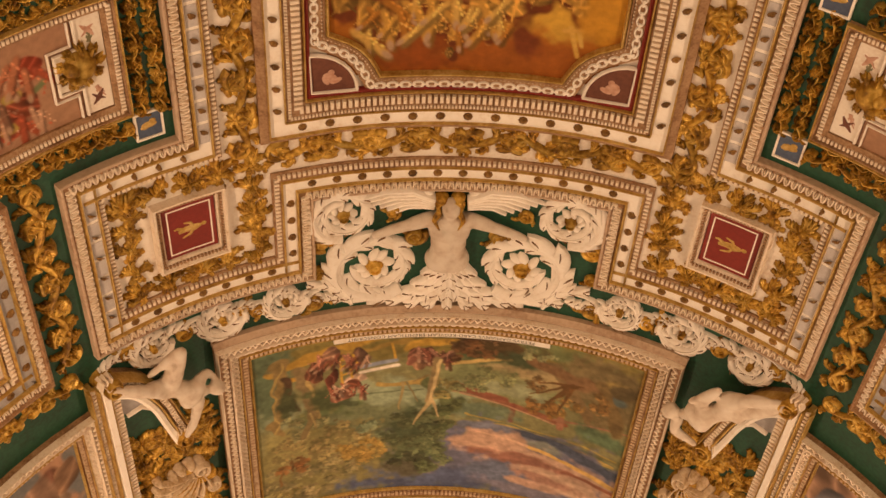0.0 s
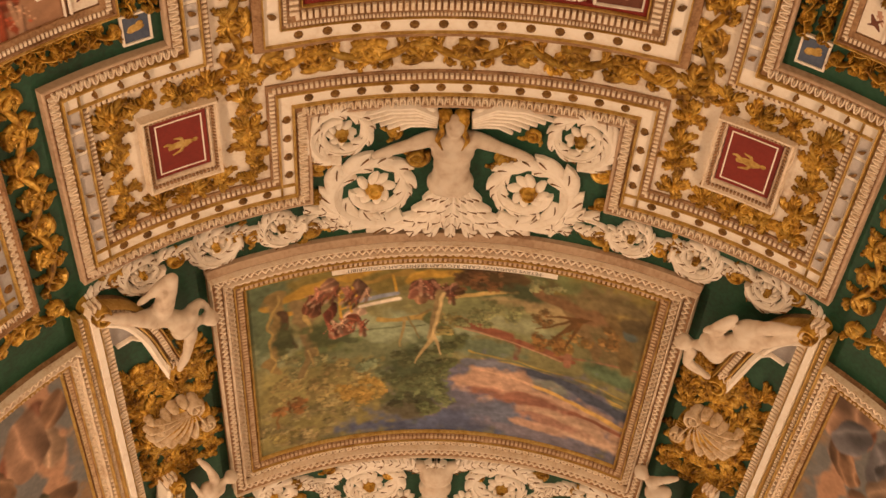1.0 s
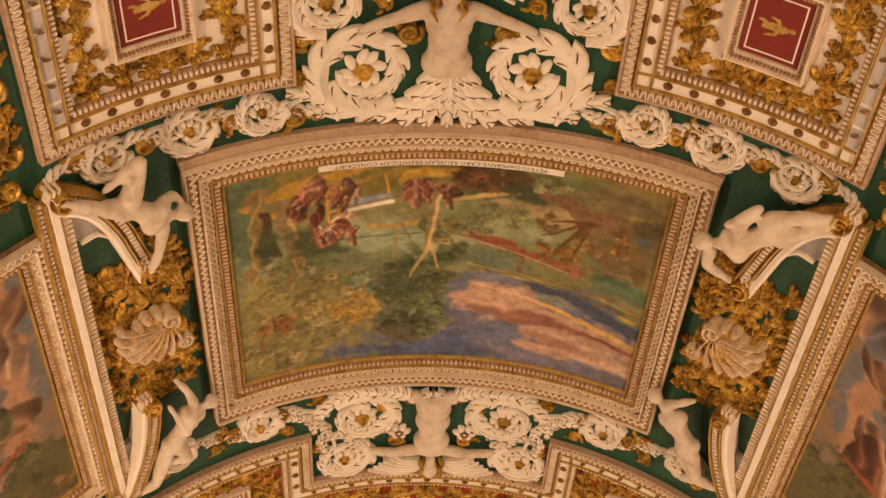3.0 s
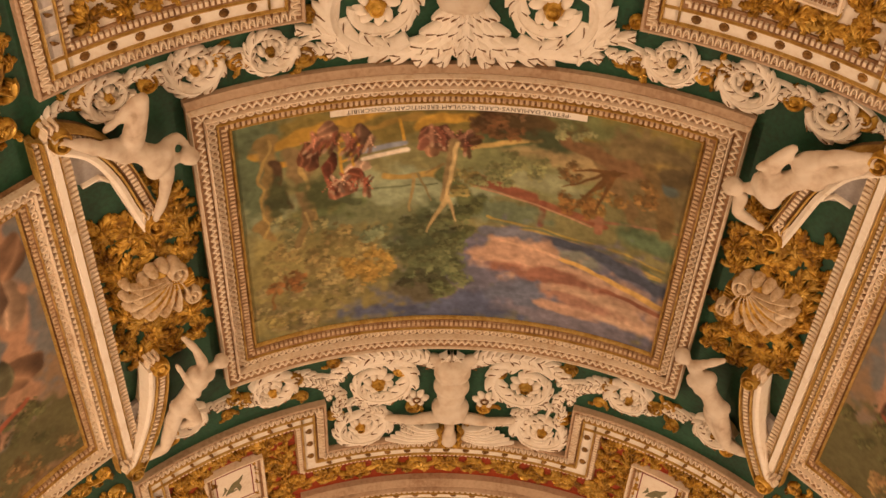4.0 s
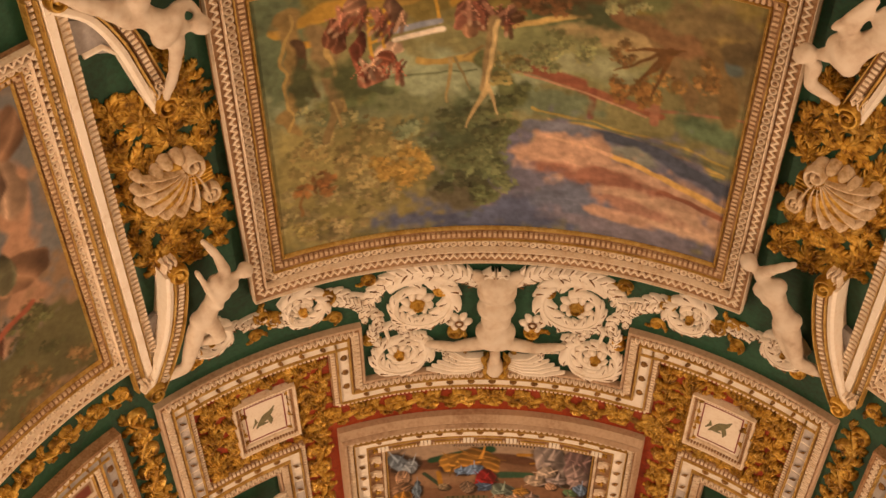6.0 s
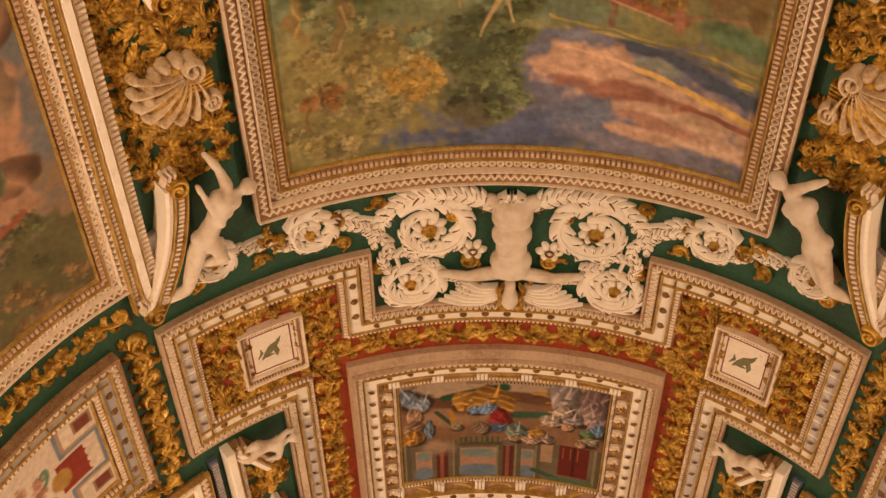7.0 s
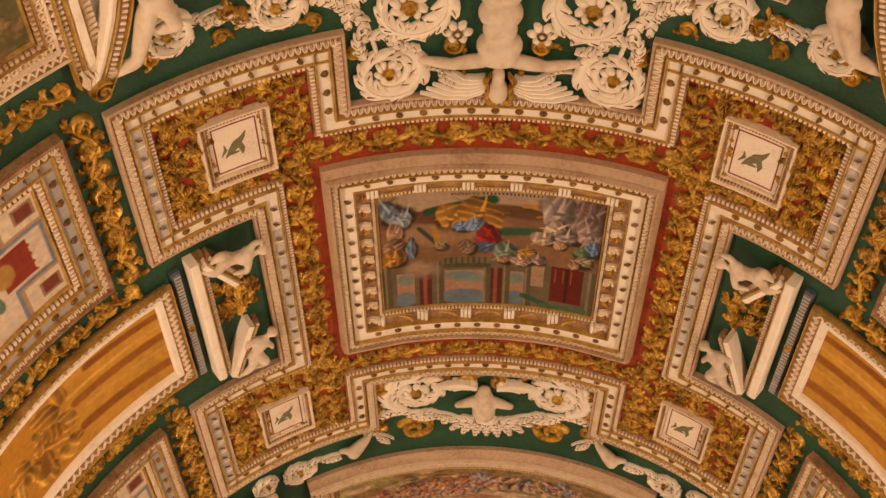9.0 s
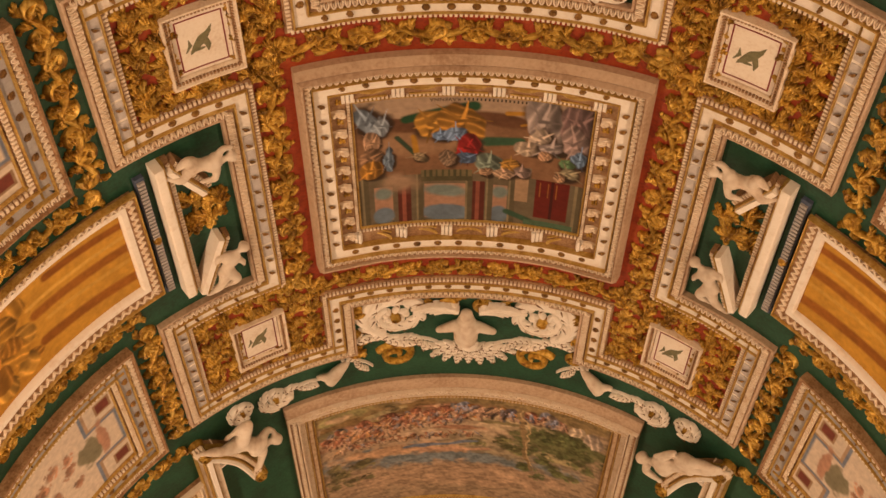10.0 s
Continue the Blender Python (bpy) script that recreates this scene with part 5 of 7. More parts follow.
def grotesque_panel(yc, y0, y1, red):
    """Side panel with a studded frame, a stepped blue outline and painted grotesques on white."""
    w, h = 1.5, y1 - y0 - 0.46
    for side in (-1, 1):
        c = Canvas(w, h, 0.009, (0.62, 0.52, 0.42), 200 + int(yc * 3))
        c.ragged = 0.2
        for u, v in ((0.93, 0.14), (0.93, 0.86)):
            c.box(u - 0.13, v - 0.16, u + 0.13, v + 0.16, (0.40, 0.27, 0.17))
            c.box(u - 0.10, v - 0.12, u + 0.10, v + 0.12, (0.66, 0.56, 0.45))
            c.box(u - 0.045, v - 0.07, u + 0.055, v + 0.07, (0.30, 0.19, 0.11))
            c.box(u - 0.030, v - 0.05, u + 0.040, v + 0.05, (0.17, 0.045, 0.03))
        c.stroke(0.80, 0.0, 0.80, 0.30, 0.016, 0.016, (0.17, 0.20, 0.27), 0)
        c.stroke(0.80, 0.30, 0.99, 0.30, 0.016, 0.016, (0.17, 0.20, 0.27), 0)
        c.stroke(0.80, 0.70, 0.99, 0.70, 0.016, 0.016, (0.17, 0.20, 0.27), 0)
        c.stroke(0.80, 0.70, 0.80, 1.0, 0.016, 0.016, (0.17, 0.20, 0.27), 0)
        c.stroke(0.985, 0.30, 0.985, 0.70, 0.016, 0.016, (0.17, 0.20, 0.27), 0)
        if red:
            c.box(0.76, 0.34, 0.93, 0.66, (0.24, 0.035, 0.02))
            for v in (0.37, 0.45, 0.53, 0.61):
                c.blot(0.935, v, 0.03, 0.05, (0.60, 0.50, 0.40), 0, 0.1, 0.02)
            c.blot(0.77, 0.50, 0.05, 0.10, (0.40, 0.23, 0.06), 0, 0.2, 0.2)
            c.blot(0.70, 0.34, 0.03, 0.10, (0.10, 0.20, 0.14), 20, 0.2, 0.1)
            c.blot(0.70, 0.66, 0.03, 0.10, (0.10, 0.20, 0.14), -20, 0.2, 0.1)
        else:
            c.blot(0.80, 0.50, 0.08, 0.14, (0.22, 0.20, 0.13), 0, 0.3, 0.5)
            c.blot(0.88, 0.50, 0.03, 0.20, (0.40, 0.22, 0.15), 0, 0.3, 0.5)
        c.leaves(0.60, 0.35, 0.16, 0.16, (0.42, 0.22, 0.14), 60, 0.035, 7)
        c.leaves(0.60, 0.68, 0.16, 0.16, (0.42, 0.22, 0.14), 60, 0.035, 8)
        c.leaves(0.35, 0.50, 0.20, 0.35, (0.44, 0.24, 0.15), 90, 0.04, 9)
        if side > 0:
            c.c = c.c[:, ::-1]
        ob = empty("grotesque_panel", at(0, yc), "white panel of painted grotesques in a studded frame", "panel", "grotesque panels")
        edge = 2.60
        x0 = -edge - 0.23 - w if side < 0 else edge + 0.23
        c.panel("painted_panel", ob, x0, yc - y0 - 0.23)
        far = edge + 0.46 + w
        a, b = (-far, -edge) if side < 0 else (edge, far)
        path = [(a, yc - y1), (b, yc - y1), (b, yc - y0), (a, yc - y0)]
        f = Flat()
        f.rail(path, True, [(0, 0), (0, 0.075), (0.016, 0.08), (0.022, 0.06), (0.070, 0.045), (0.072, 0.0)])
        part("egg_bed", f, TAUPE, ob)
        f = Flat()
        eggs(f, path, True, 0.046, 0.050, 0.022, 0.020, 0.048)
        teeth(f, path, True, 0.200, 0.034, 0.016, 0.012, 0.024)
        tagged(part("egg_row", f, CREAM, ob, "rows of cream eggs and teeth"), kind="stuff")
        fillets(ob, path, True, [(0.070, 0.088, 0.03, 0.07), (0.160, 0.178, 0.028, 0.058), (0.226, 0.240, 0.0, 0.03)])
        f = Flat()
        f.rail(path, True, band(0.087, 0.162, 0.042))
        part("grey_band", f, GREYBLUE, ob, "pale grey-blue band with gilt studs")
        f = Flat()
        f.rail(path, True, [(0.177, 0.0), (0.178, 0.038), (0.226, 0.012), (0.228, 0.0)])
        part("inner_bed", f, TAUPE, ob)
        studs(ob, path, True, 0.125, 0.150, 0.042)


grotesque_panel(5.08, 4.38, 5.78, False)
grotesque_panel(9.73, 9.07, 10.40, True)
grotesque_panel(12.84, 12.12, 13.57, False)


def ochre_panel():
    """Golden monochrome fresco between two painted pilasters."""
    yc, y0, y1, w = 11.23, 10.83, 11.63, 1.9
    for side in (-1, 1):
        c = Canvas(w, y1 - y0, 0.009, (0.46, 0.22, 0.025), 300)
        c.ragged = 0.25
        c.blot(0.80, 0.5, 0.25, 0.8, (0.52, 0.27, 0.035), 0, 0.5)
        c.stroke(0.70, 0.12, 1.0, 0.16, 0.035, 0.035, (0.26, 0.09, 0.012), 0.004)
        c.stroke(0.62, 0.40, 1.0, 0.44, 0.045, 0.045, (0.30, 0.11, 0.014), 0.004)
        c.stroke(0.66, 0.54, 1.0, 0.60, 0.020, 0.020, (0.60, 0.34, 0.06), 0.004)
        c.stroke(0.62, 0.74, 1.0, 0.82, 0.050, 0.050, (0.28, 0.10, 0.012), 0.004)
        c.stroke(0.60, 0.28, 1.0, 0.30, 0.018, 0.018, (0.62, 0.36, 0.07), 0.004)
        rng = random.Random(31)
        for k in range(34):
            c.cloth(rng.uniform(0.02, 0.56), rng.uniform(0.05, 0.95), rng.uniform(0.03, 0.06), rng.uniform(0.08, 0.16), rng.choice(((0.62, 0.35, 0.07), (0.52, 0.26, 0.035), (0.44, 0.20, 0.025), (0.56, 0.30, 0.05))), rng.uniform(-60, 60), 3, 300 + k)
        if side > 0:
            c.c = c.c[:, ::-1]
        ob = empty("ochre_fresco", at(0, yc), "golden ochre monochrome fresco in a white zigzag frame", "fresco", "ochre frescoes")
        x0 = -2.36 - w if side < 0 else 2.36
        c.panel("painted_panel", ob, x0, yc - y0)
        a, b = (-2.36 - w, -2.37) if side < 0 else (2.37, 2.36 + w)
        path = [(a, yc - y1 + 0.005), (b, yc - y1 + 0.005), (b, yc - y0 - 0.005), (a, yc - y0 - 0.005)]
        f = Flat()
        f.rail(path, True, [(0.0, 0.0), (-0.002, 0.035), (-0.012, 0.045), (-0.050, 0.045), (-0.052, 0.0)])
        part("white_band", f, STUCCO, ob, "plain white inner border")
        f = Flat()
        f.rail(path, True, [(-0.050, 0.0), (-0.052, 0.040), (-0.115, 0.055), (-0.117, 0.0)])
        part("carved_bed", f, TAUPE, ob)
        f = Flat()
        zigzag(f, path, True, -0.084, 0.030, 0.026, 0.012, 0.046)
        tagged(part("zigzag_row", f, CREAM, ob, "cream zigzag row"), kind="stuff")
        fillets(ob, path, True, [(-0.135, -0.115, 0.03, 0.075)])
    # toothed blue strip and white bar beside it
    ob = empty("niche_bar", at(0, yc), "white bar beside a toothed slate-blue strip", "moulding", "niche bars")
    f = Flat()
    f.slab(-2.215, -2.150, -0.58, 0.60, 0.0, 0.035, 0.004)
    part("blue_strip", f, BLUE, ob, "slate-blue strip")
    f = Flat()
    teeth(f, [(-2.182, 0.58), (-2.182, -0.56)], False, 0.0, 0.034, 0.024, 0.014, 0.033)
    tagged(part("tooth_strip", f, GREYBLUE, ob, "grey teeth"), kind="stuff")
    f = Flat()
    f.slab(-2.105, -2.040, -0.66, 0.66, 0.0, 0.12, 0.010)
    part("shaft", f, STUCCO, ob, "plain white bar")
    f = Flat()
    f.rail([(-2.04, 0.66), (-2.04, -0.66)], False, [(0.0, 0.0), (0.0, 0.105), (0.012, 0.10), (0.022, 0.06), (0.024, 0.0)])
    part("gilt_edge", f, GILTFLAT, ob, "gilt edge")
    f = Flat()
    f.rail([(-2.018, 0.66), (-2.018, -0.66)], False, [(0.0, 0.0), (0.0, 0.075), (0.040, 0.055), (0.042, 0.0)])
    part("toned_bed", f, TAUPE, ob)
    f = Flat()
    teeth(f, [(-1.998, 0.65), (-1.998, -0.65)], False, 0.0, 0.03, 0.014, 0.012, 0.062)
    tagged(part("tooth_edge", f, CREAM, ob, "strip of cream teeth"), kind="stuff")
    f = Flat()
    f.dome(-2.182, 0.0, 0.032, 0.040, 0.05, 0.03)
    part("boss", f, GILT, ob, "gilt boss")
    mirrored(ob, yc)


ochre_panel()


def tile(s, y, half_s, half_y, ground_mat, motif):
    """Small square picture in a proud cream frame."""
    ob = empty("framed_tile", at(s, y), "small painted square in a proud cream frame", "panel", "framed squares")
    path = rect(-half_s + 0.055, half_s - 0.055, -half_y + 0.055, half_y - 0.055)
    f = Flat()
    f.rail(path, True, [(0.0, 0.0), (-0.002, 0.022), (-0.010, 0.030), (-0.014, 0.024), (-0.036, 0.042), (-0.042, 0.055), (-0.054, 0.055), (-0.058, 0.0)])
    part("frame", f, CREAM, ob, "cream moulded frame")
    f = Flat()
    teeth(f, path, True, -0.025, 0.022, 0.009, 0.008, 0.032)
    tagged(part("tooth_row", f, TAUPE, ob), kind="stuff")
    f = Flat()
    f.slab(-half_s + 0.06, half_s - 0.06, -half_y + 0.06, half_y - 0.06, 0.0, 0.012, 0.002)
    field = part("field", f, ground_mat, ob, "painted field")
    inner = rect(-half_s + 0.088, half_s - 0.088, -half_y + 0.088, half_y - 0.088)
    f = Flat()
    f.rail(inner, True, band(-0.004, 0.004, 0.015))
    if motif == "red":
        part("line", f, STUCCO, field, "fine white outline")
        f = Flat()
        f.ribbon([(-0.07, -0.014), (-0.03, -0.002), (0.03, -0.006), (0.065, 0.0)], [0.012, 0.022, 0.026, 0.012], 0.006, 0.012)
        f.ribbon([(0.02, 0.0), (0.005, 0.038), (-0.035, 0.050)], [0.012, 0.010, 0.004], 0.006, 0.012)
        f.ribbon([(0.02, -0.01), (0.0, -0.045), (-0.05, -0.060)], [0.012, 0.010, 0.004], 0.006, 0.012)
        f.ribbon([(-0.04, 0.0), (-0.075, 0.022), (-0.095, 0.018)], [0.014, 0.010, 0.005], 0.006, 0.012)
        f.dome(0.082, 0.004, 0.018, 0.015, 0.006, 0.012)
        part("motif", f, GILTFLAT, field, "ochre painted shape")
    else:
        part("line", f, DEEPRED, field, "fine red outline")
        f = Flat()
        f.ribbon([(-0.075, -0.075), (-0.04, -0.035), (0.005, 0.015), (0.045, 0.055), (0.07, 0.10)], [0.004, 0.024, 0.034, 0.016, 0.003], 0.005, 0.012)
        f.ribbon([(0.02, 0.0), (0.035, -0.045), (0.03, -0.085)], [0.022, 0.018, 0.004], 0.005, 0.012)
        f.ribbon([(-0.10, -0.055), (-0.07, -0.01), (-0.075, 0.035)], [0.004, 0.014, 0.003], 0.004, 0.012)
        f.ribbon([(-0.03, 0.02), (-0.01, 0.0), (0.02, 0.0)], [0.004, 0.014, 0.010], 0.006, 0.012)
        f.dome(0.052, 0.058, 0.012, 0.010, 0.006, 0.012)
        f.dome(-0.03, -0.055, 0.05, 0.012, 0.004, 0.012)
        part("motif", f, MOSSPAINT, field, "dull green painted bird")
    return ob


for side in (-1, 1):
    tile(side * 1.61, 5.155, 0.215, 0.255, DEEPRED, "red")
    tile(side * 1.61, 9.80, 0.225, 0.275, WHITEGROUND, "bird")
    tile(side * 1.64, 12.92, 0.215, 0.28, WHITEGROUND, "bird")

# ---- carved ornament ----


def spiral(r, turns, a0, inner=0.12, n=40, hand=1):
    """Points of a scroll from its outer end to its eye."""
    out = []
    for i in range(n + 1):
        t = i / n
        q = r * (1 - t) ** 0.85 * (1 - inner) + r * inner
        a = a0 + hand * 2 * math.pi * turns * t
        out.append((q * math.cos(a), q * math.sin(a)))
    return out


RIB = []      # while this holds a mesh in the making, leaves also lay their dark brown ribs into it


def leaf(f, x, y, a, size, wide, h, z=0.0, bend=0.6, lobes=3):
    """An acanthus leaf: a curling midrib with paired lobes."""
    pts, ang = [], a
    px, py = x, y
    n = 6
    for i in range(n + 1):
        pts.append((px, py))
        px, py = px + math.cos(ang) * size / n, py + math.sin(ang) * size / n
        ang += bend / n
    f.ribbon(pts, [wide * 0.5 * (1 - 0.75 * i / n) for i in range(n + 1)], [h * (1 - 0.4 * i / n) for i in range(n + 1)], z, 4)
    if RIB:
        RIB[-1].ribbon(pts[1:], [wide * 0.11 * (1 - 0.8 * i / n) for i in range(n)], 0.014, z + h * 0.82, 3)
    for k in range(lobes):
        i = 1 + k * (n - 2) // max(1, lobes)
        bx, by = pts[i]
        d = a + bend * i / n
        for sgn in (-1, 1):
            e = d + sgn * 0.75
            L = wide * (1.25 - 0.22 * k)
            f.ribbon([(bx, by), (bx + L * 0.5 * math.cos(e), by + L * 0.5 * math.sin(e)), (bx + L * math.cos(e - sgn * 0.35), by + L * math.sin(e - sgn * 0.35))],
                     [wide * 0.26, wide * 0.24, wide * 0.04], [h * 0.55, h * 0.75, h * 0.3], z, 3)


def arc_line(x0, y0, x1, y1, sag, n=14):
    """A bowed line between two places."""
    dx, dy = x1 - x0, y1 - y0
    return [(x0 + dx * t - dy * sag * 4 * t * (1 - t), y0 + dy * t + dx * sag * 4 * t * (1 - t)) for t in [i / n for i in range(n + 1)]]


def acanthus(f, vein, pts, wide, h, lobes, z=0.0, one=0, fade=0.25):
    """A broad leaf along a curve, its edge cut into forward-pointing lobes; one = -1 or 1 lays it on one side of the curve only."""
    n = lobes * 5
    L = [0.0]
    for a, b in zip(pts, pts[1:]):
        L.append(L[-1] + math.hypot(b[0] - a[0], b[1] - a[1]))

    def place(t):
        t = max(0.0, min(1.0, t)) * L[-1]
        k = 0
        while k < len(L) - 2 and L[k + 1] < t:
            k += 1
        u = (t - L[k]) / ((L[k + 1] - L[k]) or 1)
        (ax, ay), (bx, by) = pts[k], pts[k + 1]
        q = math.hypot(bx - ax, by - ay) or 1
        return ax + (bx - ax) * u, ay + (by - ay) * u, (bx - ax) / q, (by - ay) / q

    cols = [-1.0, -0.62, -0.30, 0.0, 0.30, 0.62, 1.0]
    if one:
        cols = [0.0, 0.2, 0.45, 0.72, 1.0] if one > 0 else [-1.0, -0.72, -0.45, -0.2, 0.0]
    verts, faces = [], []
    for i in range(n + 1):
        t = i / n
        ph = (t * lobes) % 1.0 if i < n else 1.0
        env = wide * min(1.0, 0.45 + 2.2 * t) * (1 - (1 - fade) * t ** 2.2)
        cut = 1.0 - 0.55 * (1 - ph) ** 2 if ph < 0.8 else 0.45 + 2.2 * (1 - ph)
        for c in cols:
            sweep = abs(c) ** 1.5 * env * (0.25 + 0.55 * ph) / L[-1]
            x, y, dx, dy = place(t + sweep)
            o = c * env * (cut if abs(c) > 0.4 else 1.0)
            furrow = 0.30 * h * abs(c) * math.cos(2 * math.pi * ph)
            top = h * (1 - 0.55 * c * c) - furrow * 0.6 - (0.22 * h if abs(c) < 0.05 and not one else 0)
            verts.append((x - dy * o, y + dx * o, z + max(0.004, top * (1 - 0.35 * t))))
    k = len(cols)
    for i in range(n):
        for j in range(k - 1):
            p = i * k + j
            faces.append((p, p + k, p + k + 1, p + 1))
    # skirts down to the ground close the leaf's edges
    base = len(verts)
    for i in range(n + 1):
        for j in (0, k - 1):
            x, y, q = verts[i * k + j]
            verts.append((x, y, min(q, z * 0.5)))
    for i in range(n):
        faces.append((i * k, base + 2 * i, base + 2 * i + 2, (i + 1) * k))
        faces.append((i * k + k - 1, (i + 1) * k + k - 1, base + 2 * i + 3, base + 2 * i + 1))
    f.add(verts, faces)
    if vein is None:
        return
    # dark brown lines along the creases between the lobes
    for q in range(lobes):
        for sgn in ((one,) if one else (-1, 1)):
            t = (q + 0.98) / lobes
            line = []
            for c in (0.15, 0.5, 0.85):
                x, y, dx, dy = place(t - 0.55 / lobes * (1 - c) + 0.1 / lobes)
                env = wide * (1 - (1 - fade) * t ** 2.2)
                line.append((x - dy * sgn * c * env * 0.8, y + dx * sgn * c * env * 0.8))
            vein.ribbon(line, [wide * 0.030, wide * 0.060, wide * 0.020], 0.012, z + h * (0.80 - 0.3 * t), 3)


def scroll_thing(name, r, hand, turns, a0, seed, label):
    """A white acanthus scroll: leafy outer turn, smooth inner coil, petals and a gilt heart."""
    rng = random.Random(seed)
    ob = empty(name, Matrix.Identity(4), label, "relief", "white scrolls")
    pts = spiral(r * 0.98, turns, a0, 0.42, 52, hand)
    f = Flat()
    f.ribbon(pts, [r * (0.165 - 0.060 * i / 52) for i in range(53)], [0.058 - 0.018 * i / 52 for i in range(53)], 0.0, 6)
    part("stem", f, STUCCO, ob)
    f, vein = Flat(), Flat()
    # leaves sheathing the outer side of the stem, each starting where the last one ends
    for i0, i1, wide, z in ((0, 17, 0.42, 0.002), (10, 27, 0.40, 0.012), (21, 37, 0.32, 0.006), (31, 45, 0.22, 0.004)):
        p = [(x * (1.0 + 0.05 * j / (i1 - i0)), y * (1.0 + 0.05 * j / (i1 - i0))) for j, (x, y) in enumerate(pts[i0:i1 + 1])]
        acanthus(f, vein, p, r * wide * rng.uniform(0.92, 1.08), 0.058, 4, z, -hand)
    # shorter leaves curling into the coil
    for i0, i1, wide in ((2, 16, 0.34), (14, 28, 0.30), (27, 40, 0.20)):
        p = [(x * 0.94, y * 0.94) for x, y in pts[i0:i1 + 1]]
        acanthus(f, vein, p, r * wide, 0.044, 3, 0.002, hand)
    part("foliage", f, STUCCO, ob)
    tagged(part("vein", vein, VEIN, ob, "dark brown lines laid over the relief"), kind="stuff")
    f = Flat()
    for k in range(8):
        a = k * 2 * math.pi / 8 + rng.random() * 0.3
        f.dome(0.29 * r * math.cos(a), 0.29 * r * math.sin(a), r * 0.19, r * 0.105, 0.044, 0.002, 8, 3, a + hand * 0.5)
    flower = part("flower", f, STUCCO, ob)
    f = Flat()
    f.dome(0, 0, r * 0.21, r * 0.18, 0.060, 0.008, 12, 3)
    f.ring(0, 0, r * 0.12, r * 0.035, 0.026, 0.050, 10)
    f.dome(r * 0.13, r * 0.05, r * 0.10, r * 0.07, 0.060, 0.01, 8, 2, 0.5)
    part("gilt_heart", f, GILT, flower, "gilt heart")
    return ob


def scaled(m, k):
    return m @ Matrix.Diagonal((k, k, 1, 1))


SCROLLS = [scroll_thing("stucco_scroll", 0.2, -1, t, a, 5 + i, "white acanthus scroll with gilt flower on green ground") for i, (t, a) in enumerate(((1.35, -0.9), (1.5, -1.6), (1.2, -0.4)))]


def place_scroll(kind, s, y, k, turn=0, flip=False, first=[True, True, True]):
    m = scaled(at(s, y, turn, flip), k)
    if first[kind]:
        first[kind] = False
        SCROLLS[kind].matrix_basis = m
        return SCROLLS[kind]
    a = copy_thing(SCROLLS[kind], Matrix.Identity(4))
    a.matrix_basis = m
    return a


# first green zone, round the winged figure
for side in (-1, 1):
    fl = side > 0
    place_scroll(0, -0.045 + side * 0.465, 5.80, 1.44, 0, fl)
    place_scroll(1, -0.015 + side * 0.690, 5.33, 1.02, 0, fl)
    place_scroll(2, side * 1.08, 5.985, 0.72, -30 * side, fl)
    place_scroll(0, side * 1.49, 5.990, 0.76, -60 * side, fl)
    place_scroll(1, side * 1.95, 5.985, 0.68, -80 * side, fl)
    # second zone
    place_scroll(2, 0.012 + side * 0.520, 9.00, 1.30, 200 * side, fl)
    place_scroll(1, 0.025 + side * 0.670, 9.49, 1.0, -150 * side, fl)
    place_scroll(0, side * 1.26, 8.84, 0.82, 160 * side, fl)
    place_scroll(1, side * 1.88, 8.79, 0.74, 120 * side, fl)
    # third zone
    place_scroll(0, 0.02 + side * 0.585, 13.10, 1.28, 60 * side, fl)
    place_scroll(2, side * 1.62, 13.84, 0.72, -20 * side, fl)
    place_scroll(1, side * 1.92, 13.80, 0.56, -30 * side, fl)


class Pieces(Flat):
    """Keeps every leaf or petal that is laid into it as a mesh of its own."""

    def __init__(self):
        self.v, self.f, self.pieces = [], [], []

    def add(self, verts, faces):
        f = Flat()
        f.add(verts, faces)
        self.pieces.append(f)


def plume(name, s, y, label, build, group="", piece="leaf"):
    f = Pieces()
    RIB.append(Flat())
    build(f)
    ob = empty(name, at(s, y), label, "relief", group)
    for q in f.pieces:
        part(piece, q, STUCCO, ob)
    tagged(part("vein", RIB.pop(), VEIN, ob, "dark brown lines laid over the relief"), kind="stuff")
    return ob


def skirt(f):
    """Acanthus skirt of the winged figure with side branches to the scrolls."""
    v = RIB[-1]
    for sg in (-1, 1):
        for x0, y0, x1, y1, sag, w, z in ((0.08, 0.20, 0.40, -0.17, -0.20, 0.085, 0.02), (0.06, 0.20, 0.27, -0.20, -0.15, 0.080, 0.034), (0.03, 0.20, 0.14, -0.21, -0.10, 0.070, 0.046),
                                          (0.34, -0.16, 0.74, -0.13, 0.16, 0.060, 0.0), (0.62, -0.16, 0.90, 0.06, 0.18, 0.055, 0.004)):
            acanthus(f, v, arc_line(sg * x0, y0, sg * x1, y1, sg * sag), w * 1.15, 0.055, 4, z, 0, 0.45)
    acanthus(f, v, arc_line(0, 0.16, 0, -0.21, 0.0), 0.066, 0.055, 4, 0.055, 0, 0.45)


plume("acanthus_skirt", -0.035, 5.96, "white acanthus skirt under the winged figure", skirt)


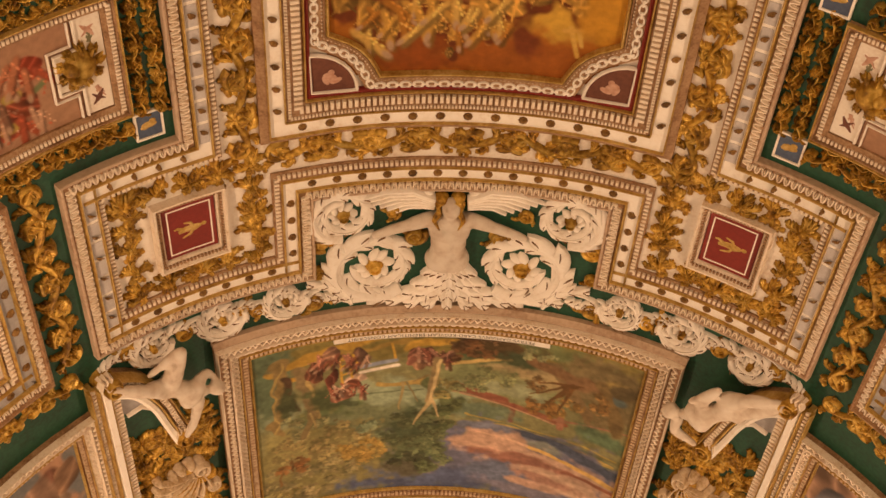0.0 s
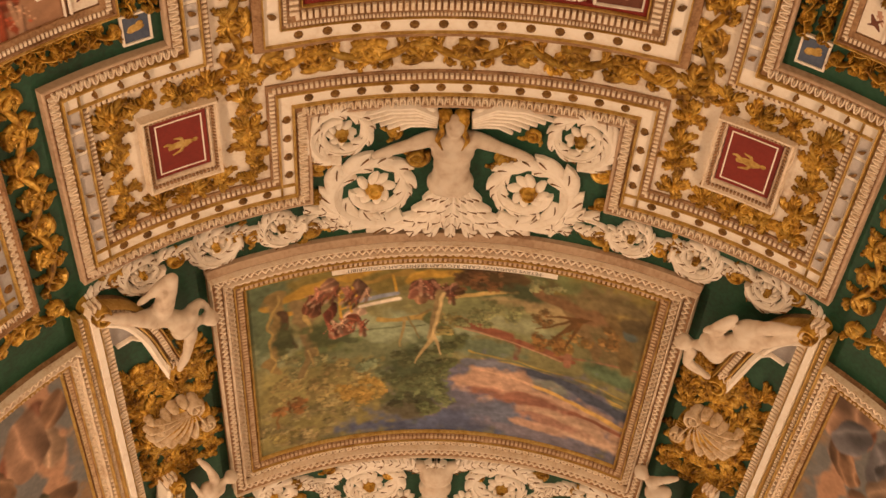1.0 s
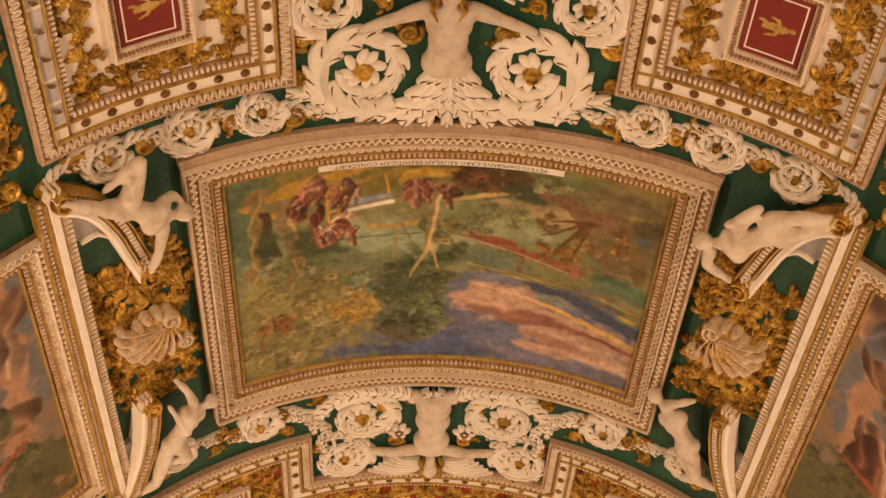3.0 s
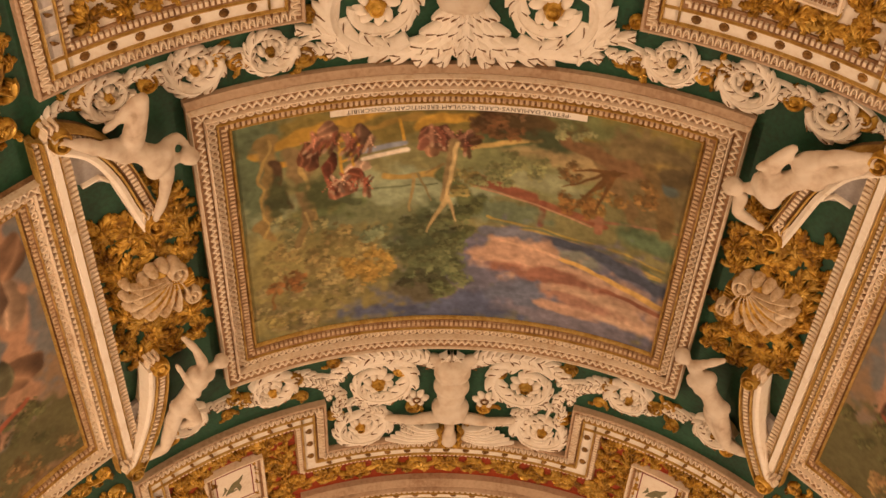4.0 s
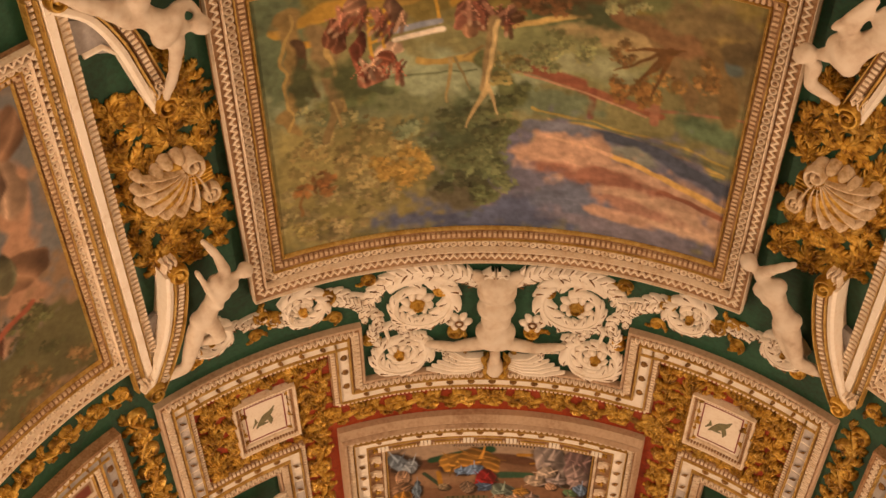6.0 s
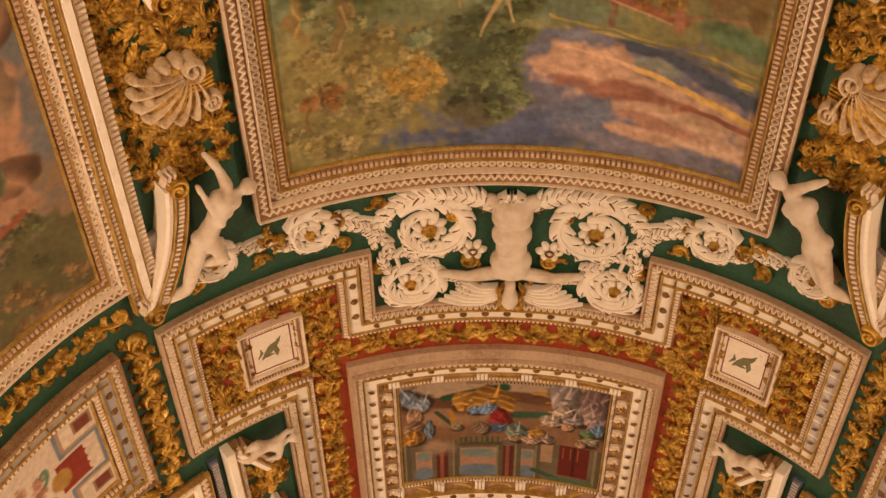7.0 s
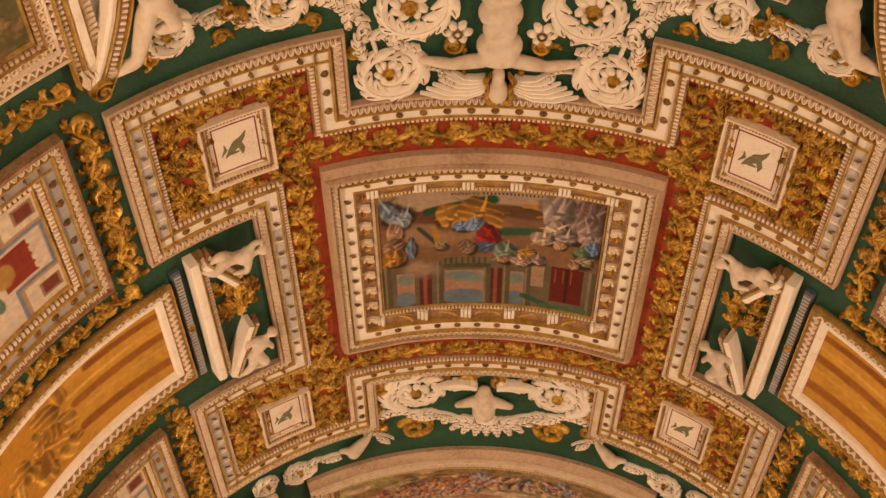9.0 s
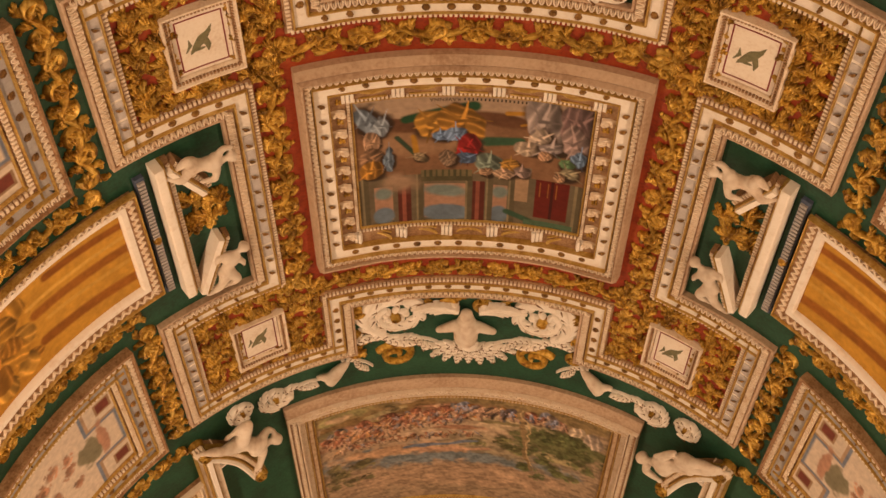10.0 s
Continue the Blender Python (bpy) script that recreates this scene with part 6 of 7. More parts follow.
def wings(m):
    """A pair of spread wings, feather by feather."""
    ob = empty("stucco_wings", m, "pair of white stucco wings spread among scrolls", "relief", "wing pairs")
    for sg in (-1, 1):
        for k in range(6):
            y, L = 0.075 - 0.030 * k, 0.46 - 0.045 * k
            f = Flat()
            f.ribbon([(sg * 0.10, y * 0.6 + 0.01), (sg * (0.10 + 0.3 * L), y + 0.050), (sg * (0.10 + 0.65 * L), y + 0.046), (sg * (0.10 + L), y - 0.010)], [0.018, 0.021, 0.019, 0.010], [0.050, 0.048, 0.042, 0.024], 0.005 * (6 - k), 5)
            part("feather", f, STUCCO, ob)
        f = Flat()
        for k in range(4):
            f.dome(sg * (0.14 + 0.055 * k), 0.10 + 0.006 * k, 0.045, 0.026, 0.055, 0.01, 8, 3, sg * 0.4)
        part("wing_bow", f, STUCCO, ob)


wings(at(-0.055, 5.27))
wings(scaled(at(0.02, 9.60, 180), 0.86))
wings(scaled(at(0.02, 13.05), 0.82))


def side_branch(f):
    v = RIB[-1]
    acanthus(f, v, arc_line(-0.20, 0.03, 0.06, -0.02, 0.18), 0.050, 0.045, 5)
    acanthus(f, v, arc_line(0.20, -0.03, -0.04, 0.03, 0.18), 0.050, 0.045, 5, 0.004)
    f.ribbon(arc_line(-0.22, -0.02, 0.22, 0.02, 0.10), 0.014, 0.026)


for side in (-1, 1):
    for s, y, t, k in ((1.28, 5.99, 10, 0.8), (1.71, 5.97, -4, 0.9), (0.90, 6.02, -14, 0.9), (2.16, 5.95, -30, 0.8),
                       (0.96, 8.86, 24, 1.0), (1.48, 8.86, 6, 0.8), (1.66, 8.80, -10, 0.8), (0.80, 9.18, 70, 1.0), (0.62, 9.26, 10, 0.9), (0.33, 9.55, 30, 0.6),
                       (1.40, 13.84, 0, 0.8), (0.85, 13.40, -60, 0.9), (0.62, 13.46, 8, 1.1), (0.40, 13.50, 20, 0.8), (0.90, 13.72, 40, 0.7)):
        f = Flat()
        RIB.append(Flat())
        side_branch(f)
        ob = new("leaf_branch", f.mesh("leaf_branch", STUCCO))
        tagged(part("vein", RIB.pop(), VEIN, ob, "dark brown lines laid over the relief"), kind="stuff")
        ob.matrix_basis = scaled(at(side * s, y, t * side, side > 0), k)
        tagged(ob, "white leafy stucco branch on green ground", "relief", "leaf branches")


def blossom(f):
    for k in range(6):
        f.dome(0.055 * math.cos(k * 1.047), 0.055 * math.sin(k * 1.047), 0.038, 0.026, 0.04, 0.002, 8, 3, k * 1.047)
    f.dome(0, 0, 0.020, 0.020, 0.05)
    RIB[-1].ring(0, 0, 0.026, 0.006, 0.012, 0.034, 10)


for side in (-1, 1):
    plume("stucco_blossom", 0.01 + side * 0.245, 9.225, "small white six-petalled stucco blossom", blossom, "stucco blossoms", "petal")


def fan(f):
    for k in range(9):
        a = math.pi * (0.04 + 0.92 * k / 8) + math.pi
        L = 0.36 - 0.10 * abs(math.sin(a)) + 0.04 * abs(math.cos(a))
        acanthus(f, RIB[-1], arc_line(0.05 * math.cos(a), 0.02, L * math.cos(a), L * math.sin(a) + 0.02, 0.12 * math.cos(a)), 0.058, 0.05, 5, 0.004 * (k % 2))
    f.dome(0, 0.02, 0.10, 0.07, 0.06)


plume("acanthus_fan", 0.03, 13.62, "white acanthus fan on green ground", fan)


def wreath(f):
    """Acanthus crest along the frame over the second figure, sweeping round both scrolls."""
    v = RIB[-1]
    for sg in (-1, 1):
        acanthus(f, v, arc_line(sg * 0.10, 0.05, sg * 0.48, 0.20, sg * 0.14), 0.085, 0.055, 7, 0.004)
        acanthus(f, v, arc_line(sg * 0.36, 0.19, sg * 0.84, 0.02, sg * 0.16), 0.095, 0.055, 8, 0.0)
        acanthus(f, v, arc_line(sg * 0.72, 0.10, sg * 0.86, -0.22, sg * 0.14), 0.070, 0.050, 6, 0.0)
        acanthus(f, v, arc_line(sg * 0.02, 0.22, sg * 0.20, 0.10, sg * -0.25), 0.060, 0.055, 4, 0.02)
        acanthus(f, v, arc_line(sg * 0.86, -0.04, sg * 1.14, 0.04, sg * 0.12), 0.060, 0.048, 6, 0.0)
        acanthus(f, v, arc_line(sg * 0.62, -0.34, sg * 0.30, -0.30, sg * -0.15), 0.055, 0.048, 6, 0.0)


plume("acanthus_crest", 0.0, 8.90, "white acanthus crest below the fresco's frame", wreath)

# gilt spirals of the third zone
for side in (-1, 1):
    f = Flat()
    f.ribbon(spiral(0.16, 1.5, 2.6, 0.12, 40, -1), [0.036 - 0.012 * i / 40 for i in range(41)], 0.045, 0.0, 5)
    ob = new("gilt_spiral", f.mesh("gilt_spiral", GILT))
    ob.matrix_basis = at(side * 0.577, 13.69, 0, side > 0)
    tagged(ob, "large gilt spiral on green ground", "relief", "gilt spirals")

# ---- gilt ornaments in many places ----


def rosette_parts(seed, r=0.085):
    """Meshes of a leafy rosette: leaves and a bud."""
    rng = random.Random(seed)
    n = rng.choice((6, 7, 8))
    out = []
    for k in range(n):
        a = 2 * math.pi * k / n + rng.uniform(-0.25, 0.25)
        f = Flat()
        q, g = r * rng.uniform(0.85, 1.15), a + rng.uniform(-0.3, 0.3)
        acanthus(f, None, arc_line(0.12 * r * math.cos(a), 0.12 * r * math.sin(a), q * math.cos(g), q * math.sin(g), rng.choice((-1, 1)) * rng.uniform(0.15, 0.35), 8), r * rng.uniform(0.30, 0.40), 0.040, 3)
        out.append(("leaf", f.mesh("leaf", GILT, False)))
    f = Flat()
    for k in range(5):
        a = k * 1.257 + rng.random()
        f.dome(0.20 * r * math.cos(a), 0.20 * r * math.sin(a), r * 0.20, r * 0.14, 0.050, 0.006, 7, 2, a)
    f.dome(0, 0, r * 0.19, r * 0.19, 0.060, 0.006, 8, 3)
    out.append(("bud", f.mesh("bud", GILT, False)))
    return out


def curl_parts(seed, L=0.34):
    """Meshes of a running scroll: stem, two curls and leaves."""
    rng = random.Random(seed)
    out = []
    f = Flat()
    f.ribbon([(-L * 0.42, -0.04), (-L * 0.2, 0.03), (0, -0.01), (L * 0.2, -0.03), (L * 0.42, 0.04)], [0.01, 0.022, 0.026, 0.022, 0.01], 0.036)
    out.append(("stem", f.mesh("stem", GILT, False)))
    for sg in (-1, 1):
        f = Flat()
        c = [(sg * L * 0.28 + x * sg, sg * y) for x, y in spiral(L * 0.20, 1.15, 2.2 + rng.uniform(-0.3, 0.3), 0.15, 22, -1)]
        f.ribbon(c, [0.024 - 0.012 * i / 22 for i in range(23)], [0.038 - 0.012 * i / 22 for i in range(23)], 0.0, 4)
        f.dome(sg * L * 0.28, 0, 0.020, 0.020, 0.042, 0.0, 8, 2)
        out.append(("curl", f.mesh("curl", GILT, False)))
        for x, y, a, q, bend in ((0.10, 0.02, 0.4, 0.25, 1.3), (0.34, -0.05, -0.5, 0.20, -1.3), (0.05, -0.03, -1.2, 0.20, 1.3)):
            f = Flat()
            d = a if sg > 0 else a + math.pi
            acanthus(f, None, arc_line(sg * L * x, sg * y, sg * L * x + 1.15 * L * q * math.cos(d + 0.4 * bend * sg), sg * y + 1.15 * L * q * math.sin(d + 0.4 * bend * sg), -0.25 * bend * sg, 8), 0.030, 0.036, 3)
            out.append(("leaf", f.mesh("leaf", GILT, False)))
    return out


ROSETTES = [rosette_parts(400 + k) for k in range(7)]
CURLS = [curl_parts(500 + k) for k in range(5)]
GRNG = random.Random(9)


def coil_parts(seed):
    """Meshes of a coiled bud: a domed base, a spiral on it and two small leaves."""
    rng = random.Random(seed)
    f = Flat()
    f.dome(0, 0, 0.062, 0.056, 0.034, 0.0, 12, 3)
    out = [("base", f.mesh("base", GILT, False))]
    f = Flat()
    f.ribbon(spiral(0.062, 1.5, rng.uniform(0, 6.28), 0.15, 26, rng.choice((-1, 1))), [0.017 - 0.006 * i / 26 for i in range(27)], 0.030, 0.018, 4)
    out.append(("coil", f.mesh("coil", GILT, False)))
    for a in (0.4, 2.2):
        f = Flat()
        acanthus(f, None, arc_line(0.03 * math.cos(a), 0.03 * math.sin(a), 0.12 * math.cos(a), 0.12 * math.sin(a), 0.25, 8), 0.026, 0.03, 3)
        out.append(("leaf", f.mesh("leaf", GILT, False)))
    return out


COILS = [coil_parts(610 + k) for k in range(4)]


def gilt(kinds, name, s, y, k, turn, label, group, flip=False, z=0.0):
    m = at(s, y, turn, flip) @ Matrix.Translation((0, 0, z)) @ Matrix.Diagonal((k, k, 0.7 + 0.35 * GRNG.random(), 1))
    ob = empty(name, m, label, "gilt ornament", group)
    for piece, mesh in kinds[GRNG.randrange(len(kinds))]:
        part(piece, mesh, GILT, ob)
    return ob


def fill(s0, s1, y0, y1, gap, k, label, group, hole=None):
    """Jittered rows of rosettes over a field on both sides, leaving a hole free."""
    ns, ny = max(1, round((s1 - s0) / gap)), max(1, round((y1 - y0) / gap))
    for side in (-1, 1):
        for i in range(ns):
            for j in range(ny):
                s = s0 + (s1 - s0) * (i + 0.5) / ns + GRNG.uniform(-0.014, 0.014)
                y = y0 + (y1 - y0) * (j + 0.5) / ny + GRNG.uniform(-0.014, 0.014)
                if hole and hole[0] < s < hole[1] and hole[2] < y < hole[3]:
                    continue
                gilt(ROSETTES, "gilt_rosette", side * s, y, k * GRNG.uniform(0.85, 1.15), GRNG.uniform(0, 360), label, group)


ROSE_W, ROSE_R = "gilt leafy rosette on a white stucco ground", "gilt leafy rosette on a red ground"
fill(1.14, 2.06, 4.72, 5.60, 0.176, 1.28, ROSE_W, "rosettes on white", (1.40, 1.82, 4.91, 5.40))
fill(1.13, 2.09, 9.34, 10.23, 0.158, 1.12, ROSE_R, "rosettes on red", (1.40, 1.82, 9.55, 10.05))
fill(1.13, 2.12, 12.34, 13.33, 0.158, 1.12, ROSE_R, "rosettes on red", (1.43, 1.85, 12.67, 13.17))


def run(s, y0, y1, gap, k, turn, label, group):
    """Running scrolls in a strip along the gallery, on both sides."""
    n = max(1, round((y1 - y0) / gap))
    for side in (-1, 1):
        for j in range(n):
            y = y0 + (y1 - y0) * (j + 0.5) / n
            gilt(CURLS, "gilt_scroll", side * s, y, k * GRNG.uniform(0.92, 1.1), turn + GRNG.uniform(-8, 8), label, group, j % 2 == 0)


def course(y, s0, s1, gap, k, label, group):
    """Running scrolls across the vault."""
    n = max(1, round((s1 - s0) / gap))
    for j in range(n):
        gilt(CURLS, "gilt_scroll", s0 + (s1 - s0) * (j + 0.5) / n, y, k * GRNG.uniform(0.92, 1.1), GRNG.uniform(-6, 6), label, group, j % 2 == 0)


CURL_W, CURL_R, CURL_G = "running gilt scroll on white stucco", "running gilt scroll on a red band", "running gilt scroll on a green band"
course(4.79, -1.10, 1.10, 0.275, 1.05, CURL_W, "scrolls on white")
run(1.255, 2.0, 4.72, 0.25, 1.0, 90, CURL_W, "scrolls on white")
course(10.07, -1.14, 1.14, 0.24, 1.0, CURL_R, "scrolls on red")
course(12.50, -1.14, 1.14, 0.24, 0.85, CURL_R, "scrolls on red")
run(1.275, 10.15, 12.40, 0.22, 1.0, 90, CURL_R, "scrolls on red")
for y0, y1 in ((4.45, 5.72), (9.12, 10.42), (12.12, 13.52)):
    run(2.45, y0, y1, 0.20, 0.95, 90, CURL_G, "scrolls on green")
for y in (5.93, 8.85, 10.60, 11.90, 13.83):
    for side in (-1, 1):
        course(y, side * 2.45 if side > 0 else -3.9, 3.9 if side > 0 else -2.45, 0.26, 0.85, CURL_G, "scrolls on green")
# fine gilt scrollwork on the near green borders
for side in (-1, 1):
    course(4.33, side * 1.85 if side > 0 else -3.3, 3.3 if side > 0 else -1.85, 0.15, 0.52, CURL_G, "scrolls on green")
for s in (1.675, 1.775):
    run(s, 3.50, 4.26, 0.105, 0.40, 90, CURL_G, "scrolls on green")
for side in (-1, 1):
    for y in (3.47, 3.38, 4.25):
        course(y, 1.92 if side > 0 else -3.0, 3.0 if side > 0 else -1.92, 0.13, 0.42, CURL_G, "scrolls on green")
# gilt buds among the white scrolls
for side in (-1, 1):
    for s, y, k in ((0.26, 5.56, 0.6), (0.84, 5.55, 0.6), (0.90, 6.08, 0.6), (0.86, 5.80, 0.4), (0.40, 5.36, 0.4), (1.26, 6.03, 0.45), (1.74, 6.00, 0.45), (1.10, 8.78, 0.5), (1.06, 9.00, 0.4), (1.52, 8.78, 0.45), (1.58, 8.94, 0.4), (0.84, 9.30, 0.4), (0.82, 8.72, 0.4), (0.30, 12.98, 0.4), (0.90, 13.28, 0.4), (1.36, 5.96, 0.45), (0.26, 9.32, 0.5), (0.14, 9.62, 0.5), (1.45, 8.84, 0.45),
                    (0.35, 8.90, 0.4), (0.90, 13.55, 0.6), (0.14, 13.0, 0.7), (0.86, 12.98, 0.5), (2.10, 5.93, 0.5), (1.98, 8.90, 0.45)):
        gilt(COILS, "gilt_bud", side * s, y, 1.9 * k, GRNG.uniform(0, 360), "small coiled gilt bud on green ground", "gilt buds")
    # heavy foliage round the shells
    for s, y, k in ((1.98, 6.95, 1.5), (1.72, 6.95, 1.3), (1.86, 7.12, 1.3), (2.10, 7.20, 1.2), (2.12, 7.55, 1.2), (1.72, 7.78, 1.2), (1.96, 7.82, 1.5), (2.08, 7.92, 1.2), (1.70, 7.25, 1.0),
                    (1.88, 11.05, 1.1), (1.80, 11.28, 1.2), (1.93, 11.30, 1.0), (1.72, 11.15, 0.9), (1.72, 6.78, 1.0), (1.66, 7.62, 0.9), (1.80, 6.62, 1.0), (2.14, 6.86, 1.1), (2.16, 7.05, 1.0), (2.02, 7.30, 1.2), (2.16, 7.38, 1.0), (2.16, 7.75, 1.0), (1.84, 7.72, 1.3), (1.68, 7.95, 1.0), (1.86, 7.98, 1.1), (2.0, 7.66, 1.1), (1.66, 7.10, 1.0)):
        gilt(ROSETTES, "gilt_foliage", side * s, y, k * 1.25, GRNG.uniform(0, 360), "heavy gilt foliage on green ground", "gilt foliage")


def blue_square(s, y):
    ob = empty("blue_square", at(s, y), "small slate-blue square with ochre motif and white edge", "panel", "blue squares")
    f = Flat()
    f.slab(-0.075, 0.075, -0.085, 0.085, 0.0, 0.012, 0.002)
    part("field", f, BLUE, ob)
    f = Flat()
    f.rail(rect(-0.07, 0.07, -0.08, 0.08), True, band(-0.008, 0.004, 0.02))
    part("edge", f, STUCCO, ob, "white edge")
    f = Flat()
    f.dome(0, 0, 0.045, 0.022, 0.008, 0.012)
    f.dome(0.02, 0.02, 0.02, 0.016, 0.008, 0.012)
    f.dome(-0.025, -0.012, 0.024, 0.015, 0.008, 0.012)
    part("motif", f, GILTFLAT, ob, "ochre painted motif")


for side in (-1, 1):
    for y in (4.335, 3.40):
        blue_square(side * 1.755, y)


def near_side_panel(side):
    """Side fresco of the near bay: red draped shapes beside a white inset with a gilt mask-like boss."""
    yc, y0, y1, w = 3.85, 3.57, 4.14, 1.3
    c = Canvas(w, y1 - y0, 0.008, (0.36, 0.20, 0.12), 700)
    c.ragged = 0.5
    c.blot(0.3, 0.5, 0.35, 0.5, (0.24, 0.10, 0.055), 0, 0.5)
    for k, (u, v, ru, rv, tone, turn) in enumerate(((0.72, 0.30, 0.06, 0.14, (0.32, 0.05, 0.02), 20), (0.66, 0.62, 0.07, 0.12, (0.34, 0.08, 0.035), -10), (0.60, 0.82, 0.07, 0.10, (0.30, 0.06, 0.03), 10),
            (0.62, 0.35, 0.05, 0.10, (0.46, 0.27, 0.17), 30), (0.52, 0.55, 0.05, 0.12, (0.40, 0.24, 0.14), 0), (0.45, 0.3, 0.06, 0.14, (0.28, 0.07, 0.04), 15), (0.40, 0.75, 0.06, 0.14, (0.44, 0.30, 0.20), -20), (0.30, 0.4, 0.05, 0.2, (0.20, 0.22, 0.16), 0), (0.22, 0.7, 0.06, 0.2, (0.36, 0.12, 0.06), 0))):
        c.cloth(u, v, ru, rv, tone, turn, 3, 710 + k)
    c.stroke(0.60, 0.50, 0.64, 0.50, 0.030, 0.030, (0.42, 0.30, 0.07), 0.0)
    c.stroke(0.57, 0.80, 0.61, 0.80, 0.030, 0.030, (0.40, 0.27, 0.06), 0.0)
    c.stroke(0.70, 0.55, 0.76, 0.48, 0.020, 0.018, (0.14, 0.16, 0.07), 0.0)
    c.crowd(0.40, 0.25, 0.74, 0.30, 12, 0.12, ((0.34, 0.07, 0.03), (0.48, 0.28, 0.18), (0.42, 0.16, 0.08)), 0.10, 731)
    c.crowd(0.36, 0.65, 0.72, 0.70, 12, 0.12, ((0.34, 0.07, 0.03), (0.48, 0.28, 0.18), (0.20, 0.10, 0.06)), 0.14, 732)
    if side > 0:
        c.c = c.c[:, ::-1]
    ob = empty("near_fresco", at(0, yc), "red and ochre fresco with white inset on the vault's flank", "fresco", "near frescoes")
    e = 1.915
    c.panel("painted_panel", ob, -e - w if side < 0 else e, yc - y0)
    a, b = (-e - w, -e) if side < 0 else (e, e + w)
    path = [(a, yc - y1), (b, yc - y1), (b, yc - y0), (a, yc - y0)]
    f = Flat()
    f.rail(path, True, [(0.0, 0.0), (0.0, 0.02), (-0.02, 0.03), (-0.055, 0.03), (-0.060, 0.045), (-0.075, 0.045), (-0.077, 0.0)])
    part("frame", f, TAUPE, ob, "toned moulded frame")
    f = Flat()
    teeth(f, path, True, -0.037, 0.022, 0.012, 0.010, 0.028)
    tagged(part("tooth_row", f, CREAM, ob), kind="stuff")
    fillets(ob, path, True, [(-0.082, -0.066, 0.03, 0.056)])
    # white inset: a strip along the frame with a tab towards the picture
    f = Flat()
    f.slab(side * 1.985 - 0.068, side * 1.985 + 0.068, -0.283, 0.283, 0.006, 0.016, 0.003)
    f.slab(side * 2.110 - 0.060, side * 2.110 + 0.060, -0.105, 0.105, 0.006, 0.0155, 0.003)
    inset = part("white_inset", f, WHITEGROUND, ob, "white inset field")
    f = Flat()
    for off, wd in ((0.0, 0.009), (0.030, 0.006)):
        f.ribbon([(side * x, y) for x, y in ((2.055 + off, -0.283), (2.055 + off, -0.115 - off), (2.175 + off, -0.115 - off), (2.175 + off, 0.115 + off), (2.055 + off, 0.115 + off), (2.055 + off, 0.283))], wd, 0.018, 0.012, 3)
    part("white_edge", f, STUCCO, inset, "double white edge")
    cx = side * 2.055
    f = Flat()
    f.dome(cx, 0.02, 0.085, 0.090, 0.075, 0.012, 14, 4)
    f.dome(cx + side * 0.055, 0.035, 0.045, 0.040, 0.070, 0.030, 10, 3)
    f.dome(cx + side * 0.030, -0.030, 0.050, 0.030, 0.065, 0.030, 10, 3)
    f.dome(cx + side * 0.070, -0.005, 0.022, 0.020, 0.050, 0.060, 8, 3)
    part("gilt_boss", f, GILT, inset, "gilt leafy boss")
    for k in range(9):
        a = 0.7 * k
        f = Flat()
        leaf(f, cx + 0.07 * math.cos(a), 0.02 + 0.075 * math.sin(a), a, 0.055, 0.040, 0.045, 0.012, 0.8, 2)
        part("gilt_lobe", f, GILT, inset, "gilt lobe")
    for sg in (-1, 1):
        f = Flat()
        leaf(f, side * 1.99, sg * 0.13, sg * 1.3, 0.085, 0.030, 0.004, 0.015, 0.5, 2)
        part("painted_sprig", f, MOSSPAINT if sg > 0 else ROSEPAINT, inset, "dull painted sprig")
        f = Flat()
        f.ribbon([(side * 1.96, sg * 0.16), (side * 1.985, sg * 0.20), (side * 2.02, sg * 0.235)], [0.006, 0.022, 0.004], 0.004, 0.015, 3)
        f.ribbon([(side * 2.02, sg * 0.17), (side * 1.985, sg * 0.205), (side * 1.955, sg * 0.22)], [0.004, 0.014, 0.003], 0.004, 0.015, 3)
        part("painted_bird", f, RUSSET if sg < 0 else ROSEPAINT, inset, "small painted bird")


for side in (-1, 1):
    near_side_panel(side)

# ---- shells, volutes and broken pediments of the spandrels ----


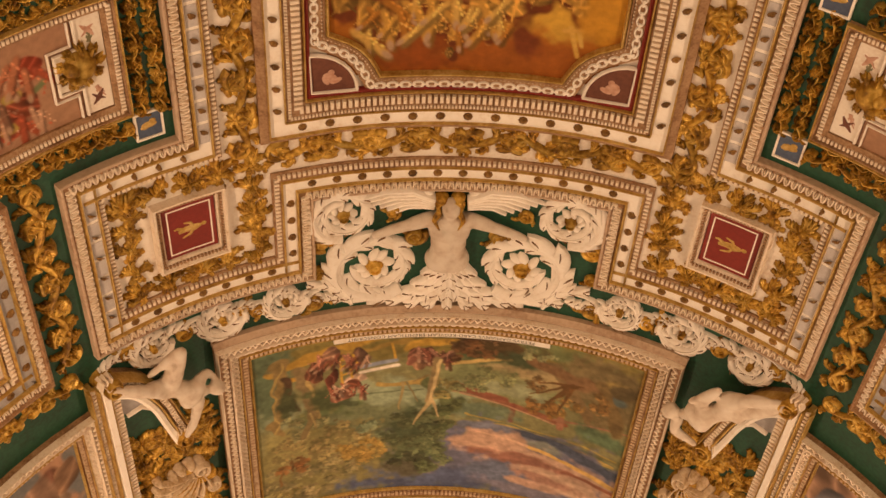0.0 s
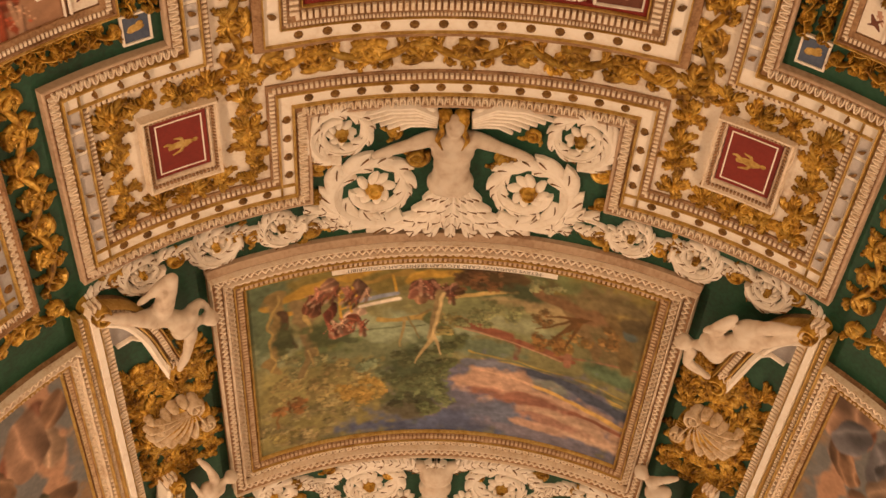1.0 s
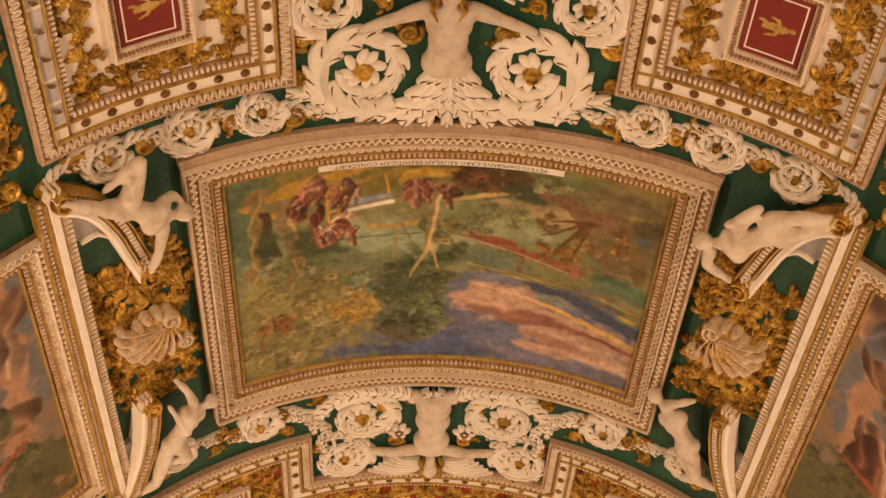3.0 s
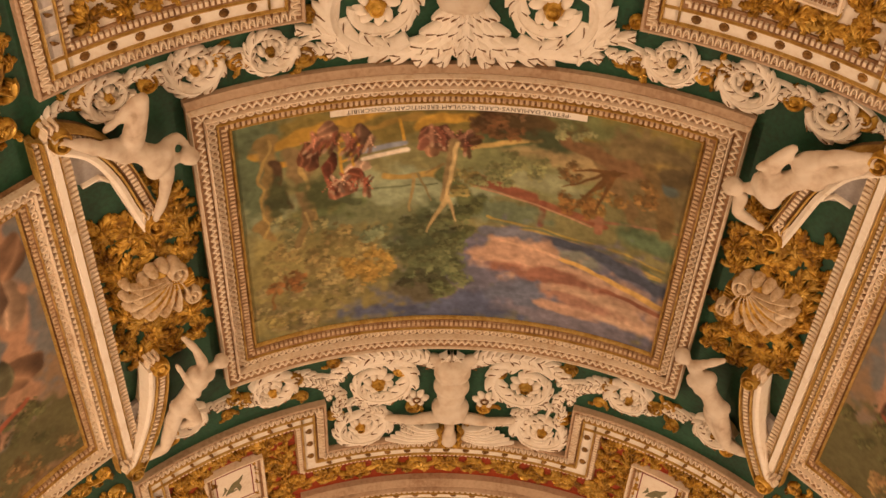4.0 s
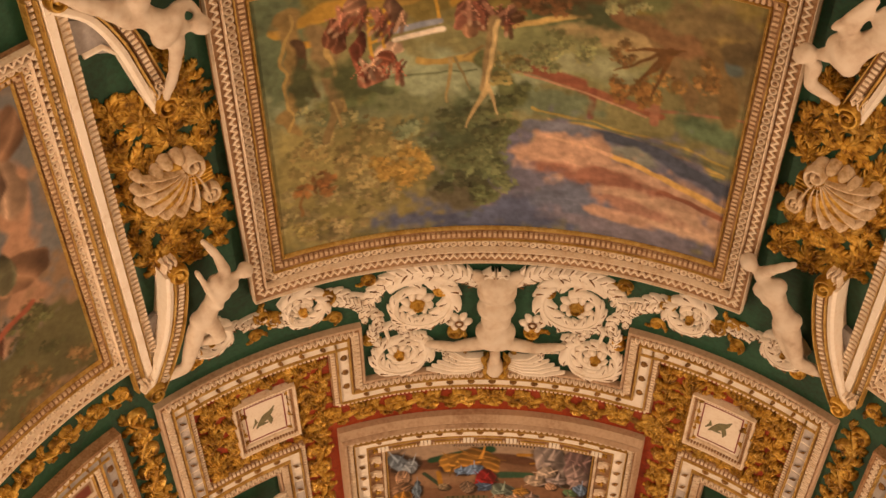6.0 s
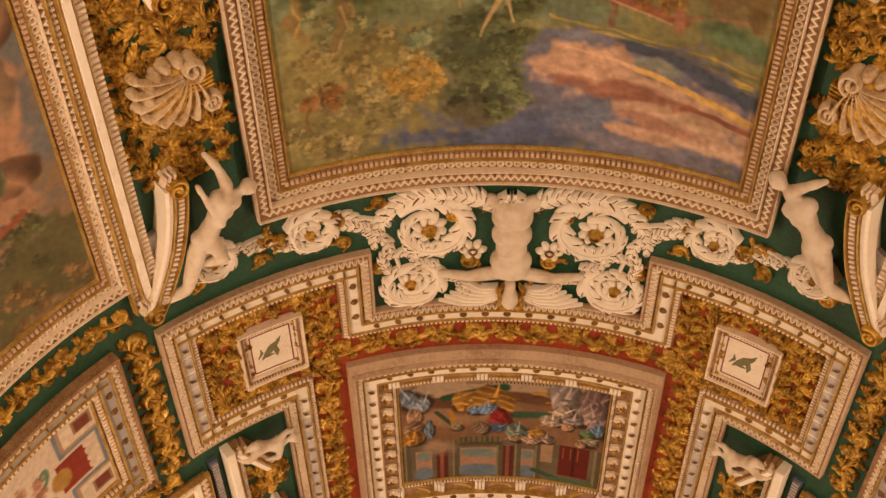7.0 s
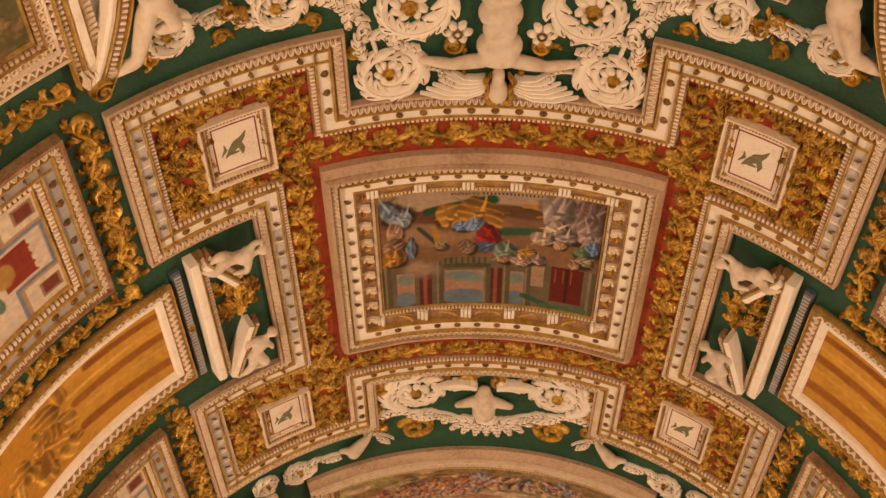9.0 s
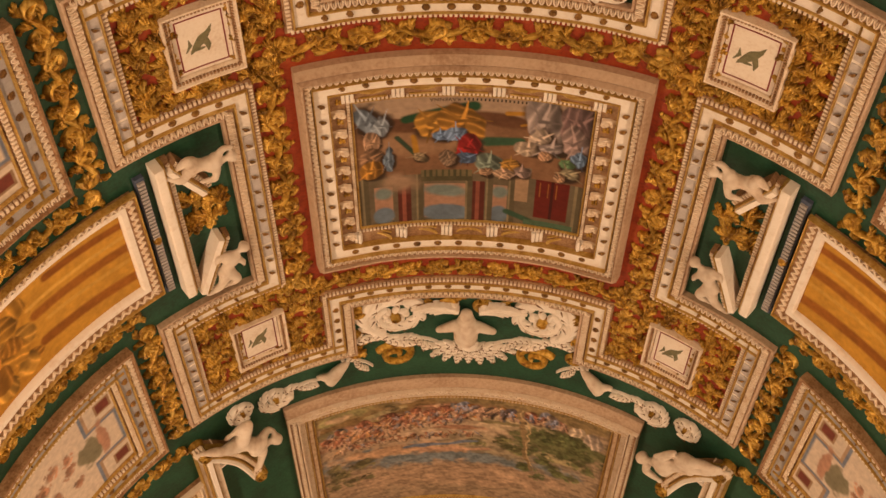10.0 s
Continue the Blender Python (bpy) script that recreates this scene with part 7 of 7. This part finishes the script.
def shell(side, s, y):
    ob = empty("stucco_shell", at(s, y, 0, side > 0), "large scallop shell with cream ribs and gilt grooves", "relief", "scallop shells")
    hx, hy = 0.08, 0.12
    f = Flat()
    f.dome(0.0, 0.0, 0.21, 0.20, 0.115, 0.0, 18, 5, 0.5)
    part("body", f, GILT, ob, "gilt grooves behind the ribs")
    for k in range(8):
        a = math.radians(168 + 17 * k)
        L = 0.33 - 0.012 * abs(k - 3.5)
        pts = [(hx + L * t * math.cos(a + 0.25 * (1 - t)), hy + L * t * math.sin(a + 0.25 * (1 - t))) for t in (0.12, 0.35, 0.6, 0.85, 1.0)]
        f = Flat()
        f.ribbon(pts, [0.005, 0.009, 0.013, 0.017, 0.017], [0.04, 0.05, 0.055, 0.05, 0.04], 0.075, 5)
        f.dome(pts[-1][0], pts[-1][1], 0.033, 0.030, 0.085, 0.03, 9, 3)
        part("rib", f, SHELLWORK, ob)
    f = Flat()
    for k in range(6):
        a = math.radians(60 + 24 * k)
        f.dome(0.02 + 0.17 * math.cos(a), 0.03 + 0.16 * math.sin(a), 0.042, 0.040, 0.10, 0.02, 9, 3)
    part("rim", f, SHELLWORK, ob, "scalloped cream rim")
    for x0, y0, r, a, hand in ((0.10, 0.13, 0.065, -1.5, 1), (0.17, -0.10, 0.055, 1.5, -1)):
        f = Flat()
        f.ribbon([(x0 + x, y0 + y) for x, y in spiral(r, 1.4, a, 0.15, 24, hand)], 0.016, 0.05, 0.08)
        f.dome(x0, y0, r, r, 0.085, 0.0, 12, 3)
        part("volute", f, SHELLWORK, ob, "coiled cream volute")
    f = Flat()
    for k in range(4):
        f.ribbon([(0.06, 0.02 + 0.025 * k), (0.13, 0.005 + 0.025 * k), (0.20, 0.02 + 0.025 * k)], 0.012, 0.05, 0.07)
    part("gilt_band", f, GILT, ob, "gilt bands beside the hinge")


for side in (-1, 1):
    shell(side, side * 1.885, 7.45)


def volute_arm(name, side, yc, pts, flare, label):
    """A curved pediment arm: white side, gilt face and coiled ends."""
    ob = empty(name, at(0, yc, 0, side > 0), label, "moulding", "pediment arms")
    pts = near(pts, yc)
    dense = []
    for i in range(len(pts) - 1):
        p0, p1, p2, p3 = pts[max(0, i - 1)], pts[i], pts[i + 1], pts[min(len(pts) - 1, i + 2)]
        for t in (0, 0.25, 0.5, 0.75):
            dense.append(tuple(0.5 * (2 * p1[k] + (p2[k] - p0[k]) * t + (2 * p0[k] - 5 * p1[k] + 4 * p2[k] - p3[k]) * t * t + (3 * p1[k] - p0[k] - 3 * p2[k] + p3[k]) * t ** 3) for k in (0, 1)))
    dense.append(pts[-1])
    f = Flat()
    f.rail(dense, False, [(-0.075, 0.0), (-0.075, 0.14), (-0.055, 0.15), (-0.030, 0.14), (-0.028, 0.0)])
    part("white_face", f, STUCCO, ob, "white outer face")
    fillets(ob, dense, False, [(-0.032, 0.0, 0.06, 0.15), (0.052, 0.072, 0.06, 0.15)])
    f = Flat()
    f.rail(dense, False, [(-0.002, 0.0), (0.0, 0.12), (0.054, 0.12), (0.056, 0.0)])
    part("toothed_bed", f, TAUPE, ob)
    f = Flat()
    teeth(f, dense, False, 0.026, 0.030, 0.018, 0.012, 0.118)
    tagged(part("tooth_row", f, CREAM, ob), kind="stuff")
    for i, (x, y) in enumerate((dense[0], dense[-1])):
        f = Flat()
        f.ribbon([(x + a, y + b) for a, b in spiral(0.065, 1.6, 0.6 if i else 2.2, 0.12, 26, 1 if i else -1)], 0.018, 0.055, 0.12)
        f.dome(x, y, 0.075, 0.075, 0.13, 0.0, 14, 3)
        f.dome(x, y, 0.022, 0.022, 0.05, 0.13)
        q = part("volute", f, GILT, ob, "coiled gilt volute")
        f = Flat()
        for k in range(3):
            f.ribbon([(x - 0.07 + 0.03 * k, y + 0.05), (x - 0.05 + 0.03 * k, y + 0.10), (x - 0.07 + 0.03 * k, y + 0.14)], 0.013, 0.05, 0.10)
        part("leaf", f, CREAM, q, "cream leaf cap")
    # grey wedge of plaster between the arm and the long bar
    f = Flat()
    x, y = dense[len(dense) // 2]
    f.slab(-0.09, 0.09, -0.20, 0.20, 0.0, 0.045, 0.01, flare, x - 0.10, y)
    part("back_wedge", f, GREYBLUE, ob, "grey plaster behind the arm")
    f = Flat()
    f.ribbon([(x - 0.03, y - 0.12), (x - 0.10, y - 0.05), (x - 0.20, y - 0.06)], 0.014, 0.03, 0.045)
    part("web", f, STUCCO, ob)


UP_ARM = [(-2.29, 6.03), (-2.12, 6.16), (-2.00, 6.38), (-1.93, 6.62), (-1.87, 6.84)]
LOW_ARM = [(-2.02, 8.00), (-2.05, 8.20), (-2.12, 8.45), (-2.24, 8.70), (-2.33, 8.84)]
E_ARM = [(-2.36, 13.90), (-2.20, 14.08), (-2.06, 14.30), (-1.98, 14.52), (-1.92, 14.74)]
for side in (-1, 1):
    volute_arm("pediment_arm", side, 7.4, UP_ARM, 1.2, "curved white and gilt pediment arm with volutes")
    volute_arm("pediment_arm", side, 7.4, LOW_ARM, -1.2, "curved white and gilt pediment arm with volutes")
    volute_arm("pediment_arm", side, 14.5, E_ARM, 1.2, "curved white and gilt pediment arm with volutes")


def slant(side, p, q):
    """A straight half of a small broken pediment in the niche."""
    yc = 11.23
    ob = empty("niche_gable", at(0, yc, 0, side > 0), "short slanted white and gilt gable piece", "moulding", "niche gables")
    line = near([p, q], yc)
    f = Flat()
    f.rail(line, False, [(-0.045, 0.0), (-0.045, 0.12), (-0.008, 0.13), (0.0, 0.11), (0.0, 0.0)])
    part("white_face", f, STUCCO, ob)
    fillets(ob, line, False, [(-0.002, 0.016, 0.06, 0.13)])
    f = Flat()
    f.rail(line, False, [(0.014, 0.0), (0.015, 0.095), (0.055, 0.08), (0.057, 0.0)])
    part("toothed_bed", f, TAUPE, ob)
    f = Flat()
    teeth(f, line, False, 0.036, 0.028, 0.014, 0.012, 0.085)
    tagged(part("tooth_row", f, CREAM, ob), kind="stuff")


for side in (-1, 1):
    slant(side, (-1.99, 10.60), (-1.80, 10.93))
    slant(side, (-1.76, 11.46), (-1.97, 11.93))

# ---- statues: each one plain stucco mesh ----


def unit_ball():
    bm = bmesh.new()
    bmesh.ops.create_icosphere(bm, subdivisions=2, radius=1)
    bm.verts.ensure_lookup_table()
    v = np.array([tuple(p.co) for p in bm.verts])
    f = np.array([[p.index for p in q.verts] for q in bm.faces])
    bm.free()
    return v, f


BALL_V, BALL_F = unit_ball()


def statue(name, m, limbs, label, group="", voxel=0.013, mat=None):
    """Tapered limbs (x, y, z, r to x, y, z, r) fused into one smooth body."""
    balls, rows = [], []
    for x0, y0, z0, r0, x1, y1, z1, r1 in limbs:
        L = math.dist((x0, y0, z0), (x1, y1, z1))
        k = max(1, int(L / (0.35 * min(r0, r1))))
        for i in range(k + 1):
            t = i / k
            q = (r0 + (r1 - r0) * t) * (1 + 0.10 * math.sin(math.pi * t))
            rows.append(BALL_F + len(balls) * len(BALL_V))
            balls.append(BALL_V * q + np.array((x0 + (x1 - x0) * t, y0 + (y1 - y0) * t, z0 + (z1 - z0) * t)))
    v = np.concatenate(balls)
    a, r = v[:, 0] / VR, VR - v[:, 2]
    me = bpy.data.meshes.new(name)
    me.from_pydata(np.stack([r * np.sin(a), v[:, 1], VR - r * np.cos(a)], 1).tolist(), [], np.concatenate(rows).tolist())
    me.materials.append(mat or STATUE)
    ob = new(name, me)
    ob.matrix_basis = m
    re = ob.modifiers.new("fuse", "REMESH")
    re.mode, re.voxel_size, re.use_smooth_shade = "VOXEL", voxel, True
    sm = ob.modifiers.new("soften", "SMOOTH")
    sm.factor, sm.iterations = 0.5, 3
    return tagged(ob, label, "statue", group)


def figure(pelvis, chest, head, arms, legs, k=1.0):
    """A figure from its joints (x, y, z): hips, waist, ribs and shoulders, then limbs swelling at muscle and joint."""
    def limb(a, ra, b, rb):
        return (*a, ra * k, *b, rb * k)

    def mix(a, b, t, lift=0.0):
        return tuple(p + (q - p) * t + (lift if i == 2 else 0.0) for i, (p, q) in enumerate(zip(a, b)))

    ax, ay = chest[0] - pelvis[0], chest[1] - pelvis[1]
    q = math.hypot(ax, ay) or 1
    nx, ny = -ay / q, ax / q

    def beside(p, o, lift=0.0):
        return (p[0] + nx * o * k, p[1] + ny * o * k, p[2] + lift * k)

    waist = mix(pelvis, chest, 0.45)
    out = [limb(beside(pelvis, -0.040), 0.064, beside(pelvis, 0.040), 0.064), limb(pelvis, 0.068, waist, 0.060), limb(waist, 0.060, chest, 0.074),
           limb(beside(chest, -0.055), 0.062, beside(chest, 0.055), 0.062), limb(beside(mix(waist, chest, 0.6), -0.030, 0.02), 0.052, beside(mix(waist, chest, 0.6), 0.030, 0.02), 0.052),
           limb(beside(chest, -0.038, 0.030), 0.040, beside(chest, -0.036, 0.030), 0.038), limb(beside(chest, 0.038, 0.030), 0.040, beside(chest, 0.036, 0.030), 0.038)]
    neck = mix(chest, head, 0.55)
    out += [limb(mix(chest, head, 0.30), 0.040, neck, 0.032), limb(mix(chest, head, 0.92), 0.050, mix(chest, head, 1.08), 0.046), limb(mix(chest, head, 1.0, -0.012), 0.052, mix(chest, head, 1.02, 0.014), 0.044)]
    for sh, el, ha in arms:
        out += [limb(sh, 0.042, mix(sh, el, 0.45), 0.037), limb(mix(sh, el, 0.45), 0.037, el, 0.027), limb(el, 0.028, mix(el, ha, 0.35), 0.031), limb(mix(el, ha, 0.35), 0.031, mix(el, ha, 0.85), 0.020), limb(mix(el, ha, 0.88), 0.022, mix(el, ha, 1.06), 0.021)]
    for hi, kn, fo, toe in legs:
        out += [limb(hi, 0.062, mix(hi, kn, 0.45), 0.057), limb(mix(hi, kn, 0.45), 0.057, kn, 0.037), limb(kn, 0.039, mix(kn, fo, 0.35), 0.042), limb(mix(kn, fo, 0.35), 0.042, mix(kn, fo, 0.9), 0.023), limb(fo, 0.024, toe, 0.018)]
    return out


# seated figures on the upper pediment arms (anchor s 1.84, Y 6.33; x towards the crown line)
UPPER = figure((-0.10, 0.10, 0.15), (0.04, -0.03, 0.19), (0.215, -0.075, 0.19),
               [((0.075, -0.11, 0.20), (0.015, -0.27, 0.22), (-0.035, -0.41, 0.19)), ((0.10, 0.03, 0.17), (0.17, 0.03, 0.13), (0.22, -0.03, 0.13))],
               [((-0.08, 0.14, 0.17), (0.00, 0.41, 0.21), (-0.15, 0.27, 0.14), (-0.20, 0.24, 0.13)), ((-0.13, 0.09, 0.15), (-0.27, 0.20, 0.19), (-0.43, 0.31, 0.16), (-0.48, 0.33, 0.15))], 0.98)
# the other one leans over, one arm doubled back under its head
UPPER_R = figure((-0.14, 0.07, 0.16), (0.07, -0.14, 0.19), (0.26, -0.21, 0.19),
                 [((0.20, -0.27, 0.18), (0.20, -0.36, 0.20), (0.05, -0.42, 0.18)), ((0.09, -0.02, 0.19), (-0.01, 0.21, 0.22), (0.13, 0.03, 0.23))],
                 [((-0.07, 0.10, 0.17), (-0.19, 0.23, 0.20), (-0.36, 0.31, 0.16), (-0.40, 0.33, 0.15)), ((-0.15, 0.06, 0.15), (-0.27, 0.15, 0.17), (-0.44, 0.31, 0.14), (-0.48, 0.34, 0.13))], 1.02)
SEATED = "pale stucco figure seated on a gilt pediment arm"
statue("seated_statue", at(-1.84, 6.33), UPPER, SEATED, "spandrel statues", 0.011)
statue("seated_statue", at(1.84, 6.33, 0, True), UPPER_R, SEATED, "spandrel statues", 0.011)
# leaning figures at the lower arms (anchor s 1.85, Y 8.30)
LOWER = figure((-0.08, -0.13, 0.16), (0.08, 0.12, 0.18), (0.235, 0.14, 0.17),
               [((0.11, 0.20, 0.17), (0.08, 0.34, 0.16), (0.03, 0.44, 0.13)), ((0.02, 0.09, 0.19), (0.02, -0.01, 0.22), (-0.06, 0.27, 0.18))],
               [((-0.05, -0.15, 0.17), (0.00, -0.30, 0.19), (-0.13, -0.34, 0.13), (-0.17, -0.35, 0.12)), ((-0.13, -0.18, 0.15), (-0.25, -0.46, 0.15), (-0.46, -0.53, 0.08), (-0.52, -0.55, 0.06))], 0.90)
LOWER_R = figure((-0.02, -0.12, 0.16), (0.13, 0.09, 0.17), (0.30, 0.20, 0.15),
                 [((0.21, 0.16, 0.16), (0.12, 0.26, 0.17), (0.04, 0.32, 0.15)), ((0.17, 0.06, 0.14), (0.21, 0.00, 0.12), (0.23, -0.04, 0.10))],
                 [((-0.05, -0.16, 0.16), (-0.15, -0.40, 0.16), (-0.33, -0.46, 0.09), (-0.38, -0.48, 0.08)), ((0.01, -0.18, 0.15), (-0.09, -0.40, 0.13), (-0.22, -0.47, 0.08), (-0.27, -0.49, 0.07))], 0.95)
STANDING = "pale stucco figure leaning against a gilt pediment arm"
statue("leaning_statue", at(-1.85, 8.30), LOWER, STANDING, "spandrel statues", 0.011)
statue("leaning_statue", at(1.85, 8.26, 0, True), LOWER_R, STANDING, "spandrel statues", 0.011)
NICHE = figure((-0.12, 0.03, 0.11), (0.02, 0.0, 0.13), (0.14, 0.0, 0.13), [((0.03, -0.05, 0.13), (0.0, -0.11, 0.16), (-0.08, -0.12, 0.13)), ((0.04, 0.04, 0.13), (0.09, 0.08, 0.12), (0.15, 0.06, 0.11))],
               [((-0.12, 0.05, 0.12), (-0.15, 0.14, 0.15), (-0.22, 0.06, 0.11), (-0.25, 0.05, 0.10)), ((-0.13, 0.01, 0.10), (-0.21, -0.03, 0.13), (-0.28, 0.0, 0.10), (-0.31, 0.01, 0.09))], 0.68)
NICHE2 = figure((-0.05, -0.15, 0.12), (0.0, -0.02, 0.12), (0.11, 0.03, 0.12), [((-0.03, 0.02, 0.12), (-0.09, 0.05, 0.14), (-0.11, -0.02, 0.12)), ((0.04, -0.05, 0.13), (0.08, -0.11, 0.12), (0.09, -0.18, 0.10))],
                [((-0.06, -0.18, 0.12), (-0.10, -0.27, 0.12), (-0.18, -0.35, 0.09), (-0.21, -0.36, 0.08)), ((-0.03, -0.18, 0.12), (0.02, -0.25, 0.14), (-0.06, -0.33, 0.10), (-0.09, -0.34, 0.09))], 0.68)
for side in (-1, 1):
    statue("seated_statue", at(side * 1.94, 14.10, 0, side > 0), UPPER if side < 0 else UPPER_R, SEATED, "spandrel statues", 0.012)
    # small ones in the niches
    statue("niche_statue", at(side * 1.74, 10.68, 0, side > 0), NICHE, "small pale stucco figure reclining in a green niche", "niche statues", 0.009)
    statue("niche_statue", at(side * 1.75, 11.64, 0, side > 0), NICHE2, "small pale stucco figure seated in a green niche", "niche statues", 0.009)

# winged half figure among the scrolls (anchor Y 5.55)
ANGEL = [
    (-0.085, 0.13, 0.03, 0.070, 0.085, 0.13, 0.03, 0.070), (-0.05, 0.06, 0.04, 0.082, 0.05, 0.06, 0.04, 0.082), (-0.035, -0.04, 0.04, 0.080, 0.035, -0.04, 0.04, 0.080), (-0.035, -0.12, 0.04, 0.082, 0.035, -0.12, 0.04, 0.082),
    (-0.055, -0.20, 0.03, 0.090, 0.055, -0.20, 0.03, 0.090), (0.0, -0.13, 0.06, 0.075, 0.0, -0.17, 0.06, 0.075), (-0.055, 0.085, 0.085, 0.044, -0.055, 0.075, 0.085, 0.044), (0.055, 0.085, 0.085, 0.044, 0.055, 0.075, 0.085, 0.044),
    (0.0, 0.18, 0.06, 0.042, 0.0, 0.24, 0.07, 0.038), (0.0, 0.27, 0.08, 0.060, 0.0, 0.31, 0.08, 0.052),
    (-0.12, 0.16, 0.04, 0.048, -0.27, 0.12, 0.06, 0.036), (-0.27, 0.12, 0.06, 0.036, -0.46, 0.05, 0.05, 0.024),
    (0.12, 0.16, 0.04, 0.048, 0.27, 0.12, 0.06, 0.036), (0.27, 0.12, 0.06, 0.036, 0.46, 0.05, 0.05, 0.024),
]
for y, turn in ((5.27, 0), (9.66, 180)):
    f = Flat()
    for sg in (-1, 1):
        f.ribbon([(sg * 0.03, 0.07), (sg * 0.075, 0.03), (sg * 0.06, -0.04), (sg * 0.09, -0.10), (sg * 0.05, -0.17)], [0.012, 0.020, 0.018, 0.016, 0.006], 0.05, 0.06, 5)
        f.dome(sg * 0.05, 0.06, 0.045, 0.035, 0.08, 0.03)
    ob = new("gilt_locks", f.mesh("gilt_locks", GILT))
    ob.matrix_basis = at(-0.065 if turn == 0 else 0.02, y, turn)
    tagged(ob, "gilt locks beside a white stucco head", "relief", "gilt locks")
statue("winged_relief", at(-0.055, 5.55), ANGEL, "white stucco winged half figure among scrolls", "relief figures", 0.011)
# second figure, turned to the far end (anchor Y 9.15)
TORSO = [
    (-0.05, 0.32, 0.04, 0.085, 0.05, 0.32, 0.04, 0.085), (-0.04, 0.26, 0.04, 0.095, 0.04, 0.26, 0.04, 0.095), (-0.045, 0.10, 0.04, 0.088, 0.045, 0.10, 0.04, 0.088), (-0.025, -0.02, 0.04, 0.080, 0.025, -0.02, 0.04, 0.080), (-0.05, -0.15, 0.04, 0.090, 0.05, -0.15, 0.04, 0.090), (-0.05, -0.22, 0.06, 0.070, 0.05, -0.22, 0.06, 0.070),
    (0.0, -0.34, 0.07, 0.040, 0.0, -0.40, 0.07, 0.040), (0.0, -0.47, 0.07, 0.066, 0.0, -0.52, 0.07, 0.060),
    (-0.06, 0.34, 0.03, 0.05, -0.14, 0.40, 0.03, 0.04), (0.06, 0.34, 0.03, 0.05, 0.14, 0.40, 0.03, 0.04),
    (-0.10, -0.26, 0.05, 0.048, -0.28, -0.28, 0.06, 0.036), (-0.28, -0.28, 0.06, 0.036, -0.46, -0.24, 0.05, 0.026),
    (0.10, -0.26, 0.05, 0.048, 0.28, -0.28, 0.06, 0.036), (0.28, -0.28, 0.06, 0.036, 0.46, -0.24, 0.05, 0.026),
]
statue("winged_relief", at(0.01, 9.15), TORSO, "white stucco winged half figure among scrolls", "relief figures", 0.011)
# third: wings and shoulders over the fan (anchor Y 13.25)
EAGLE = [(0.0, 0.05, 0.05, 0.075, 0.0, -0.16, 0.06, 0.105), (0.0, 0.12, 0.06, 0.060, 0.0, 0.15, 0.06, 0.055), (0.0, -0.16, 0.05, 0.10, 0.0, -0.28, 0.04, 0.05)]
for sg in (-1, 1):
    EAGLE.append((sg * 0.07, -0.02, 0.05, 0.05, sg * 0.22, -0.10, 0.04, 0.03))
statue("winged_relief", at(0.0, 13.22), EAGLE, "white stucco winged bust over an acanthus fan", "relief figures", 0.011)
for side in (-1, 1):
    DOLPHIN = [(0.0, -0.08, 0.05, 0.020, 0.0, 0.02, 0.07, 0.06), (0.0, 0.02, 0.07, 0.06, 0.09, 0.12, 0.06, 0.045), (0.09, 0.12, 0.06, 0.045, 0.16, 0.16, 0.04, 0.02), (-0.02, 0.04, 0.06, 0.04, -0.10, 0.06, 0.04, 0.02), (0.0, -0.08, 0.05, 0.02, 0.01, -0.16, 0.03, 0.012)]
    statue("dolphin_relief", at(side * 1.14, 13.80, 0, side > 0), DOLPHIN, "white stucco dolphin on green ground", "dolphins", 0.010)
